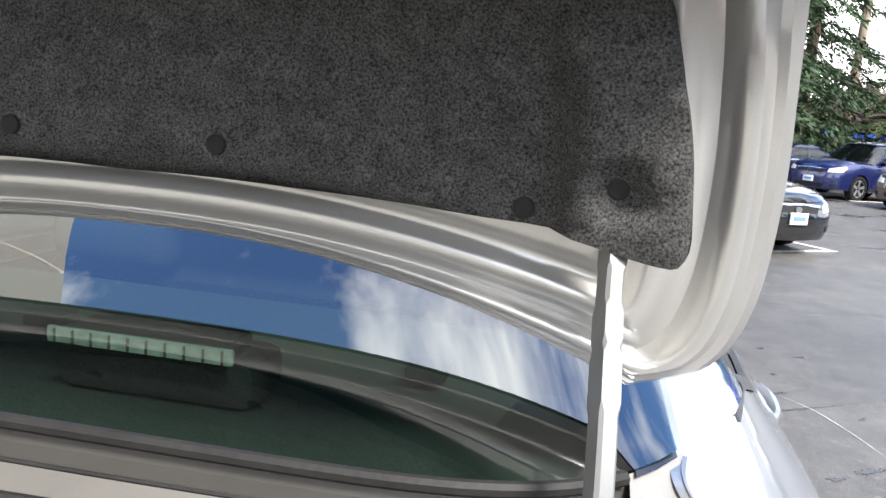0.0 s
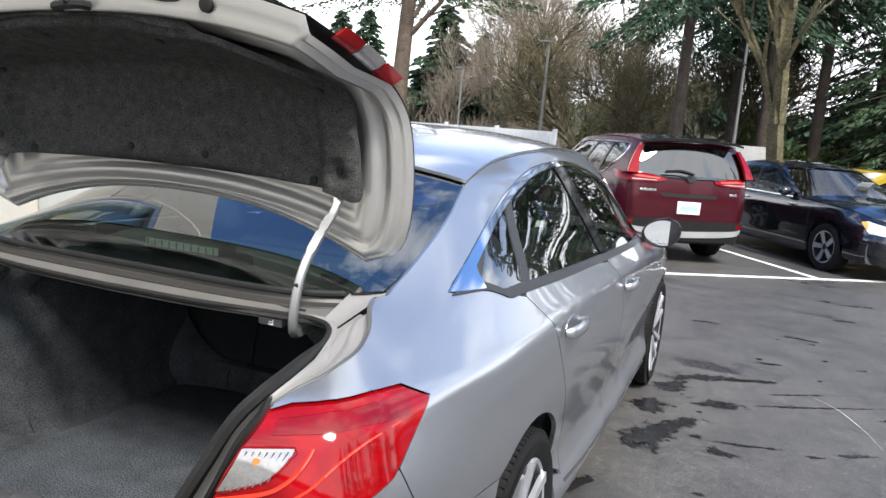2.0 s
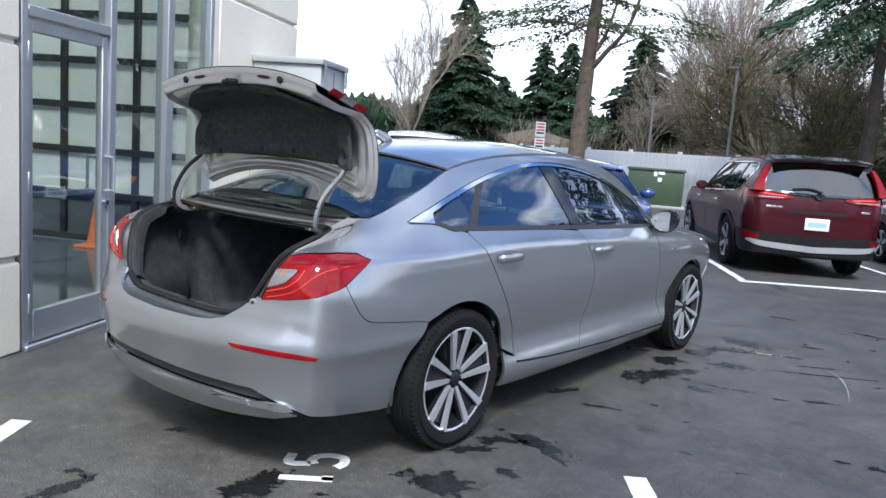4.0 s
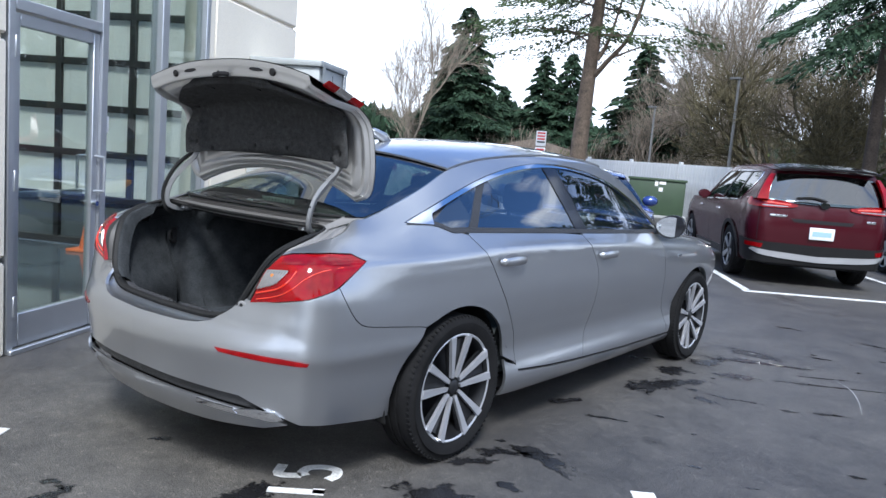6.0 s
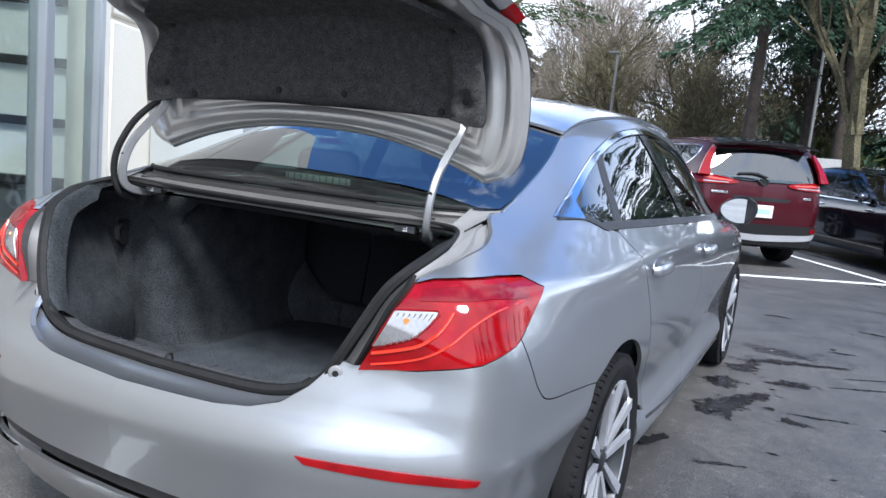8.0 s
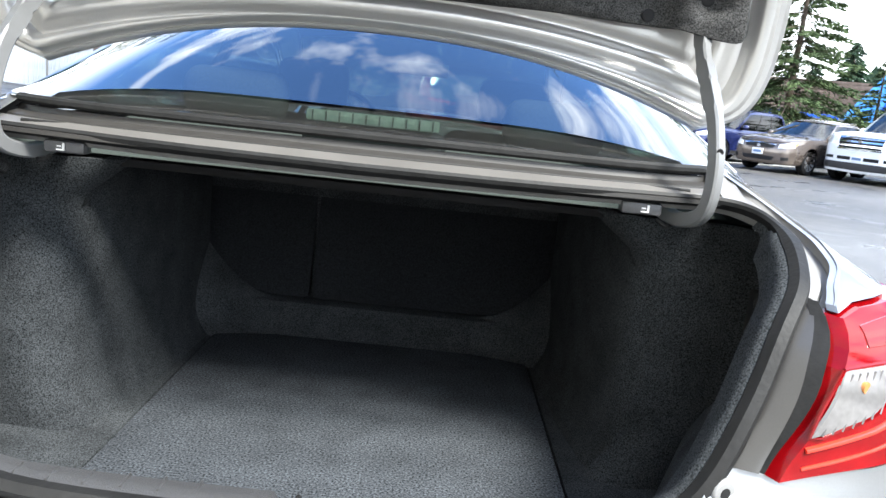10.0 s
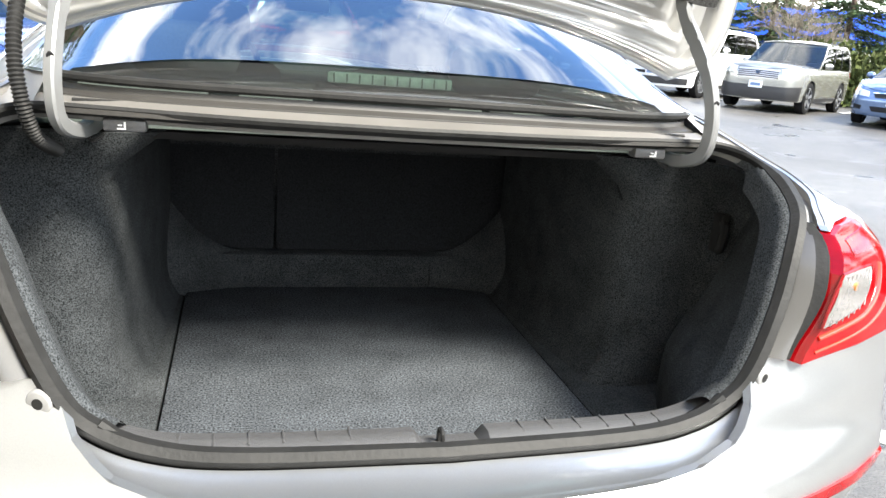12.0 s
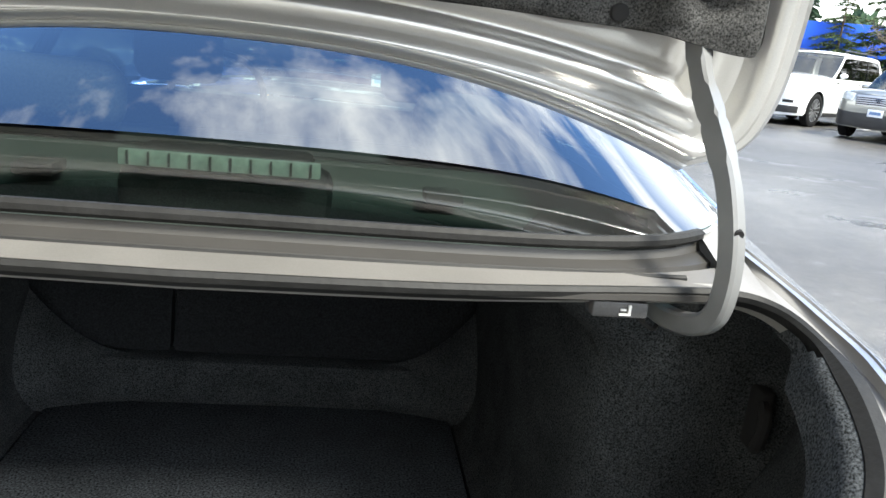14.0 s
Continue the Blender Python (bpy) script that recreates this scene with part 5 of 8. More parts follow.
both("corner_gusset", lambda: grid_bm(gusset, 8, 8), GUTTERSHADE, car)
# one face row takes the ledge silver; shade is painted into both tones
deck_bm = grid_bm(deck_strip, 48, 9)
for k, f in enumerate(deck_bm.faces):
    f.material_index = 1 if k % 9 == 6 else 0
part("rear_deck_panel", deck_bm, (DECKSHADE, LEDGESHADE), car, "dark grooved strip with a silver ledge below the rear window, both toned down for shade", angle=30)
part("window_seal", tube_bm([tuple(glass_edge(x) + Vector((0, -0.003, -0.004))) for x in np.linspace(-0.545, 0.545, 31)], 0.0075, 8, smooth=2), SEAL, car, "black rubber rear window seal")
part("deck_seal", tube_bm([(x, -0.567 + 0.06 * x * x, 1.0335) for x in np.linspace(-0.5, 0.5, 15)], 0.0035, 8, smooth=2), SEAL, car, "thin black sealing bead")

# boot lining
FLOOR_Z = 0.50
WALLP = [(0.43, 0.17), (0.435, 0.02), (0.445, -0.18), (0.465, -0.36), (0.49, -0.435), (0.55, -0.462), (0.66, -0.455), (0.705, -0.49), (0.715, -0.57), (0.69, -0.68), (0.63, -0.77), (0.575, -0.815)]


def lining(u, v):
    p = np.array(WALLP)
    q = u * (len(p) - 1)
    x, y = float(hermite(np.arange(len(p)), p[:, 0], q)), float(hermite(np.arange(len(p)), p[:, 1], q))
    z = FLOOR_Z - 0.01 + (0.485 if y > -0.60 else 0.42) * v
    flare = 0.05 * max(0, (0.25 - v) / 0.25) ** 2 if y < -0.42 else 0.03 * max(0, (0.2 - v) / 0.2) ** 2
    x -= flare
    if y < -0.40:
        x -= 0.10 * max(0.0, (z - 0.90) / 0.08)
    if y < -0.5:
        lim = float(np.interp(z, [0.60, 0.66, 0.70, 0.80, 0.90, 1.0], [0.40, 0.425, 0.46, 0.51, 0.55, 0.57])) + max(0, (y + 0.80)) * 0.5
        x = min(x, lim + 0.02)
    return Vector((x, y, z))


both("side_lining", lambda: thicken(grid_bm(lining, 55, 16), 0.006), CARPET, car, "charcoal carpet boot side lining")
part("boot_floor", box_bm(-0.392, 0.392, -0.838, 0.16, FLOOR_Z - 0.03, FLOOR_Z, 0.006), FLOORCARPET, car, "charcoal carpet boot floor board")
both("floor_edge", lambda: box_bm(0.396, 0.72, -0.838, 0.15, FLOOR_Z - 0.05, FLOOR_Z - 0.004, 0.004), CARPET, car)
part("rear_step", box_bm(-0.43, 0.43, 0.162, 0.24, FLOOR_Z - 0.02, 0.588, 0.012), CARPET, car, "carpeted step below the seat backs")


def corner_fill(u, v):
    """Carpet swept up from the step into the corner of the seat backs."""
    x = 0.24 + 0.215 * u
    top_ = 0.588 + 0.17 * u ** 2.2
    z = FLOOR_Z - 0.01 + (top_ - FLOOR_Z + 0.01) * v
    return Vector((x, 0.158 - 0.075 * u ** 1.5 + 0.085 * v ** 3 * (0.3 + 0.7 * u) + 0.012 * math.sin(math.pi * v) * -1, z))


both("corner_carpet", lambda: thicken(grid_bm(corner_fill, 12, 10), 0.006), CARPET, car, "charcoal carpet swept up beside the seat backs")


def seat_poly(x0, x1, r0, r1):
    z0, z1 = 0.592, 0.99
    pts = arc(x0 + r0, z0 + r0 * 0.75, r0, r0 * 0.75, 180, 270, 8) + arc(x1 - r1, z0 + r1 * 0.75, r1, r1 * 0.75, 270, 360, 8) + [(x1, z1), (x0, z1)]
    return pts


for x0, x1, r0, r1 in ((-0.46, -0.179, 0.20, 0.01), (-0.171, 0.46, 0.01, 0.20)):
    bm = panel_bm(seat_poly(x0, x1, r0, r1), lambda s, z, d: Vector((s, 0.20 + (z - 0.6) * 0.18 + d, z)), du=0.06, dv=0.06, lip=0.03)
    part("seat_back", bm, SEATCLOTH, car, "black folding rear seat back")
part("seat_surround", box_bm(-0.56, 0.56, 0.245, 0.26, 0.45, 1.0), CARPET, car)
# near-black sheet that paints in the shade at the top of the boot
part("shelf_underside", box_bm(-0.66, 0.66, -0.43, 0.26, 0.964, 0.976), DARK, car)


def sill(u, v):
    x = (2 * u - 1) * 0.43
    e = abs(2 * u - 1)
    lift = 0.022 * max(0, (e - 0.75) / 0.25) ** 2
    py = [-0.908, -0.901, -0.882, -0.856, -0.842, -0.836]
    pz = [0.628, 0.648, 0.655, 0.652, 0.636, 0.495]
    y, z = float(np.interp(v * 5, range(6), py)), float(np.interp(v * 5, range(6), pz))
    if abs(x - 0.012) < 0.045 and v > 0.15:
        z -= 0.014
    return Vector((x, y + 0.025 * e**3, z + lift))


sillp = part("sill_plate", thicken(grid_bm(sill, 76, 10), 0.004), GREYPLASTIC, car, "charcoal plastic boot sill cover with ribs")
for k in range(16):
    x = (0.12 + 0.043 * (k % 8)) * (1 if k < 8 else -1)
    part("rib", box_bm(x - 0.0015, x + 0.0015, -0.884, -0.852, 0.650, 0.6555, 0.001), GREYPLASTIC, sillp)
part("striker", join_bm(tube_bm([(0.0, -0.897, 0.632), (0.0, -0.895, 0.660), (0.0, -0.878, 0.660), (0.0, -0.876, 0.632)], 0.003, 8, smooth=3), box_bm(-0.02, 0.02, -0.898, -0.872, 0.634, 0.637)), SEAL, sillp, "dark steel lid striker")
part("sill_seal", tube_bm([(0.42 * q, -0.914 + 0.02 * abs(q) ** 3, 0.648 + 0.05 * max(0, (abs(q) - 0.8) / 0.2) ** 2) for q in np.linspace(-1, 1, 15)], 0.010, 8, 0.8), SEAL, car, "black rubber sill seal")

# small boot fittings
RELEASE = mat("charcoal_release_handle", (0.075, 0.075, 0.078), 0.4, grain=0.1, gscale=400, bump=0.1)
for sx in (1, -1):
    rel = part("seat_release", box_bm(sx * 0.428 - 0.030, sx * 0.428 + 0.030, -0.572, -0.545, 0.993, 1.011, 0.004), RELEASE, car, "charcoal seat release handle with a white symbol")
    part("symbol", join_bm(box_bm(sx * 0.432 - 0.006, sx * 0.432 + 0.006, -0.5745, -0.5725, 0.997, 0.999), box_bm(sx * 0.432 + 0.003, sx * 0.432 + 0.006, -0.5745, -0.5725, 0.9995, 1.008), box_bm(sx * 0.432 - 0.005, sx * 0.432 + 0.001, -0.5745, -0.5725, 1.002, 1.004)), WHITEMARK, rel, "white printed seat symbol")
    part("release_cable", tube_bm([(sx * 0.46, -0.545, 0.985), (sx * 0.475, -0.55, 0.975), (sx * 0.485, -0.54, 0.98)], 0.0025, 6), SEAL, rel)
    hook = join_bm(tube_bm([(sx * 0.672, -0.47, 0.86), (sx * 0.660, -0.50, 0.85), (sx * 0.658, -0.50, 0.82), (sx * 0.668, -0.48, 0.80)], 0.008, 8), box_bm(sx * 0.672 - 0.010, sx * 0.672 + 0.010, -0.482, -0.45, 0.795, 0.875, 0.004))
    part("bag_hook", hook, DARK, car, "black plastic bag hook")
    part("lining_clip", tube_bm([(sx * 0.69, -0.50, 0.65), (sx * 0.678, -0.505, 0.65)], [0.02, 0.016], 14, smooth=1), CARPET, car)
    rod = tube_bm([(sx * 0.470, -0.430, 1.012), (sx * 0.476, -0.490, 1.000), (sx * 0.490, -0.553, 0.990), (sx * 0.507, -0.604, 1.008), (sx * 0.512, -0.611, 1.062), (sx * 0.511, -0.585, 1.130), (sx * 0.510, -0.532, 1.188), (sx * 0.510, -0.480, 1.236), (sx * 0.511, -0.448, 1.288)], 0.0160, 4, 0.75, up=(1, 0, 0), smooth=8)
    rod.verts.index_update()
    bmesh.ops.bevel(rod, geom=[e for e in rod.edges if abs(e.verts[0].index - e.verts[1].index) == 4], offset=0.003, segments=1, affect="EDGES")
    arm = part("lid_hinge", rod, HINGE, car, "grey painted gooseneck lid hinge", angle=30)
    part("hinge_hole", tube_bm([(sx * 0.513, -0.600, 1.102), (sx * 0.513, -0.6140, 1.0968)], 0.0050, 10, smooth=1), DARK, arm)
loom = tube_bm([(-0.52, -0.43, 1.285), (-0.545, -0.48, 1.25), (-0.56, -0.54, 1.19), (-0.562, -0.59, 1.11), (-0.553, -0.608, 1.04), (-0.54, -0.595, 0.985), (-0.52, -0.56, 0.96)], 0.011, 10, smooth=24)
loom.verts.ensure_lookup_table()
for i, v in enumerate(loom.verts):
    if (i // 10) % 2:
        c = sum((w.co for w in loom.verts[(i // 10) * 10:(i // 10) * 10 + 10]), Vector()) / 10
        v.co = c + (v.co - c) * 0.80
part("wiring_conduit", loom, SEAL, car, "black ribbed wiring conduit along the hinge")

# raised lid. u: across, v: from the window edge up to the tail edge
LID_SIDE = [(0.545, -0.384, 1.122), (0.618, -0.388, 1.152), (0.650, -0.398, 1.215), (0.658, -0.410, 1.32), (0.650, -0.430, 1.43), (0.636, -0.475, 1.492), (0.618, -0.55, 1.533), (0.598, -0.63, 1.568), (0.555, -0.69, 1.604)]
LID_MID = [(0.0, -0.372, 1.224), (0.0, -0.366, 1.245), (0.0, -0.358, 1.30), (0.0, -0.355, 1.38), (0.0, -0.362, 1.46), (0.0, -0.40, 1.545), (0.0, -0.50, 1.615), (0.0, -0.63, 1.662), (0.0, -0.698, 1.674)]
LK = np.arange(len(LID_SIDE))
LS, LM = np.array(LID_SIDE), np.array(LID_MID)


def lid_outer(u, v):
    q = 2 * u - 1
    a = abs(q)
    s = np.array([float(hermite(LK, LS[:, c], v * 8)) for c in range(3)])
    m = np.array([float(hermite(LK, LM[:, c], v * 8)) for c in range(3)])
    k = a ** 2.3
    p = m * (1 - k) + s * k
    return Vector((s[0] * q, p[1], p[2]))


def lid_n(u, v):
    e = 1e-3
    du = lid_outer(min(u + e, 1), v) - lid_outer(max(u - e, 0), v)
    dv = lid_outer(u, min(v + e, 1)) - lid_outer(u, max(v - e, 0))
    return du.cross(dv).normalized()


BEAD_E = [0, 0.004, 0.016, 0.024, 0.034, 0.046, 0.056, 0.070, 0.085, 0.105, 0.115, 0.125, 0.14]
BEAD_D = [0.004, 0.014, 0.016, 0.030, 0.034, 0.030, 0.018, 0.020, 0.032, 0.034, 0.026, 0.022, 0.030]


def lid_depth(u, v):
    """How far the inner pressing stands off the outer skin (towards the boot)."""
    a = abs(2 * u - 1)
    e = min((1 - a) * 0.64, v * 0.58, (1 - v) * 0.62)
    tail = max(0.0, min(1, (1 - v) * 0.62 / 0.022)) * max(0.0, min(1, (v - 0.66) / 0.14)) * (1 - 0.35 * a * a)
    e = min(e, 0.14)
    return float(hermite(BEAD_E, BEAD_D, e)) + 0.036 * tail


def lid_inner(u, v):
    n = lid_n(u, v)
    if n.y > 0:
        n = -n
    return lid_outer(u, v) + n * lid_depth(u, v)


lid = part("boot_lid", grid_bm(lid_outer, 48, 48), PAINT, car, "silver boot lid raised upright")
part("inner_frame", grid_bm(lid_inner, 150, 130), INNER_PAINT, lid, "pressed silver inner frame of the lid")


def felt_poly():
    half = [(0.65, 0.226), (0.78, 0.254), (0.85, 0.274), (0.92, 0.282), (0.944, 0.300), (0.944, 0.36), (0.936, 0.48), (0.928, 0.60), (0.915, 0.72), (0.88, 0.82), (0.72, 0.905)]
    return smooth_line([(0.5, 0.214)] + half + [(0.5, 0.925)] + [(1 - u, v) for u, v in half[::-1]] + [(0.5, 0.214)], 4)[:-1]


def felt_fn(u, v, inset):
    n = lid_n(u, v)
    if n.y > 0:
        n = -n
    a = abs(2 * u - 1)
    bulge = 0.032 + 0.012 * noise.noise(Vector((u * 7, v * 6, 3.1)))
    bulge += 0.034 * max(0.0, min(1, (a - 0.70) / 0.035)) * max(0.0, min(1, (0.60 - v) / 0.12)) - 0.022 * max(0, 1 - ((a - 0.79) ** 2 + (1.4 * (v - 0.352)) ** 2) / 0.0030)
    bulge += 0.030 * max(0.0, min(1, (v - 0.66) / 0.14))
    edge = min(1.0, min((0.930 - a) / 0.05, (v - 0.212) / 0.05, (0.93 - v) / 0.05)) if inset == 0 else 1
    return lid_outer(u, v) + n * (0.029 + bulge * max(0.06, edge) - inset)


felt = part("felt_liner", panel_bm(felt_poly(), felt_fn, du=0.02, dv=0.02, lip=0.014), FELT, lid, "charcoal fibre felt liner", angle=80)
for u, v in ((0.105, 0.352), (0.895, 0.352), (0.17, 0.290), (0.83, 0.290), (0.412, 0.285), (0.588, 0.285), (0.12, 0.66), (0.88, 0.66), (0.36, 0.835), (0.64, 0.835)):
    c, n = felt_fn(u, v, 0.0), lid_n(u, v)
    n = -n if n.y > 0 else n
    part("liner_clip", tube_bm([tuple(c - n * 0.004), tuple(c + n * 0.004), tuple(c + n * 0.0055)], [0.011, 0.010, 0.006], 14, smooth=2), DARK, felt, "round black plastic fastener")


def tail_pt(x, f, h=0.0):
    """A place on the end face of the lid: x across, f from its inner to its outer edge, h towards the rear."""
    u = 0.5 + x / 1.12
    p0, p1 = lid_inner(u, 0.962), lid_inner(u, 1.0)
    t = (p1 - p0).normalized()
    n = Vector((1, 0, 0)).cross(t).normalized()
    n = -n if n.y > 0 else n
    return p0.lerp(p1, f) + n * h


latch = join_bm(tube_bm([tuple(tail_pt(-0.04, 0.0)), tuple(tail_pt(-0.028, 0.05, 0.02)), tuple(tail_pt(0.03, 0.12, 0.022)), tuple(tail_pt(0.042, 0.05))], 0.010, 8), tube_bm([tuple(tail_pt(-0.01, 0.1, 0.02)), tuple(tail_pt(0.02, 0.25, 0.034))], 0.005, 8, smooth=1))
part("latch", latch, DARK, lid, "black lid latch")
for xc in (-0.235, 0.235):
    slot_ = [(xc + 0.045 * math.cos(a) * (0.8 + 0.2 * abs(math.cos(a))), 0.47 + 0.13 * math.sin(a)) for a in np.linspace(0, 2 * math.pi, 21)[:-1]]
    part("access_slot", panel_bm(slot_, lambda s, z, d: tail_pt(s, z, 0.0015 - d), du=0.03, dv=0.3, lip=0.004), DARK, lid, "dark access slot")
for xc in (-0.345, 0.345):
    part("plug", tube_bm([tuple(tail_pt(xc, 0.47, -0.004)), tuple(tail_pt(xc, 0.47, 0.007)), tuple(tail_pt(xc, 0.47, 0.009))], [0.0165, 0.015, 0.008], 14, smooth=2), SEAL, lid, "round black rubber plug")
for sgn in (1, -1):
    uu = 0.5 + 0.5 * sgn

    def lid_lamp(s, z, d, uu=uu, sgn=sgn):
        n = lid_n(uu, z)
        n = n if n.y > 0 else -n
        e = lid_outer(uu, z)
        return e + n * (0.010 - 0.020 * s - d * 0.5) + Vector((sgn * (0.010 - 0.012 * s - d), 0, 0))
    for v0, v1, m, nm, lb in ((0.655, 0.73, REDLENS, "lid_lamp", "red lid lamp"), (0.735, 0.82, CLEAR, "lid_lamp", "clear lid lamp"), (0.825, 0.90, REDLENS, "lid_lamp", "red lid lamp")):
        part(nm, panel_bm([(-0.3, v0), (0.55, v0), (0.55, v1), (-0.3, v1)], lid_lamp, du=0.2, dv=0.02, lip=0.012), m, lid, lb)

# cabin seen through the glass
part("parcel_shelf", grid_bm(lambda u, v: Vector(((2 * u - 1) * 0.60, -0.46 + 0.62 * v, 0.985 + 0.012 * math.sin(v * 9) + 0.02 * v)), 20, 16), PARCEL, car, "grey cloth parcel shelf")
bl = part("high_brake_lamp", join_bm(box_bm(-0.105, 0.105, -0.345, -0.27, 1.062, 1.090, 0.010), box_bm(-0.13, 0.13, -0.33, -0.22, 1.00, 1.065, 0.02)), CABINDARK, car, "pale ribbed high brake lamp")
part("lens", box_bm(-0.116, 0.116, -0.361, -0.353, 1.070, 1.090, 0.003), BRAKELAMP, bl)
for k in range(10):
    part("rib", box_bm(-0.1045 + 0.0232 * k - 0.0013, -0.1045 + 0.0232 * k + 0.0013, -0.3630, -0.3605, 1.072, 1.088), LENSRIB, bl, "grey rib between the lamp cells")
for sx in (1, -1):
    part("shelf_pod", moved(tube_bm([(0, 0, 0), (0, 0, 0.03), (0, 0, 0.036)], [0.10, 0.07, 0.02], 20, 0.7), pose(sx * 0.48, -0.22, 0.985)), PARCEL, car)
    seat = part("front_seat", box_bm(sx * 0.37 - 0.25, sx * 0.37 + 0.25, 1.12, 1.26, 0.45, 1.02, 0.06, 3), CABIN, car, "grey cloth front seat")
    part("headrest", moved(box_bm(-0.13, 0.13, -0.05, 0.05, 0, 0.17, 0.045, 3), pose(sx * 0.37, 1.16, 1.05)), CABIN, seat)
    part("headrest", moved(box_bm(-0.13, 0.13, -0.05, 0.05, 0, 0.13, 0.045, 3), pose(sx * 0.40, 0.24, 1.02)), CABIN, car, "grey rear headrest")
    part("belt_guide", moved(box_bm(-0.03, 0.03, -0.03, 0.03, 0, 0.02, 0.006), pose(sx * 0.3, -0.1, 1.0)), CABINDARK, car)
part("rear_bench", box_bm(-0.6, 0.6, 0.26, 0.42, 0.50, 1.02, 0.05, 3), CABIN, car, "grey cloth rear seat")
part("dashboard", box_bm(-0.68, 0.68, 1.95, 2.40, 0.50, 0.93, 0.06, 3), CABINDARK, car)
part("steering_wheel", moved(tube_bm([(0.18 * math.cos(a), 0, 0.18 * math.sin(a)) for a in np.linspace(0, 2 * math.pi, 17)], 0.014, 8), pose(-0.37, 1.86, 0.95, -25)), CABINDARK, car)
part("cabin_floor", box_bm(-0.72, 0.72, 0.42, 2.4, 0.27, 0.30), CABINDARK, car)
part("headlining", cross_sheet((0.22, 1.70), (0.055, 0.04), (-0.13, 0.09), inset=0.03, drop=0.03), CABIN, car)
part("room_mirror", box_bm(-0.12, 0.12, 1.90, 1.92, 1.22, 1.28, 0.008), CABINDARK, car)
for sx in (1, -1):
    part("door_card", grid_bm(lambda u, v: (lambda p: Vector((sx * (p.x - 0.05), p.y, p.z)))(SKIN(0.35 + 1.75 * u, 0.35 + 0.60 * v)), 20, 8), CABINDARK, car)
both("pillar_trim", lambda: grid_bm(lambda u, v: (lambda p: Vector((p.x - 0.03, p.y, p.z)))(SKIN(-0.25 + 0.45 * u, 1.03 + 0.22 * v * (0.4 + 0.6 * u))), 10, 6), CABIN, car)


# ---- parked vehicles ----
def car_paint(name, c, metal=0.4, rough=0.25, coat=1.0):
    return mat(name, c, rough, metal, grain=0.04, gscale=800, stain=0.05, sscale=2, coat=coat)


SUVGLASS = glass_mat("suv_privacy_glass", (0.10, 0.13, 0.14), 0.15)
CLADDING = mat("black_cladding_plastic", (0.010, 0.010, 0.0105), 0.62, grain=0.1, gscale=300, stain=0.15, sscale=6, spec=0.25)
DARKGLASS = glass_mat("parked_car_glass", (0.10, 0.12, 0.12), 0.055)
LIGHTGLASS = glass_mat("parked_car_windscreen", (0.45, 0.5, 0.5), 0.09)
HEADLAMP = mat("headlamp_lens", (0.72, 0.71, 0.66), 0.1, 0.3, grain=0.2, gscale=60, stain=0.15, sscale=20, coat=1.0)
AMBER = mat("amber_lens", (0.75, 0.33, 0.06), 0.15, coat=0.8)
PLATE = mat("white_plate", (0.72, 0.73, 0.74), 0.5, stain=0.1, sscale=20)
PLATEBAR = mat("plate_bars", (0.12, 0.2, 0.35), 0.5)
SILVERTRIM = mat("silver_skid_plastic", (0.45, 0.45, 0.46), 0.4, 0.5, stain=0.1)
ALLOY = mat("plain_alloy_wheel", (0.45, 0.46, 0.48), 0.35, 0.8, stain=0.1, sscale=15)


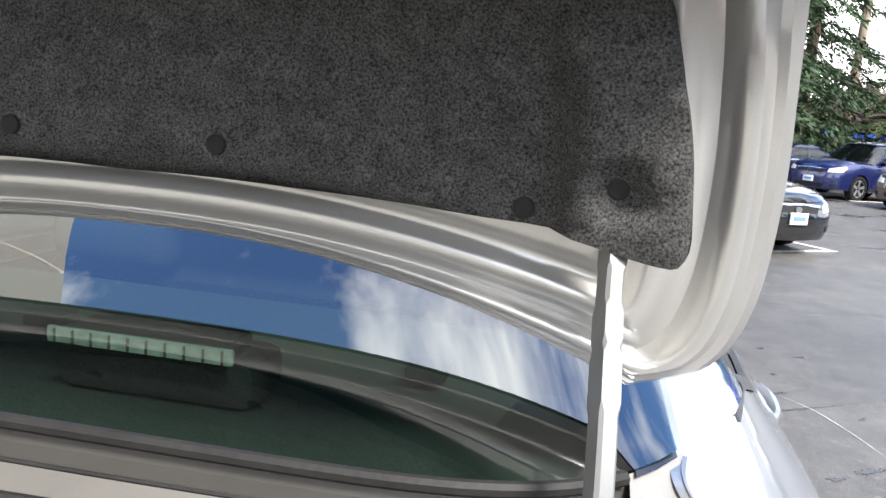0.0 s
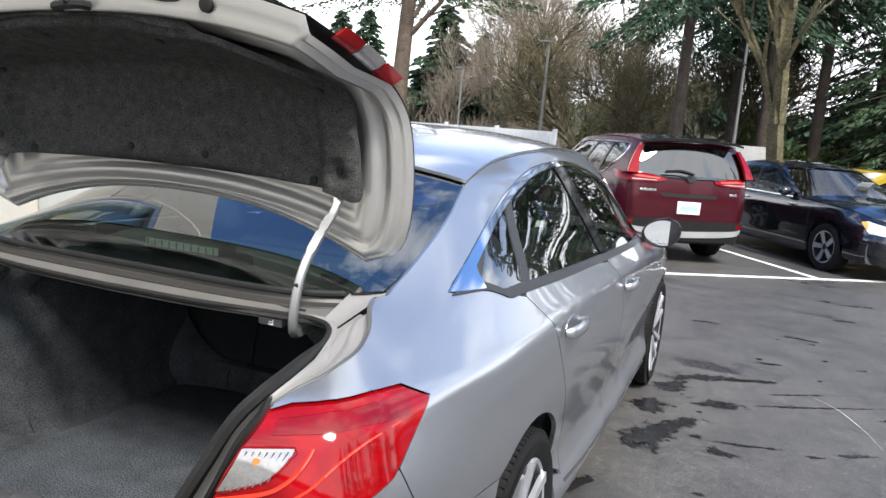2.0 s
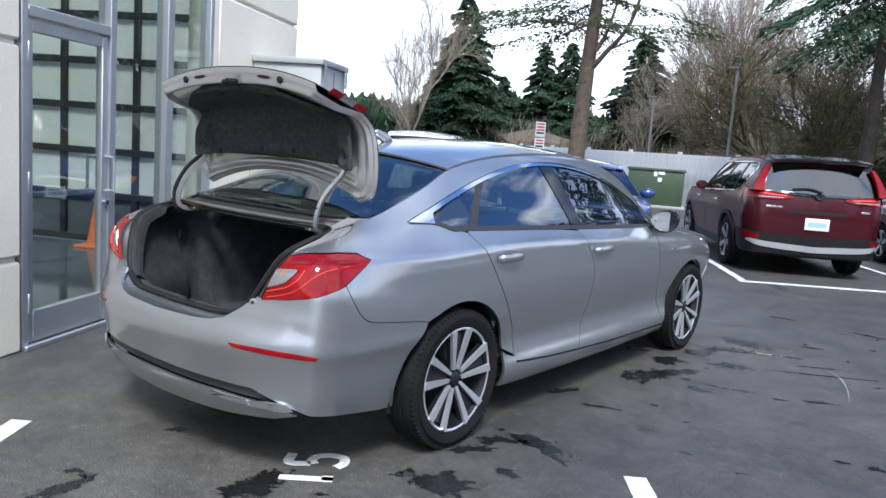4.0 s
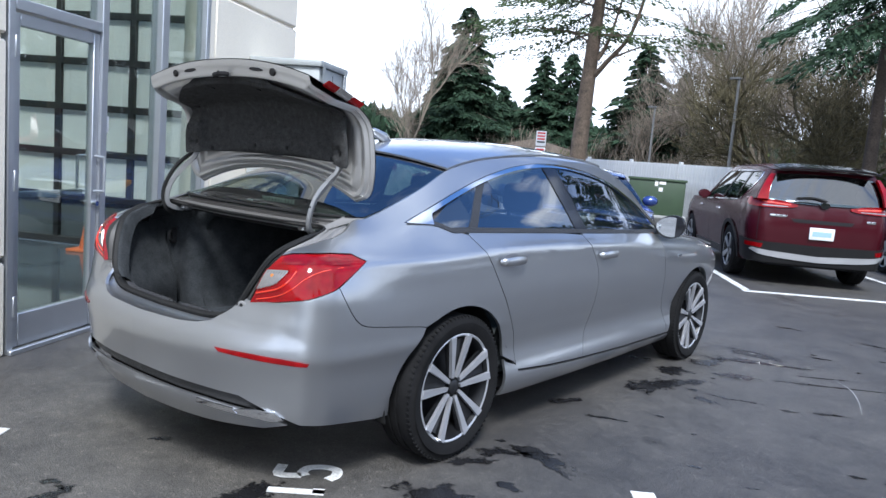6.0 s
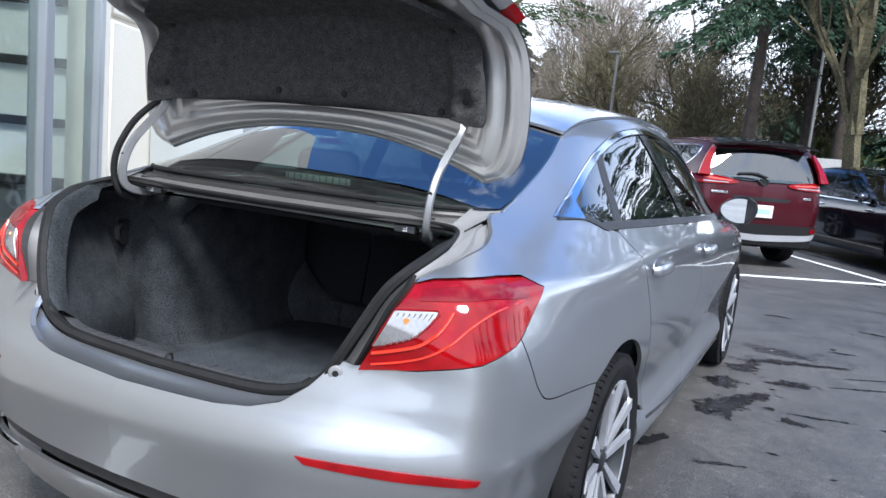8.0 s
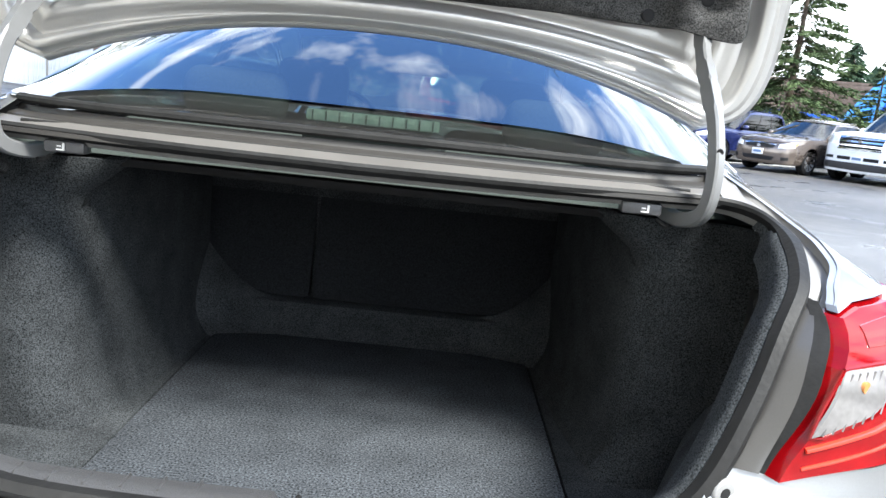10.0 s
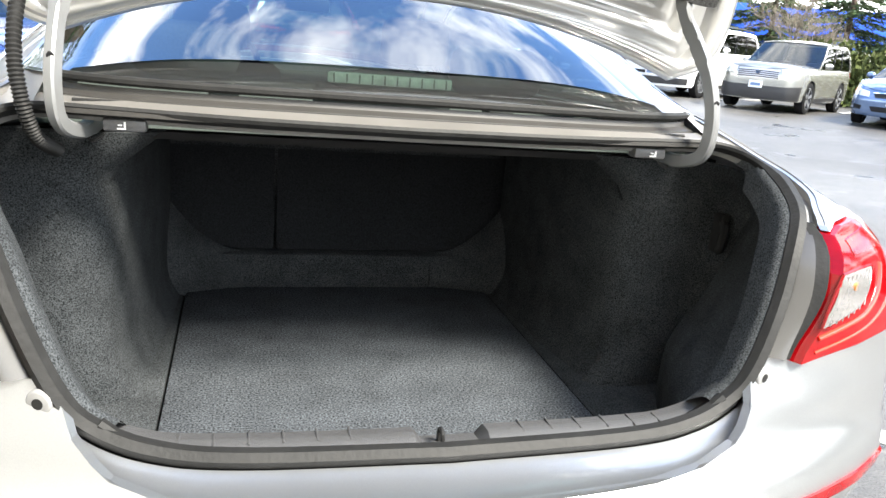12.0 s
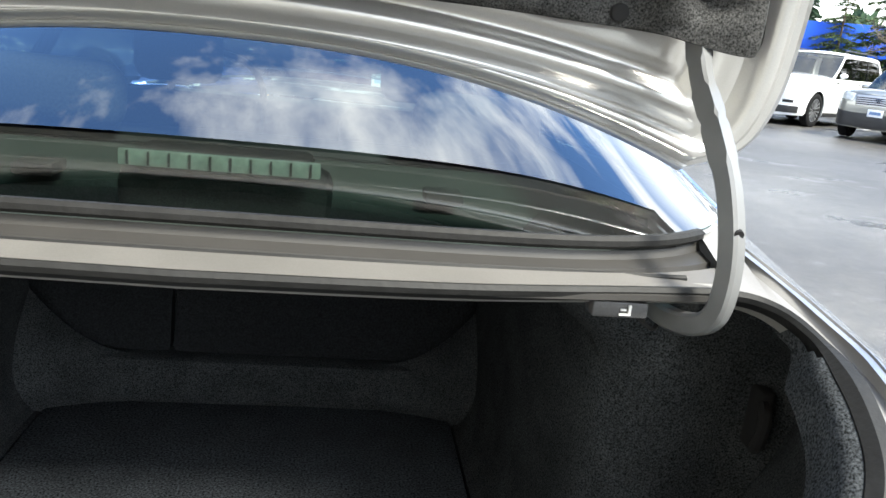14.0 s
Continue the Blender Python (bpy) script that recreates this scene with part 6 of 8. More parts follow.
def parked(name, label, category, at, paint, wb, ro, fo, W, H, belt, hood_z, nose_z, cowl, roof_f, roof_r, rear_base, R, suv=False, trim=None, front="sedan", rear="sedan", spokes=5, wheel_mat=ALLOY, roof_m=None, rack=False, sticker=False):
    hw = W / 2
    owner = thing(name, label, category, "parked cars", at=at)
    r_pts = [(hw, 0.0), (hw * 0.985, -ro * 0.5), (hw * 0.95, -ro * 0.8), (hw * 0.84, -ro * 0.94), (hw * 0.5, -ro * 0.985), (0, -ro)]
    f_pts = [(hw, wb), (hw * 0.985, wb + fo * 0.4), (hw * 0.92, wb + fo * 0.7), (hw * 0.78, wb + fo * 0.88), (hw * 0.45, wb + fo * 0.975), (0, wb + fo)]
    plan = []
    s = 0.0
    acc = [(0.0, hw, 0.0)]
    for a, b_ in zip(r_pts, r_pts[1:]):
        s -= math.hypot(b_[0] - a[0], b_[1] - a[1])
        acc.insert(0, (s, *b_))
    plan = acc + [(wb * 0.5, hw * 1.005, wb * 0.5)]
    s = wb
    plan.append((wb, hw, wb))
    for a, b_ in zip(f_pts, f_pts[1:]):
        s += math.hypot(b_[0] - a[0], b_[1] - a[1])
        plan.append((s, *b_))
    s0, s1 = plan[0][0], plan[-1][0]
    prof = [(0.15, 0.12), (0.22, 0.06), (0.30, 0.025), (0.45, 0.012), (0.62, 0.002), (belt - 0.2, 0.0), (belt - 0.10, 0.012), (belt - 0.03, 0.035), (belt + 0.05, 0.075)]
    tail_z = belt
    glazing = DARKGLASS
    if rear == "crv":
        tail_z = belt + 0.13
        glazing = SUVGLASS
        prof = [(0.15, 0.14), (0.22, 0.09), (0.30, 0.062), (0.45, 0.036), (0.62, 0.013), (0.76, 0.0), (0.88, 0.004), (0.98, 0.016), (1.06, 0.032), (1.12, 0.052), (1.20, 0.095)]
    fprof = [(0.15, 0.10), (0.25, 0.03), (0.40, 0.0), (0.55, 0.0), (nose_z - 0.12, 0.015), (nose_z, 0.06), (nose_z + 0.1, 0.16), (belt + 0.1, 0.30)]
    skin = Shell(plan, [(s0, prof), (wb * 0.6, prof), (wb + 0.1, prof), (wb + fo * 0.9, fprof), (s1, fprof)], [(s0, -90), (s0 + hw * 0.6, -80), (-ro * 0.25, 0), (wb + fo * 0.2, 0), (s1 - hw * 0.6, 80), (s1, 90)])
    knots_s = [s0, -0.95, 0.1, cowl, wb + fo * 0.3, s1 - hw * 0.5, s1]
    knots_z = [tail_z, tail_z, belt + 0.3 * (tail_z - belt), belt - 0.02, hood_z - 0.03, nose_z + 0.02, nose_z]

    def top(q):
        return float(np.interp(q, knots_s, knots_z))
    z0 = 0.24 if suv else 0.20
    lower = [(s0, z0 + 0.06), (-R - 0.16, z0 + 0.05)] + arc(0, R, R * 1.13, R * 1.13, 190, -10, 14)[0:] + [(R + 0.1, z0), (wb - R - 0.1, z0)] + arc(wb, R, R * 1.13, R * 1.13, 190, -10, 14) + [(wb + R * 1.15 + 0.05, z0 + 0.03), (s1, z0)]
    lower = [(a, max(b_, z0)) for a, b_ in lower]
    upper = [(float(q), top(q)) for q in np.linspace(s1, s0, 40)]
    bm = panel_bm(lower + upper, skin, du=0.12, dv=0.07, lip=0.03)
    both_bm = join_bm(bm.copy(), mirrored(bm))
    bm.free()
    body = part("body", both_bm, paint, owner)

    def cap(a, b_, crown, n=16, drop=0.0):
        def fn(u, v):
            q = a + (b_ - a) * v
            e = skin(q, top(q))
            k = 1 - abs(2 * u - 1) ** 2.5
            return Vector((e.x * (2 * u - 1), e.y, e.z + crown * k * min(1, e.x / 0.4) - drop))
        return thicken(grid_bm(fn, 14, n), -0.012)
    part("bonnet", cap(cowl - 0.02, s1, 0.075), paint, owner)
    if not suv:
        part("boot", cap(s0, rear_base + 0.05, 0.03), paint, owner)
    else:
        part("tailgate_ledge", cap(s0, rear_base + 0.25, 0.0, 6), paint, owner)
    # glasshouse
    xb, xr = hw - 0.075, hw * (0.71 if rear == "crv" else 0.80 if suv else 0.70)

    def side_pt(a, b_, out=0.0):
        k = 1 - (2 * a - 1) ** 4
        y0, y1 = rear_base + (cowl - rear_base) * a, roof_r + (roof_f - roof_r) * a
        zt = H - 0.07 - 0.05 * (1 - k)
        zb = top(y0) - 0.01
        bulge = 0.02 * math.sin(math.pi * b_)
        return Vector((xb + (xr - xb) * b_ + bulge + out, y0 + (y1 - y0) * b_, zb + (zt - zb) * b_))

    def end_pt(u, b_, a, bow, out=0.0):
        e = side_pt(a, b_)
        q = 2 * u - 1
        k = 1 - abs(q) ** 2.2
        return Vector((e.x * q, e.y + bow * k + out, e.z + 0.03 * k * b_))
    for sx in (1, -1):
        def ref(v, sx=sx):
            return Vector((sx * v.x, v.y, v.z))
        g = part("side_glass", grid_bm(lambda u, v: ref(side_pt(u, v)), 20, 8), glazing, owner)
        g.visible_shadow = False
        cuts = [(0.0, 0.05), (0.33, 0.36), (0.60, 0.63), (0.955, 1.0)] if suv else [(0.0, 0.10), (0.50, 0.54), (0.94, 1.0)]
        for a0, a1 in cuts:
            part("pillar", thicken(grid_bm(lambda u, v: ref(side_pt(a0 + (a1 - a0) * u, v, 0.004)), 3, 8), 0.006), paint if a0 in (0.0, cuts[-1][0]) else FRITE, owner)
        if rear == "crv":
            def kick(v):
                return 0.085 + 0.20 * max(0.0, 1 - v / 0.62) ** 1.3
            part("rear_pillar", thicken(grid_bm(lambda u, v: ref(side_pt(kick(v) * u, v, 0.006)), 6, 10), 0.006), paint, owner)
            line = [side_pt(0.93, 0.05, 0.012), side_pt(0.62, 0.05, 0.012), side_pt(0.34, 0.05, 0.012)] + [side_pt(kick(v), v, 0.012) for v in (0.05, 0.20, 0.38, 0.55, 0.68, 0.80, 0.86)] + [side_pt(a_, 0.885, 0.010) for a_ in (0.16, 0.40, 0.70)]
            part("chrome_strip", tube_bm([tuple(ref(p)) for p in line], 0.011, 6, smooth=3), CHROME, owner, "chrome window strip that kicks up at the rear")
        part("roof_rail", thicken(grid_bm(lambda u, v: ref(side_pt(u, 0.88 + 0.13 * v, 0.005)), 20, 2), 0.006), paint, owner)
        part("window_trim", thicken(grid_bm(lambda u, v: ref(side_pt(u, 0.0 + 0.05 * v, 0.005)), 20, 1), 0.004), CHROME if trim else FRITE, owner)
        # mirror
        mc = side_pt(0.90, 0.10)
        sp = bmesh.new()
        bmesh.ops.create_uvsphere(sp, u_segments=14, v_segments=8, radius=1)
        for v in sp.verts:
            v.co = Vector((sx * (mc.x + 0.12 + 0.10 * v.co.x), mc.y + 0.07 * max(v.co.y, -0.3), mc.z + 0.04 + 0.07 * v.co.z))
        part("door_mirror", sp, paint if not suv else FRITE if front == "none" else paint, owner)
        for q in (wb * 0.18, wb * 0.62):
            c = skin(q + 0.25, belt - 0.11)
            part("door_handle", moved(box_bm(-0.012, 0.012, -0.09, 0.09, -0.014, 0.014, 0.006), Matrix.Translation((sx * (c.x + 0.01), c.y, c.z))), CHROME if trim else paint, owner)
        for q, nm in ((wb * 0.12, "shut_line"), (wb * 0.50, "shut_line"), (wb * 0.86, "shut_line")):
            bmq = panel_bm([(q - 0.004, 0.36), (q + 0.004, 0.36), (q + 0.004, belt - 0.02), (q - 0.004, belt - 0.02)], skin, du=1, dv=0.1, lip=0.0, proud=0.001)
            part(nm, bmq if sx > 0 else mirrored(bmq), DARK, owner)
        bmq = panel_bm([(R * 1.2, 0.26), (wb - R * 1.2, 0.26), (wb - R * 1.2, 0.36), (R * 1.2, 0.36)], skin, du=0.2, dv=0.05, lip=0.01, proud=0.006)
        part("sill_trim", bmq if sx > 0 else mirrored(bmq), PLASTIC if suv else paint, owner)
        for cy in (0, wb):
            lin = thicken(grid_bm(lambda u, v: Vector((sx * (hw * 0.62 + (hw * 0.36 - 0.03) * v), cy + R * 1.14 * math.cos(math.pi * (1.05 - 1.1 * u)), R + R * 1.14 * math.sin(math.pi * (1.05 - 1.1 * u)))), 14, 1), 0.004)
            part("arch_liner", lin, DARK, owner)
    wsc = part("windscreen", grid_bm(lambda u, v: end_pt(u, v, 1.0, 0.16), 16, 8), LIGHTGLASS, owner)
    wsc.visible_shadow = False
    rwn = part("rear_window", grid_bm(lambda u, v: end_pt(u, v, 0.0, -0.10), 16, 8), glazing, owner)
    rwn.visible_shadow = False
    part("rear_window_frame", join_bm(thicken(grid_bm(lambda u, v: end_pt(u, 0.90 + 0.10 * v, 0.0, -0.10, -0.006), 16, 2), 0.005), thicken(grid_bm(lambda u, v: end_pt(0.05 * u, v, 0.0, -0.10, -0.005), 2, 8), 0.005), thicken(grid_bm(lambda u, v: end_pt(0.95 + 0.05 * u, v, 0.0, -0.10, -0.005), 2, 8), 0.005)), paint, owner)

    def roof_fn(u, v):
        e = side_pt(v, 1.0)
        q = 2 * u - 1
        k = 1 - abs(q) ** 2.2
        bow = -0.10 * (1 - v) + 0.16 * v
        return Vector((e.x * q, e.y + bow * k * abs(2 * v - 1), e.z + 0.012 + (0.03 + 0.03 * 4 * v * (1 - v)) * k))
    part("roof", thicken(grid_bm(roof_fn, 14, 14), -0.012), roof_m or paint, owner)
    if suv and rear == "crv":
        # black instead of body paint: the spoiler's underside shade is in the colour
        part("roof_spoiler", thicken(grid_bm(lambda u, v: Vector(((2 * u - 1) * xr * 0.96, side_pt(0, 1).y + 0.05 - 0.28 * v - 0.04 * (1 - (2 * u - 1) ** 2), H - 0.025 - 0.045 * v - 0.03 * (2 * u - 1) ** 4)), 12, 5), 0.025), FRITE, owner, "roof spoiler toned black for its shaded underside")
    # cabin blocks
    for sx in (1, -1):
        part("seat", moved(box_bm(-0.24, 0.24, -0.07, 0.07, 0.0, H * 0.44, 0.05, 2), pose(sx * hw * 0.42, (cowl + rear_base) * 0.52, 0.42)), CABIN, owner)
    part("cabin_floor", box_bm(-hw * 0.8, hw * 0.8, -ro * 0.5, wb - 0.1, 0.30, 0.34), DARK, owner)
    part("cabin_dash", box_bm(-hw * 0.8, hw * 0.8, cowl - 0.40, cowl - 0.05, 0.45, belt - 0.05, 0.05), CABINDARK, owner)
    part("underbody", box_bm(-hw * 0.7, hw * 0.7, -ro * 0.85, wb + fo * 0.8, z0 + 0.02, z0 + 0.10), DARK, owner)
    if sticker:
        part("sticker", moved(box_bm(-0.10, 0.10, -0.002, 0.002, -0.10, 0.10), Matrix.Translation(end_pt(0.30, 0.55, 1.0, 0.16, 0.01)) @ pose(0, 0, 0, -52)), WHITEMARK, owner, "white paper sticker")
    wheel_set(owner, [(hw - 0.11, 0, R), (hw - 0.11, wb, R), (-hw + 0.11, 0, R), (-hw + 0.11, wb, R)], R, 0.21, R * 0.66, spokes, wheel_mat, DARKALLOY, spokes > 6)

    def face(name_, poly, m, pr, lb="", mirror=True, parent=owner, lip=0.012):
        bmf = panel_bm(poly, skin, du=0.06, dv=0.04, lip=lip, proud=pr)
        if mirror:
            part(name_, mirrored(bmf), m, parent, lb)
        part(name_, bmf, m, parent, lb)
    n = nose_z
    if front == "sedan":
        face("headlamp", [(s1 - 0.52, n - 0.02), (s1 - 0.95, n + 0.06), (s1 - 1.02, n + 0.03), (s1 - 0.90, n - 0.09), (s1 - 0.50, n - 0.12)], HEADLAMP, 0.006, "clear headlamp")
        face("indicator", [(s1 - 0.92, n + 0.045), (s1 - 1.02, n + 0.05), (s1 - 1.03, n + 0.03), (s1 - 0.93, n - 0.05)], AMBER, 0.009, "amber indicator")
        face("grille", [(s1 - 0.44, n - 0.03), (s1, n - 0.01), (s1, n - 0.13), (s1 - 0.38, n - 0.13)], DARK, 0.004, "dark grille")
        face("grille_bar", [(s1 - 0.44, n - 0.025), (s1, n - 0.005), (s1, n - 0.03), (s1 - 0.44, n - 0.05)], CHROME, 0.010, "chrome grille bar")
        face("lower_intake", [(s1 - 0.45, 0.40), (s1, 0.40), (s1, 0.30), (s1 - 0.40, 0.30)], DARK, 0.004, "dark lower intake")
        face("fog_recess", [(s1 - 0.80, 0.42), (s1 - 0.60, 0.40), (s1 - 0.62, 0.32), (s1 - 0.80, 0.34)], DARK, 0.004)
    elif front == "suv_big":
        face("headlamp", [(s1 - 0.58, n - 0.02), (s1 - 1.0, n), (s1 - 1.02, n - 0.16), (s1 - 0.60, n - 0.19)], HEADLAMP, 0.006, "clear rectangular headlamp")
        face("grille", [(s1 - 0.54, n - 0.0), (s1, n), (s1, n - 0.30), (s1 - 0.50, n - 0.30)], DARK, 0.004, "dark grille")
        for k in range(4):
            face("grille_bar", [(s1 - 0.53, n - 0.005 - 0.09 * k), (s1, n - 0.005 - 0.09 * k), (s1, n - 0.045 - 0.09 * k), (s1 - 0.52, n - 0.045 - 0.09 * k)], CHROME, 0.012, "chrome grille bar")
        face("fog_lamp", [(s1 - 0.85, 0.62), (s1 - 0.6, 0.62), (s1 - 0.6, 0.55), (s1 - 0.85, 0.55)], DARK, 0.005)
        face("lower_bumper", [(s1 - 1.0, 0.48), (s1, 0.48), (s1, 0.30), (s1 - 1.0, 0.32)], PLASTIC, 0.006, "black lower bumper")
        face("lower_intake", [(s1 - 0.5, 0.62), (s1, 0.62), (s1, 0.54), (s1 - 0.5, 0.54)], DARK, 0.005)
    elif front == "suv":
        face("headlamp", [(s1 - 0.50, n - 0.0), (s1 - 0.95, n + 0.07), (s1 - 1.0, n + 0.02), (s1 - 0.88, n - 0.12), (s1 - 0.52, n - 0.14)], HEADLAMP, 0.006, "clear headlamp")
        face("grille", [(s1 - 0.46, n - 0.02), (s1, n), (s1, n - 0.22), (s1 - 0.42, n - 0.22)], SILVERTRIM, 0.004, "silver barred grille")
        for k in range(4):
            face("grille_bar", [(s1 - 0.45, n - 0.06 - 0.042 * k), (s1, n - 0.05 - 0.042 * k), (s1, n - 0.07 - 0.042 * k), (s1 - 0.45, n - 0.08 - 0.042 * k)], DARK, 0.008)
        face("lower_bumper", [(s1 - 1.05, 0.60), (s1 - 0.5, 0.56), (s1, 0.56), (s1, 0.26), (s1 - 1.0, 0.28)], PLASTIC, 0.006, "black lower bumper")
    if front in ("sedan", "suv", "suv_big"):
        zz = 0.50 if front == "sedan" else 0.58
        c = skin(s1, zz)
        pl = part("number_plate", moved(box_bm(-0.15, 0.15, -0.01, 0.012, -0.075, 0.075, 0.004), Matrix.Translation((0, c.y + 0.012, zz))), PLATE, owner, "white number plate with plain bars")
        part("bar", moved(box_bm(-0.11, 0.11, 0.0125, 0.0145, -0.03, 0.03), Matrix.Translation((0, c.y + 0.012, zz))), PLATEBAR, pl)
        c2 = skin(s1, n - 0.09)
        part("emblem", moved(tube_bm([(0, 0, 0), (0, 0.02, 0)], 0.055, 16, 0.8, smooth=1), Matrix.Translation((0, c2.y + 0.012, n - 0.09))), CHROME, owner, "plain chrome emblem")
    if rear == "crv":
        lamp_poly = smooth_line([(s0 + 0.33, 1.085), (s0 + 0.50, 1.120), (s0 + 0.80, 1.145), (s0 + 0.98, 1.148), (s0 + 1.20, 1.140)], 3) + smooth_line([(s0 + 1.10, 1.075), (s0 + 0.95, 1.035), (s0 + 0.70, 1.030), (s0 + 0.45, 1.040), (s0 + 0.34, 1.060)], 3)
        face("tail_lamp", lamp_poly, REDLENS, 0.022, "red wedge-shaped tail lamp", lip=0.03)
        face("lamp_stripe", [(s0 + 0.42, 1.088), (s0 + 0.78, 1.112), (s0 + 0.78, 1.094), (s0 + 0.42, 1.072)], GUIDE, 0.0245, "bright red light strip", lip=0.003)
        face("lamp_stripe", [(s0 + 0.45, 1.060), (s0 + 0.78, 1.062), (s0 + 0.78, 1.048), (s0 + 0.46, 1.050)], CLEAR, 0.0245, "clear reversing strip", lip=0.003)
        for sx in (1, -1):
            part("upper_tail_lamp", thicken(grid_bm(lambda u, v: (lambda p: Vector((sx * p.x, p.y, p.z)))(end_pt(0.998 - (0.075 - 0.035 * v) * u, 0.90 * v, 0.0, -0.10, -0.022 - 0.012 * u)), 4, 12), 0.03), REDLENS, owner, "narrow red upright tail lamp on the pillar")
        face("chrome_strip", [(s0, 1.142), (s0 + 0.80, 1.146), (s0 + 0.80, 1.122), (s0 + 0.47, 1.108), (s0, 1.098)], CHROME, 0.020, "chrome tailgate strip")
        face("shut_line", [(s0 + 0.795, 0.60), (s0 + 0.805, 0.60), (s0 + 0.805, 1.03), (s0 + 0.795, 1.03)], DARK, 0.002, lip=0.0)
        face("lower_bumper", [(s0, 0.565), (s0 + 0.80, 0.575), (s0 + 1.10, 0.60), (s0 + 1.22, 0.60), (s0 + 1.22, 0.34), (s0 + 1.0, 0.295), (s0, 0.295)], CLADDING, 0.014, "black plastic lower bumper")
        face("skid_trim", smooth_line([(s0, 0.425), (s0 + 0.60, 0.455), (s0 + 0.84, 0.480), (s0 + 0.90, 0.455)], 2) + smooth_line([(s0 + 0.76, 0.405), (s0 + 0.50, 0.370), (s0, 0.345)], 2), SILVERTRIM, 0.026, "silver lower bumper trim", lip=0.02)
        face("reflector", [(s0 + 0.70, 0.545), (s0 + 1.0, 0.555), (s0 + 1.0, 0.500), (s0 + 0.72, 0.490)], REDLENS, 0.020, "red reflector")
        face("handle_recess", [(s0, 0.905), (s0 + 0.40, 0.905), (s0 + 0.36, 0.860), (s0, 0.855)], DARK, 0.003, "dark recess of the tailgate handle")
        for sx in (1, -1):
            cl = grid_bm(lambda u, v: (lambda q, r: skin(r * math.cos(q), max(R + r * math.sin(q), z0), -0.012))(math.radians(-8 + 196 * u), R * (1.10 + 0.14 * v)), 18, 2)
            part("arch_trim", thicken(cl if sx > 0 else mirrored(cl), 0.01), CLADDING, owner, "black plastic wheel arch trim")
        c = skin(s0, 0.73)
        pl = part("number_plate", moved(box_bm(-0.155, 0.155, -0.012, 0.01, -0.078, 0.078, 0.004), Matrix.Translation((0, c.y - 0.010, 0.73))), PLATE, owner, "white dealer plate with plain bars")
        part("bar", moved(box_bm(-0.12, 0.12, -0.0145, -0.0125, -0.035, 0.03), Matrix.Translation((0, c.y - 0.010, 0.73))), mat("pale_blue_plate_print", (0.30, 0.45, 0.60), 0.5), pl)
        c2 = skin(s0, 1.10)
        part("emblem", moved(tube_bm([(0, 0, 0), (0, -0.03, 0)], 0.058, 16, 0.8, smooth=1), Matrix.Translation((0, c2.y - 0.015, 1.105))), CHROME, owner, "plain chrome emblem")
        for sx, w_ in ((-0.56, 0.11), (0.60, 0.055)):
            c3 = skin(s0 + abs(sx), 0.93)
            part("badge", moved(box_bm(-w_, w_, -0.006, 0.004, -0.014, 0.014, 0.003), Matrix.Translation((sx, c3.y - 0.006, 0.93))), CHROME, owner, "plain chrome badge bar")
        part("rear_wiper", tube_bm([tuple(end_pt(0.5, 0.05, 0.0, -0.10, -0.02)), tuple(end_pt(0.40, 0.14, 0.0, -0.10, -0.025)), tuple(end_pt(0.28, 0.10, 0.0, -0.10, -0.02))], 0.014, 6), SEAL, owner)
    else:
        face("tail_lamp", [(s0 + 0.45, belt - 0.04), (s0 + 1.0, belt - 0.02), (s0 + 0.98, belt - 0.16), (s0 + 0.45, belt - 0.17)], REDLENS, 0.006, "red tail lamp")
    if rack:
        for sx in (1, -1):
            part("roof_bar", tube_bm([(sx * xr * 0.92, roof_r + 0.1, H - 0.03), (sx * xr * 0.92, roof_r + 0.25, H + 0.03), (sx * xr * 0.92, roof_f - 0.35, H + 0.03), (sx * xr * 0.92, roof_f - 0.2, H - 0.03)], 0.016, 8), PLASTIC, owner)
    return owner


def facing(x, y, hx, hy, along=0.0):
    """Pose with the rear axle `along` metres behind (x, y), nose towards (hx, hy)."""
    h = Vector((hx, hy, 0)).normalized()
    p = Vector((x, y, 0)) - h * along
    return pose(p.x, p.y, lot_z(p.x, p.y), 0, 0, math.degrees(math.atan2(-h.x, h.y)))


SUVK = dict(wb=2.66, ro=0.97, fo=0.92, W=1.85, H=1.66, belt=1.02, hood_z=1.03, nose_z=0.90, cowl=2.05, roof_f=1.30, roof_r=-0.73, rear_base=-0.86, R=0.355, suv=True)
parked("maroon_suv", "maroon compact sport utility vehicle, parked nose in", "car", facing(0.02, 9.0, -0.53, 0.848), mat("maroon_paint", (0.048, 0.0045, 0.009), 0.24, 0.2, grain=0.04, gscale=800, stain=0.05, sscale=2, coat=0.15, spec=0.3), **{**SUVK, "H": 1.63, "roof_r": -0.76, "rear_base": -0.90}, trim=True, rear="crv", spokes=5)
SED = dict(wb=2.74, ro=1.05, fo=0.97, W=1.81, H=1.44, belt=0.94, hood_z=0.90, nose_z=0.70, cowl=2.12, roof_f=1.32, roof_r=0.10, rear_base=-0.52, R=0.325)
parked("black_sedan", "black four-door sedan with clear headlamps, parked nose out", "car", facing(2.98, 9.95, 0.533, -0.846, 2.74), car_paint("black_paint", (0.004, 0.0045, 0.008), 0.1, 0.12), **SED, trim=True, spokes=5, sticker=True)
HB = (-0.82, -0.57)
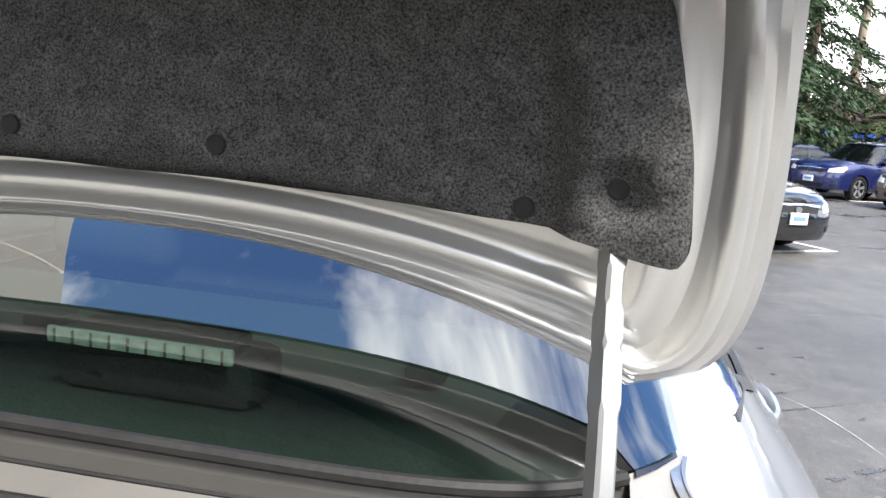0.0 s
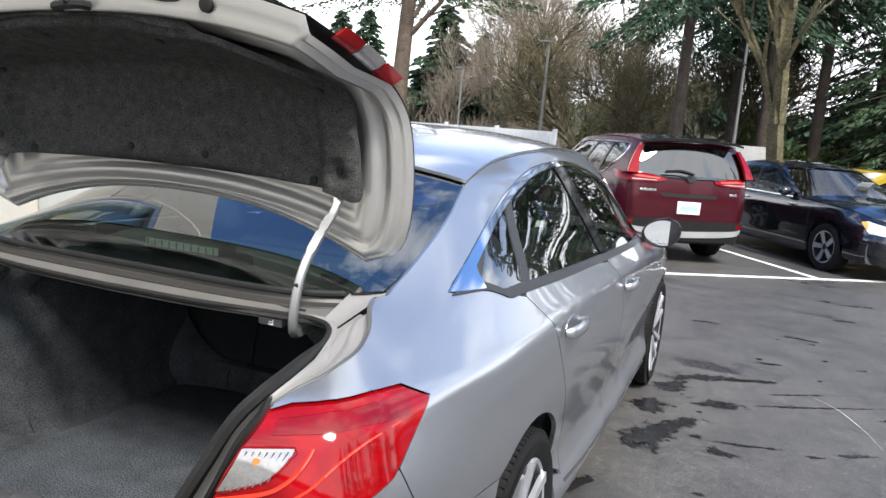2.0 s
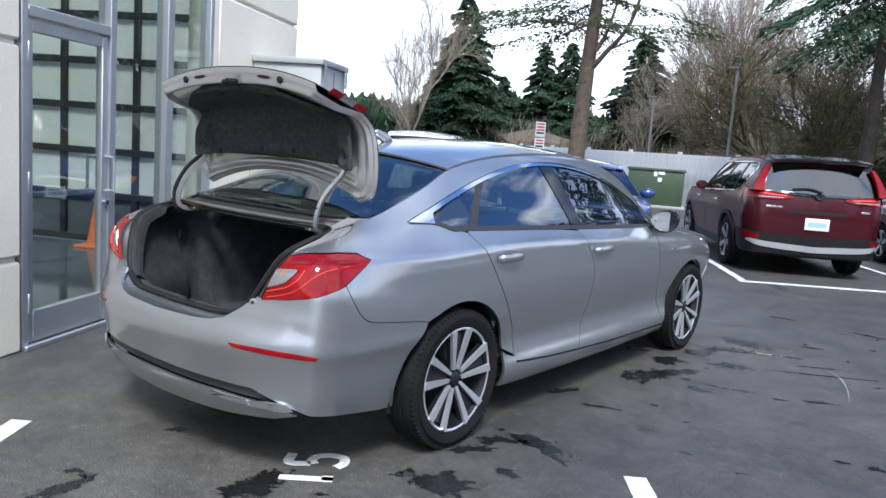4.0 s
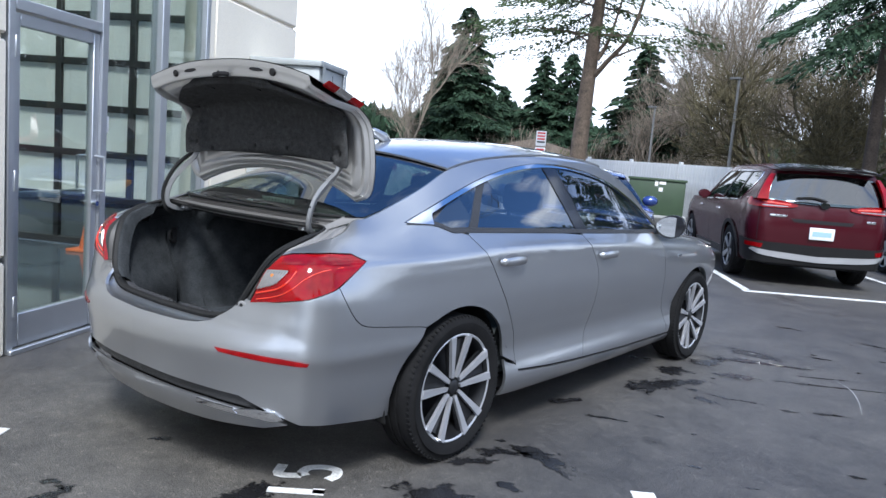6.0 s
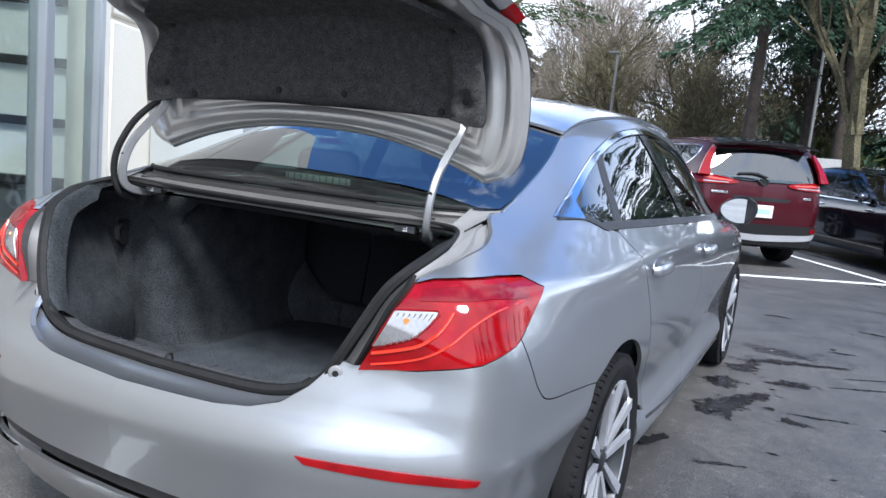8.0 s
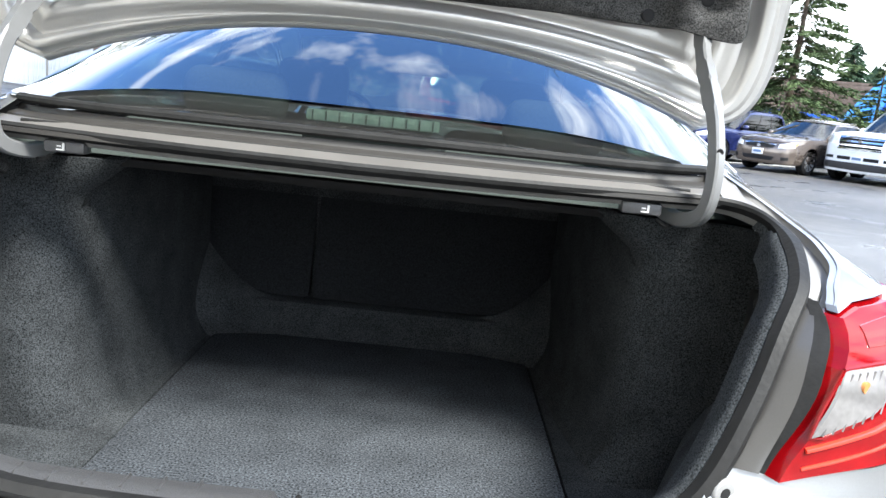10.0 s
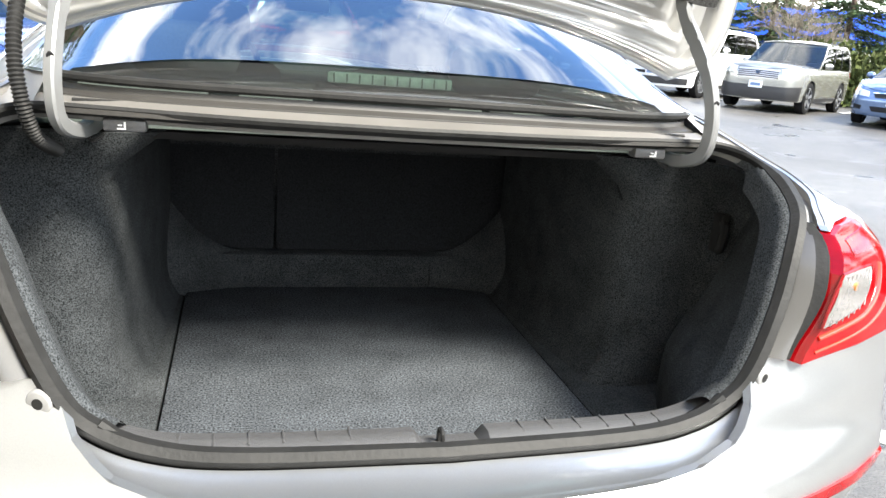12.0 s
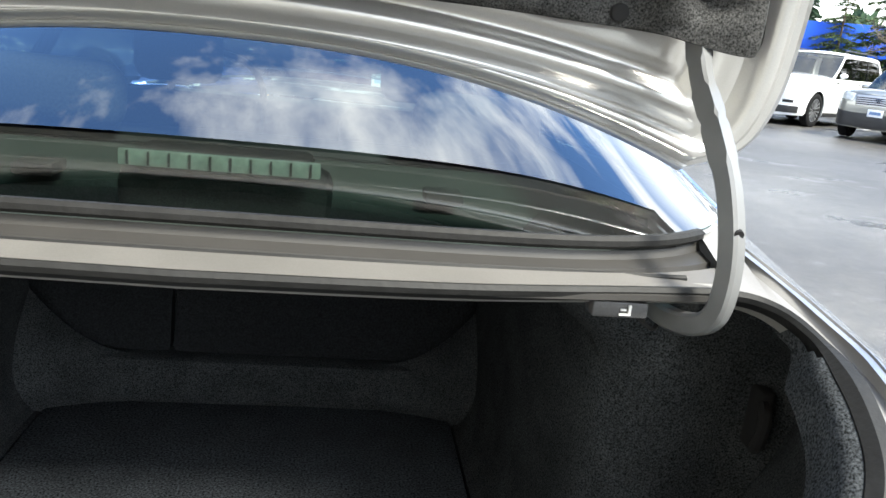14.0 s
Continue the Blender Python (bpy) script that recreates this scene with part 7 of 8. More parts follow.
parked("blue_crossover", "dark blue small crossover car parked in the far row", "car", facing(7.65, 20.9, *HB, 2.61), car_paint("blue_paint", (0.013, 0.02, 0.09), 0.4), wb=2.61, ro=0.82, fo=0.88, W=1.77, H=1.60, belt=0.98, hood_z=1.0, nose_z=0.82, cowl=2.05, roof_f=1.30, roof_r=-0.40, rear_base=-0.70, R=0.33, suv=True, front="sedan", spokes=5)
parked("navy_sedan", "navy blue sedan parked in the far row", "car", facing(5.7, 22.6, *HB, 2.6), car_paint("navy_paint", (0.008, 0.012, 0.042), 0.4), **{**SED, "wb": 2.6, "H": 1.42}, trim=True)
JEEPY = car_paint("mustard_yellow_paint", (0.36, 0.25, 0.02), 0.0)
parked("yellow_off_roader", "mustard yellow off-road vehicle with a black soft top", "car", facing(4.3, 25.3, *HB, 2.6), JEEPY, wb=2.5, ro=0.62, fo=0.62, W=1.85, H=1.85, belt=1.18, hood_z=1.16, nose_z=1.08, cowl=1.70, roof_f=1.45, roof_r=-0.50, rear_base=-0.56, R=0.40, suv=True, front="suv", roof_m=PLASTIC)
parked("taupe_sedan", "taupe brown compact sedan parked in the far row", "car", facing(9.0, 18.35, *HB, 2.7), car_paint("taupe_paint", (0.16, 0.13, 0.11), 0.6), **{**SED, "wb": 2.7, "W": 1.78, "nose_z": 0.74, "H": 1.46}, trim=True, spokes=9)
parked("white_large_suv", "large white sport utility vehicle with a chrome grille", "car", facing(11.05, 17.2, *HB, 3.0), car_paint("white_paint", (0.75, 0.76, 0.76), 0.0), wb=3.2, ro=1.2, fo=1.0, W=2.04, H=1.90, belt=1.22, hood_z=1.20, nose_z=1.10, cowl=2.45, roof_f=1.65, roof_r=-0.75, rear_base=-1.0, R=0.41, suv=True, front="suv_big", trim=True, spokes=7, rack=True)
parked("silver_suv", "silver compact sport utility vehicle with black lower bumper", "car", facing(11.6, 13.75, *HB, 2.62), car_paint("pale_silver_paint", (0.38, 0.38, 0.35), 0.6), **{**SUVK, "wb": 2.62, "nose_z": 0.94}, front="suv", spokes=5)
parked("light_blue_sedan", "light steel-blue sedan parked beside shrubs", "car", facing(12.9, 11.1, *HB, 2.67), car_paint("steel_blue_paint", (0.12, 0.18, 0.30), 0.5), **SED)
parked("white_van", "white van behind the showroom corner", "car", facing(-10.5, 13.3, -0.5, 0.86, 1.0), car_paint("van_white_paint", (0.7, 0.7, 0.7), 0.0), wb=3.0, ro=1.1, fo=0.9, W=1.95, H=1.76, belt=1.1, hood_z=1.08, nose_z=0.98, cowl=2.5, roof_f=1.9, roof_r=-0.8, rear_base=-0.95, R=0.36, suv=True)
parked("blue_sedan", "blue sedan parked nose out beyond the silver sedan", "car", facing(-2.9, 7.7, 0.5, -0.866), car_paint("mid_blue_paint", (0.03, 0.06, 0.22), 0.5), **{**SED, "H": 1.36})


# ---- boundary, poles, signs ----
def on_lot(x, y):
    return Matrix.Translation((x, y, lot_z(x, y)))


fence = thing("boundary_fence", "long white slatted boundary fence behind the car park", "fence", kind="structure")
FA, FB = Vector((-20.0, 27.5, 0)), Vector((-4.6, 20.6, 0))
fn_ = (FB - FA).length
fd = (FB - FA).normalized()
turn = math.degrees(math.atan2(fd.y, fd.x))
slat_me = None
count = int(fn_ / 0.125)
for k in range(count):
    c = FA + fd * (k + 0.5) * 0.125
    if slat_me is None:
        first = part("slat", box_bm(-0.055, 0.055, -0.012, 0.012, 0.05, 1.72, 0.004, 1), FENCEMAT, fence)
        slat_me = first.data
        ob = first
    else:
        ob = new("slat", slat_me)
        ob.parent = fence
    ob.matrix_basis = pose(c.x, c.y, 0, 0, 0, turn)
for z in (0.35, 1.45):
    bm = box_bm(0, fn_, 0.014, 0.05, z, z + 0.08, 0.004, 1)
    part("rail", moved(bm, pose(FA.x, FA.y, 0, 0, 0, turn)), FENCEMAT, fence)
for k in range(8):
    c = FA + fd * fn_ * k / 7
    part("post", moved(box_bm(-0.06, 0.06, 0.052, 0.16, 0, 1.80, 0.01), pose(c.x, c.y, 0, 0, 0, turn)), FENCEMAT, fence)

GREYWALL = mat("grey_block_wall", (0.33, 0.33, 0.32), 0.85, grain=0.1, gscale=20, stain=0.15, sscale=1.5, bump=0.3, bscale=30)
gw = part("boundary_wall", moved(box_bm(-1.8, 0.78, -0.1, 0.1, 0, 1.78, 0.01), pose(1.0, 22.6, 0, 0, 0, -12)), GREYWALL)
tagged(gw, "plain grey boundary wall under the trees", "wall", kind="structure")

GREENBOX = mat("green_transformer_paint", (0.035, 0.06, 0.03), 0.5, stain=0.12, sscale=3)
tb = thing("transformer_cabinet", "dark green electrical transformer cabinet with warning labels", "electrical cabinet", at=pose(-6.9, 20.3, 0, 0, 0, 22))
part("cabinet", box_bm(-0.85, 0.85, -0.5, 0.5, 0.08, 1.14, 0.02), GREENBOX, tb)
part("lid", box_bm(-0.89, 0.89, -0.54, 0.54, 1.142, 1.22, 0.02), GREENBOX, tb)
part("plinth", box_bm(-0.95, 0.95, -0.58, 0.58, 0, 0.08, 0.01), GREYWALL, tb)
for x, z, w, h, c in ((-0.02, 1.08, 0.05, 0.10, (0.7, 0.7, 0.68)), (0.16, 1.10, 0.10, 0.06, (0.75, 0.72, 0.7)), (0.16, 1.16, 0.10, 0.02, (0.6, 0.1, 0.06)), (0.12, 0.88, 0.06, 0.06, (0.7, 0.7, 0.7))):
    part("label", box_bm(x - w, x + w, -0.508, -0.5015, z - h, z + h), mat("warning_label", c, 0.6), tb)
STEEL = mat("galvanised_pole", (0.17, 0.17, 0.165), 0.5, 0.3, stain=0.15, sscale=3)
WOODPOLE = mat("weathered_wood_pole", (0.24, 0.19, 0.14), 0.9, grain=0.25, gscale=40, stain=0.3, sscale=2, bump=0.5)


def light_pole(x, y, h, label="tall grey lamp post with a flat head"):
    p = thing("lamp_post", label, "lamp post", "lamp posts", at=on_lot(x, y))
    part("pole", tube_bm([(0, 0, 0), (0, 0, h)], [0.06, 0.04], 12, smooth=2), STEEL, p)
    part("head", moved(box_bm(-0.30, 0.06, -0.10, 0.10, -0.03, 0.04, 0.02), pose(0, 0, h)), STEEL, p)
    part("base", tube_bm([(0, 0, 0), (0, 0, 0.5)], 0.2, 14, smooth=1), GREYWALL, p)


light_pole(-5.75, 23.3, 4.7)
light_pole(-10.95, 28.7, 4.2)
light_pole(25.4, 41.4, 8.2)
light_pole(0.4, 24.0, 5.5)
ut = thing("utility_pole", "weathered wooden utility pole", "utility pole", at=on_lot(10.9, 30.3))
part("pole", tube_bm([(0, 0, 0), (0.1, 0.0, 11.0)], [0.20, 0.13], 14, smooth=4), WOODPOLE, ut)
part("cross_arm", box_bm(-1.1, 1.1, -0.06, 0.06, 9.6, 9.75, 0.01), WOODPOLE, ut)

SIGNRED = mat("red_sign_face", (0.55, 0.05, 0.05), 0.5)
sg = thing("parking_sign", "red and white parking restriction sign on a post", "sign", at=pose(-10.9, 19.6, 0, 0, 0, 25))
part("post", tube_bm([(0, 0, 0), (0, 0, 2.45)], 0.03, 8, smooth=1), STEEL, sg)
for z0, z1, m_, nm in ((1.98, 2.48, PLATE, "upper_board"), (1.45, 1.93, PLATE, "lower_board")):
    bd = part(nm, box_bm(-0.17, 0.17, -0.045, -0.032, z0, z1, 0.004), m_, sg)
    for k in range(4):
        zc = z1 - 0.07 - 0.10 * k
        part("bar", box_bm(-0.13, 0.13, -0.0475, -0.0455, zc - 0.028, zc + 0.028), SIGNRED if (k < 3 and z0 > 1.9) or k < 2 else DARK, bd)

# house beyond the fence
HOUSEW = mat("tan_house_siding", (0.42, 0.33, 0.24), 0.85, stain=0.12, sscale=1)
HOUSER = mat("brown_house_roof", (0.16, 0.13, 0.11), 0.9, grain=0.2, gscale=8, stain=0.2)
house = thing("house", "low tan house with a shallow brown gable roof", "house", at=pose(-26.3, 44.0, 0, 0, 0, 28))
part("wall", box_bm(-3.4, 3.4, -2, 4, 0, 2.2, 0.02), HOUSEW, house)
gb = bmesh.new()
v = [gb.verts.new(c) for c in ((-3.8, -2.3, 2.2), (3.8, -2.3, 2.2), (0, -2.3, 3.1), (-3.8, 4.2, 2.2), (3.8, 4.2, 2.2), (0, 4.2, 3.1))]
for f in ((0, 1, 2), (5, 4, 3), (0, 2, 5, 3), (1, 4, 5, 2), (0, 3, 4, 1)):
    gb.faces.new([v[i] for i in f])
part("roof", gb, HOUSER, house)
part("window", box_bm(-0.8, 0.8, -2.04, -2.005, 1.0, 1.9), FRITE, house)

# commercial building with a blue parapet, far across the road
BLUE = mat("bright_blue_parapet", (0.01, 0.10, 0.62), 0.6, stain=0.08, sscale=0.6)
LBLUE = mat("sky_blue_fin", (0.07, 0.30, 0.70), 0.6, stain=0.05)
SHINGLE = mat("brown_shingle", (0.10, 0.075, 0.06), 0.9, grain=0.2, gscale=6, stain=0.25, sscale=1)
shop = thing("shop_building", "low commercial building with brown shingle roof and blue parapet", "building", at=pose(27.0, 52.0, 0, 0, 0, -31))
part("wall", box_bm(-14, 22, 0.5, 14, 0, 3.0, 0.02), STUCCO, shop)
for k in range(9):
    part("shingle_course", box_bm(-14 , 2.2, 0.3 + 0.26 * k, 0.72 + 0.26 * k, 2.9 + 0.27 * k, 3.17 + 0.27 * k, 0.01), SHINGLE, shop)
part("parapet", box_bm(3.0, 22, 0.2, 0.5, 2.7, 5.3, 0.02), BLUE, shop)
fin = bmesh.new()
v = [fin.verts.new(c) for c in ((0.6, -0.1, 2.6), (2.6, -0.1, 2.6), (4.0, -0.1, 6.0), (3.0, -0.1, 6.0), (0.6, 0.3, 2.6), (2.6, 0.3, 2.6), (4.0, 0.3, 6.0), (3.0, 0.3, 6.0))]
for f in ((0, 1, 2, 3), (7, 6, 5, 4), (0, 4, 5, 1), (1, 5, 6, 2), (2, 6, 7, 3), (3, 7, 4, 0)):
    fin.faces.new([v[i] for i in f])
part("fin", fin, LBLUE, shop)
part("blue_eave", box_bm(-14, 0.5, 0.1, 0.3, 2.55, 2.85), BLUE, shop)

# ---- plants ----
def leaf_mesh(name, centres, dirs, length, width, rnd):
    """Many small pointed sprays, each two triangles, in one mesh."""
    n = len(centres)
    c, d = np.array(centres), np.array(dirs)
    d /= np.linalg.norm(d, axis=1)[:, None] + 1e-9
    r = rnd.normal(size=(n, 3))
    s = np.cross(d, r)
    s /= np.linalg.norm(s, axis=1)[:, None] + 1e-9
    L = length * rnd.uniform(0.6, 1.3, (n, 1))
    Wd = width * rnd.uniform(0.6, 1.3, (n, 1))
    pts = np.stack([c - d * L * 0.4, c + s * Wd, c + d * L * 0.6, c - s * Wd], 1).reshape(-1, 3)
    me = bpy.data.meshes.new(name)
    idx = np.arange(n * 4).reshape(n, 4)
    me.from_pydata(pts.tolist(), [], idx.tolist())
    return me


def conifer_data(seed, height, spread, start, droop, gappy, per_branch, spray=(0.42, 0.10)):
    rnd = np.random.default_rng(seed)
    cen, dr, limbs = [], [], []
    z = start * height
    while z < height * 0.985:
        f = (z - start * height) / (height * (1 - start))
        rad = spread * (1 - f) ** 0.78 * rnd.uniform(0.70, 1.12) + 0.12
        nb = max(4, int(7 * (1 - 0.4 * f)))
        a0 = rnd.uniform(0, 6.28)
        for k in range(nb):
            if rnd.uniform() < gappy:
                continue
            a = a0 + 6.283 * k / nb + rnd.uniform(-0.35, 0.35)
            r = rad * rnd.uniform(0.65, 1.12)
            tip = np.array([math.cos(a) * r, math.sin(a) * r, z - droop * r + 0.10 * r * rnd.uniform(-1, 1)])
            base = np.array([0, 0, z])
            limbs.append((base, tip))
            m = max(3, int(per_branch * r / spread))
            t = rnd.uniform(0.12, 1.0, m) ** 0.8
            side = np.array([-math.sin(a), math.cos(a), 0])
            lat = rnd.normal(0, 1, m) * (0.10 + 0.17 * t) * r * 0.55
            sag = -droop * 0.5 * r * (t ** 2) - np.abs(lat) * 0.25
            pos = base + (tip - base) * t[:, None] + side * lat[:, None]
            pos[:, 2] += sag + rnd.normal(0, 0.05, m)
            cen.append(pos)
            dd = np.tile(tip - base, (m, 1)) / r + side * (np.sign(lat) * 0.8)[:, None] + rnd.normal(0, 0.25, (m, 3))
            dd[:, 2] -= 0.35
            dr.append(dd)
        z += height * rnd.uniform(0.018, 0.034)
    return np.concatenate(cen), np.concatenate(dr), limbs, rnd, spray


def conifer(label, seed, height, spread, start=0.08, droop=0.25, gappy=0.1, per_branch=60, needle=None, bark=None, spray=(0.42, 0.10), trunk_r=None, lean=0.0):
    """Build one conifer at the origin: trunk with limbs, and a crown of needle sprays."""
    cen, dr, limbs, rnd, spray = conifer_data(seed, height, spread, start, droop, gappy, per_branch, spray)
    t = thing("conifer", label, "tree", "conifers round the car park")
    tr = trunk_r or height * 0.017
    part("trunk", tube_bm([(0, 0, -0.1), (lean * 0.3, 0, height * 0.4), (lean, 0, height)], [tr, tr * 0.7, 0.02], 10, smooth=5), bark or BARK, t)
    bms = []
    for base, tip in limbs[::2]:
        mid = (base + tip) / 2 + np.array([0, 0, 0.04])
        bms.append(tube_bm([tuple(base), tuple(mid), tuple(tip)], [tr * 0.22 * (1 - base[2] / height) + 0.012, 0.02, 0.006], 4, smooth=2, caps=False))
    tagged(part("bough_mass", join_bm(*bms), bark or BARK, t), kind="stuff")
    me = leaf_mesh("crown", cen, dr, spray[0], spray[1], rnd)
    me.materials.append(needle or NEEDLE)
    cr = new("crown", me)
    cr.parent = t
    tagged(cr, kind="stuff")
    return t


def bare_tree(label, seed, height, spread, trunk_r, mat_, levels=4, fork=3, category="tree", crown_mat=None, upright=0.55):
    """A leafless tree: trunk, forking limbs, twigs."""
    rnd = np.random.default_rng(seed)
    t = thing("bare_tree", label, category, "leafless trees")
    tubes = []
    sets = {"trunk": ([], []), "branch_mass": ([], [])}

    def twig(a, b_, r0, r1, key):
        verts, faces = sets[key]
        a, b_ = np.array(a), np.array(b_)
        d = b_ - a
        s = np.cross(d, rnd.normal(size=3))
        s /= np.linalg.norm(s) + 1e-9
        q = np.cross(d, s)
        q /= np.linalg.norm(q) + 1e-9
        i = len(verts)
        for c, r in ((a, r0), (b_, r1)):
            for ang in (0, 2.09, 4.19):
                verts.append(tuple(c + r * (math.cos(ang) * s + math.sin(ang) * q)))
        for k in range(3):
            faces.append((i + k, i + (k + 1) % 3, i + 3 + (k + 1) % 3, i + 3 + k))

    def grow(p, d, ln, r, lev):
        q = p
        n = 3
        for k in range(n):
            d = d + rnd.normal(0, 0.16, 3)
            d[2] += 0.06
            d /= np.linalg.norm(d)
            e = q + d * ln / n
            twig(q, e, r * (1 - 0.25 * k / n), r * (1 - 0.25 * (k + 1) / n), "trunk" if lev == levels else "branch_mass")
            q = e
            if lev > 0:
                for _ in range(fork if k == n - 1 else fork - 1):
                    a = rnd.normal(size=3)
                    a -= d * a.dot(d)
                    a /= np.linalg.norm(a)
                    nd = d * rnd.uniform(0.55, 0.95) + a * rnd.uniform(0.45, 0.85) * spread
                    nd[2] += 0.25 * upright
                    nd /= np.linalg.norm(nd)
                    grow(q, nd, ln * rnd.uniform(0.5, 0.75), max(r * 0.52, 0.006), lev - 1)
    grow(np.array([0, 0, -0.05]), np.array([0.02, 0.0, 1.0]), height * 0.48, trunk_r, levels)
    for key in sets:
        me = bpy.data.meshes.new(key)
        me.from_pydata(sets[key][0], [], sets[key][1])
        me.materials.append(mat_)
        ob = new(key, me)
        ob.parent = t
        if key == "branch_mass":
            tagged(ob, kind="stuff")
    return t


def place(t, spots):
    """Put the first copy, then the others. spots: (x, y, turn, scale, height scale)."""
    for k, (x, y, rz, sc, hz) in enumerate(spots):
        m = on_lot(x, y) @ pose(0, 0, 0, 0, 0, rz) @ Matrix.Diagonal((sc, sc, sc * hz, 1))
        if k == 0:
            t.matrix_basis = m
            first = t
        else:
            o = copy_thing(first, m)
            o.matrix_basis = m


spruce = conifer("tall dense dark green spruce tree", 3, 12.0, 4.9, 0.03, 0.20, 0.0, 620, spray=(0.42, 0.065))
place(spruce, [(-25.0, 33.4, 0, 0.87, 1.0), (-16.0, 38.5, 70, 0.86, 0.85), (-28.9, 48.5, 130, 0.82, 1.02), (-27.2, 49.6, 200, 0.86, 1.0), (-15.8, 44.0, 250, 0.66, 1.0),
               (-31.5, 47.0, 20, 0.62, 1.0), (-36, 46.0, 40, 0.9, 1.0), (-33, 40, 80, 0.55, 1.0), (32.2, 60.4, 10, 0.75, 1.0), (36, 58, 60, 0.7, 1.0), (30.5, 63, 100, 0.6, 1.0)])
fir = conifer("tall open dark fir with drooping boughs", 8, 15.0, 3.6, 0.06, 0.30, 0.26, 390, needle=NEEDLE3, spray=(0.26, 0.034))
place(fir, [(24.0, 6.0, 10, 1.0, 1.0), (26.0, 0.0, 80, 1.1, 1.0), (23.0, -6.0, 170, 1.0, 1.1), (27.0, -12.0, 200, 1.1, 1.0), (20.0, -13.0, 290, 0.9, 1.1), (28.0, 9.0, 330, 1.0, 1.2), (6.6, 26.6, 90, 1.05, 1.0), (8.6, 28.0, 190, 1.0, 1.1), (5.2, 32.5, 140, 1.0, 0.8)])
highfir = conifer("high-crowned conifer with a bare lower trunk", 12, 16.0, 3.9, 0.42, 0.34, 0.22, 430, needle=NEEDLE, bark=DARKBARK, spray=(0.26, 0.034), trunk_r=0.23)
place(highfir, [(-0.9, 19.3, 0, 0.82, 1.03), (0.1, 28.3, 160, 1.0, 1.0), (1.2, 26.4, 220, 1.0, 1.0), (2.9, 27.6, 300, 1.0, 1.05)])
pine = conifer("tall pine with a long bare trunk that forks high up", 21, 17.0, 5.0, 0.42, 0.10, 0.34, 340, needle=NEEDLE2, spray=(0.20, 0.034), trunk_r=0.37, lean=-0.9)
for pts, r in (([(-0.45, 0, 5.5), (-0.95, 0.1, 6.0), (-1.9, 0.2, 7.1), (-2.5, 0.3, 9.2)], 0.12), ([(-0.5, 0, 6.1), (-0.85, -0.1, 6.9), (-1.2, -0.2, 8.5)], 0.09), ([(-1.0, 0.1, 6.1), (-2.2, 0.2, 6.5), (-3.6, 0.1, 6.9)], 0.045), ([(-0.5, 0, 6.6), (0.7, 0.2, 7.2), (2.4, 0.3, 7.3)], 0.05)):
    part("limb", tube_bm(pts, [r * (1 - 0.6 * k / (len(pts) - 1)) for k in range(len(pts))], 8, smooth=5), BARK, pine)
place(pine, [(-8.9, 18.5, 180, 0.8, 0.95)])
sparse = conifer("sparse green pine at the far edge of the lot", 33, 11.0, 3.4, 0.16, 0.12, 0.30, 300, needle=NEEDLE2, spray=(0.24, 0.04))
place(sparse, [(12.8, 27.0, 0, 0.85, 1.0), (19.5, 24.6, 90, 0.75, 0.8), (22.5, 24.0, 200, 0.8, 0.8), (24.5, 20.0, 280, 0.9, 0.9), (17.0, 28.5, 150, 0.55, 0.7), (33, 48.6, 60, 0.8, 0.9), (27, 14, 10, 1.0, 1.0), (29, 5, 130, 1.0, 1.0), (30, -4, 220, 1.1, 1.0)])
mossy = bare_tree("mossy leafless tree with a leaning yellow-green trunk", 5, 15.0, 0.42, 0.24, MOSSBARK, 3, 3, upright=1.3)
place(mossy, [(1.75, 18.5, 0, 1.0, 1.0)])
maple = bare_tree("mossy leafless maple with spreading limbs", 6, 8.5, 0.9, 0.15, MOSSBARK, 4, 3)
place(maple, [(-4.4, 26.0, 100, 0.85, 0.95), (-2.9, 25.8, 200, 0.7, 0.9), (-5.8, 29.5, 260, 0.8, 1.0), (0.4, 29.0, 30, 0.9, 1.0), (-1.6, 30.5, 310, 1.0, 1.0)])
alder = bare_tree("slender leafless alder with fine pale twigs", 11, 11.0, 0.75, 0.11, TWIG, 4, 3)
place(alder, [(-11.5, 37.1, 0, 0.80, 1.2), (-9.5, 37.7, 60, 0.88, 1.3), (-8.2, 36.0, 120, 0.8, 1.35), (-12.8, 38.5, 190, 0.72, 1.15), (-6.6, 36.5, 240, 0.72, 1.3), (-24.0, 27.4, 300, 0.60, 1.5), (-5.2, 34.6, 20, 0.66, 1.0),
              (-3.5, 36.0, 80, 0.7, 1.0), (-9.6, 34.0, 150, 0.6, 1.0), (-14.2, 36.0, 210, 0.55, 1.0), (-10.5, 41, 10, 0.8, 1.0), (-27.5, 31.0, 33, 0.5, 1.0), (13.8, 31.5, 90, 0.5, 1.0), (17.5, 19.5, 40, 0.36, 0.9), (1.4, 34.5, 170, 0.9, 1.0)])

rb = np.random.default_rng(77)


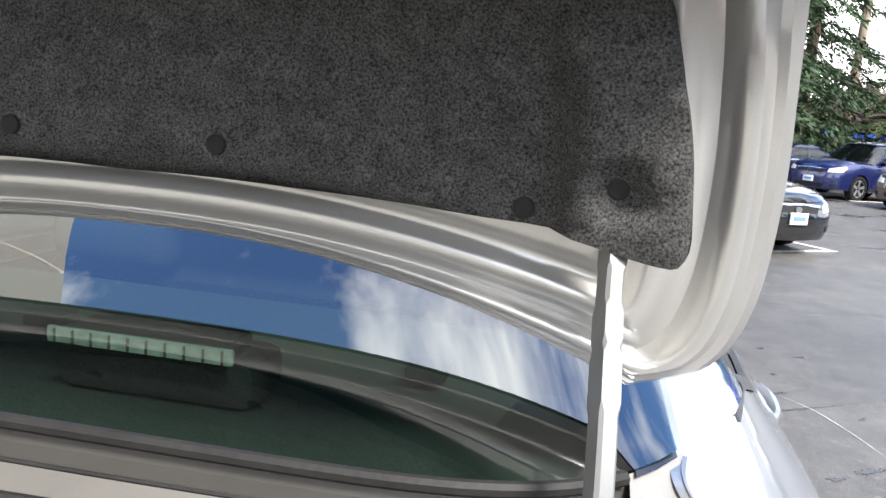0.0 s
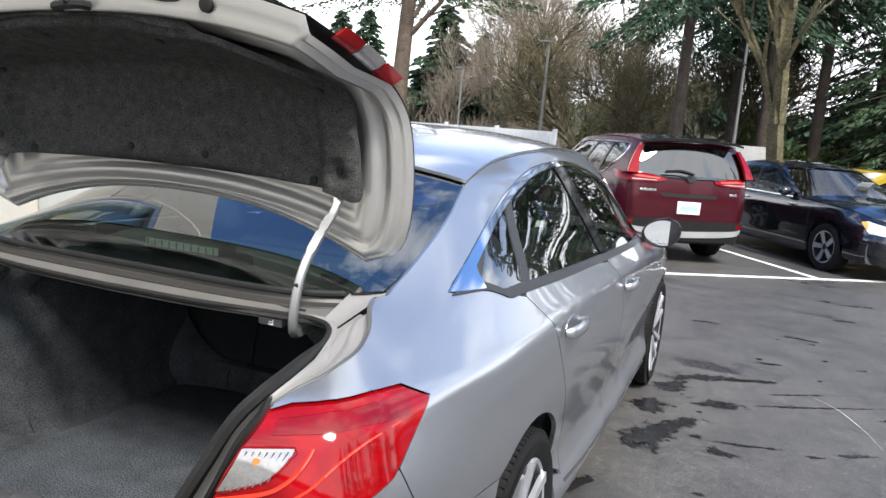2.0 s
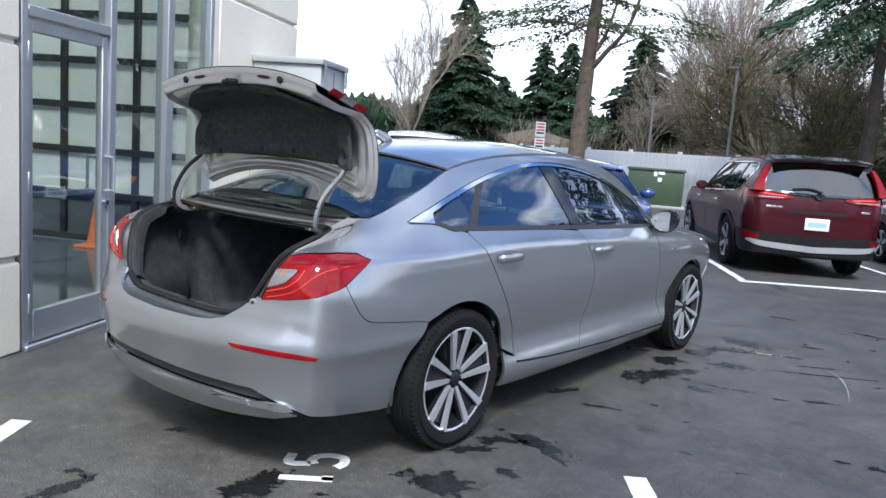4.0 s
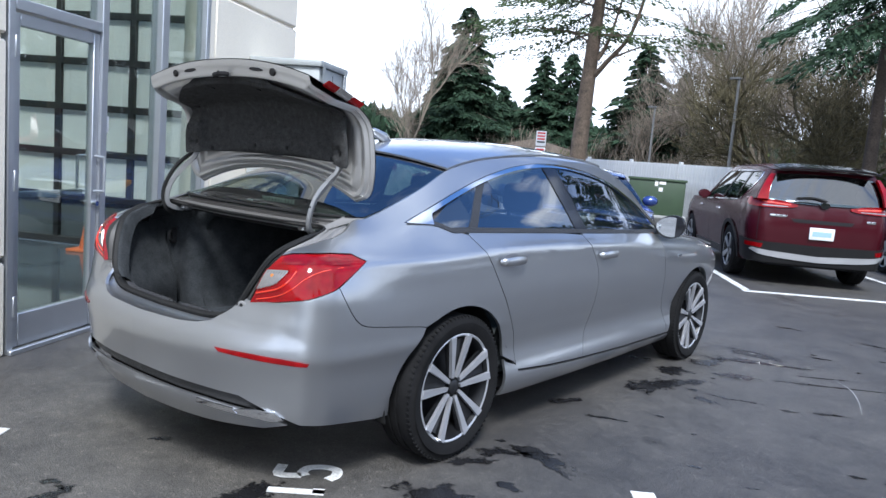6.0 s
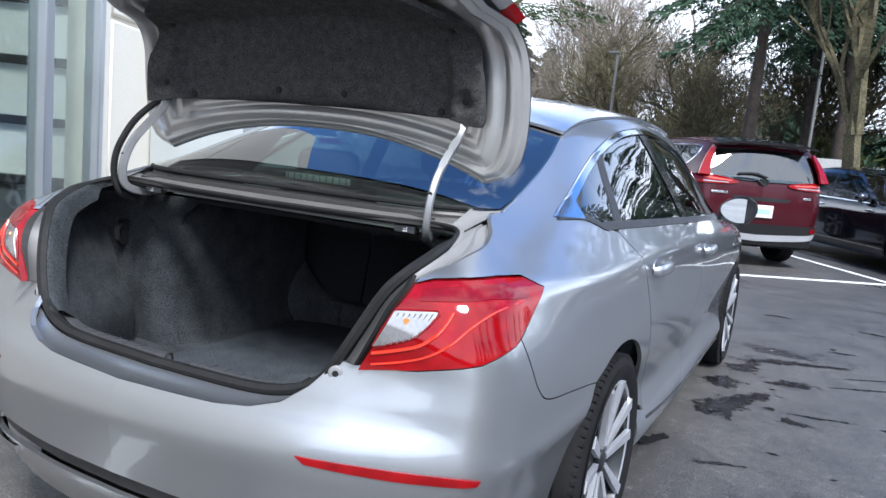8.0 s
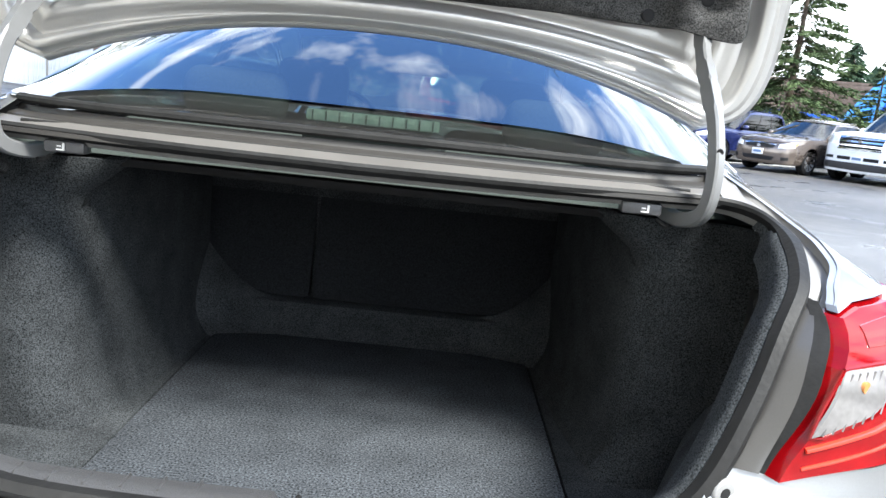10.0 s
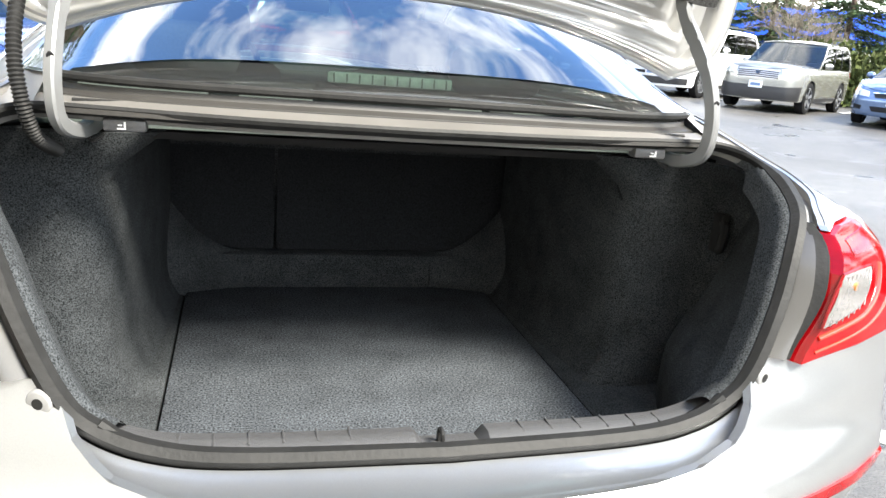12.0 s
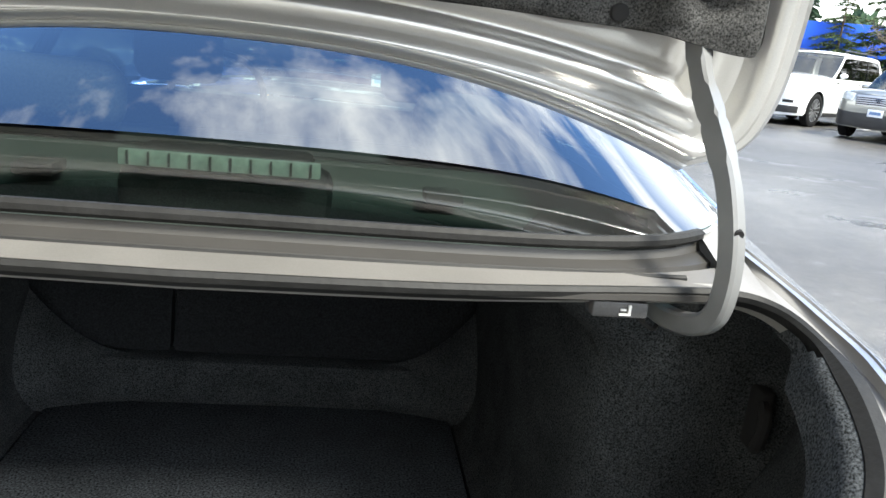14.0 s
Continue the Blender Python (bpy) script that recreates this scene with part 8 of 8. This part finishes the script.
def brush(name, label, segs, n, h, depth, material, length, width, up=1.0):
    """A belt of undergrowth: many thin upright sprays along a line."""
    cen, dr = [], []
    for (ax, ay), (bx, by) in segs:
        t = rb.uniform(0, 1, n)
        hh = h * (0.55 + 0.45 * np.abs(np.sin(t * 23 + ax)) * np.abs(np.cos(t * 9 + ay)))
        z = rb.uniform(0, 1, n) ** 0.8 * hh
        off = rb.normal(0, depth, n)
        dx, dy = by - ay, -(bx - ax)
        q = math.hypot(dx, dy)
        x, y = ax + (bx - ax) * t + dx / q * off, ay + (by - ay) * t + dy / q * off
        cen.append(np.stack([x, y, z + [lot_z(a, b_) for a, b_ in zip(x, y)]], 1))
        d = rb.normal(0, 0.6, (n, 3))
        d[:, 2] = np.abs(d[:, 2]) + up
        dr.append(d)
    me = leaf_mesh(name, np.concatenate(cen), np.concatenate(dr), length, width, rb)
    me.materials.append(material)
    return tagged(new(name, me), label, "shrubs", kind="stuff")


brush("brushwood", "tangle of bare brown undergrowth behind the fence", [((-30, 33), (-14, 37)), ((-15, 37.5), (-2, 35)), ((-14, 40), (0, 38))], 7000, 3.4, 1.2, TWIG, 0.8, 0.012, 1.2)
brush("brushwood", "olive green undergrowth below the conifers", [((-6, 31), (3, 31)), ((1, 28.5), (13, 33)), ((-28, 36), (-12, 40))], 5000, 2.6, 1.0, HEDGE, 0.30, 0.06, 0.3)
brush("hedge", "clipped green hedge along the far lot edge", [((5.5, 29.0), (11.5, 30.2)), ((-2.2, 20.9), (-5.0, 22.2))], 6000, 1.35, 0.35, HEDGE, 0.12, 0.045, 0.2)
brush("shrub", "dense green shrubs behind the far row of cars", [((16.8, 19.8), (18.4, 17.2)), ((13.0, 27.5), (19.5, 22.5)), ((18.5, 17.5), (21, 12))], 6000, 2.0, 0.6, HEDGE, 0.18, 0.06, 0.3)
brush("far_woods", "far belt of dark woods on the horizon", [((-90, 60), (-30, 75)), ((-30, 75), (30, 90)), ((30, 85), (80, 50)), ((80, 50), (95, -20)), ((60, -70), (-60, -80)), ((-60, -80), (-95, 0)), ((-95, 0), (-85, 62)), ((95, -20), (60, -70))], 5000, 8.0, 2.0, NEEDLE, 2.6, 0.7, 1.2)
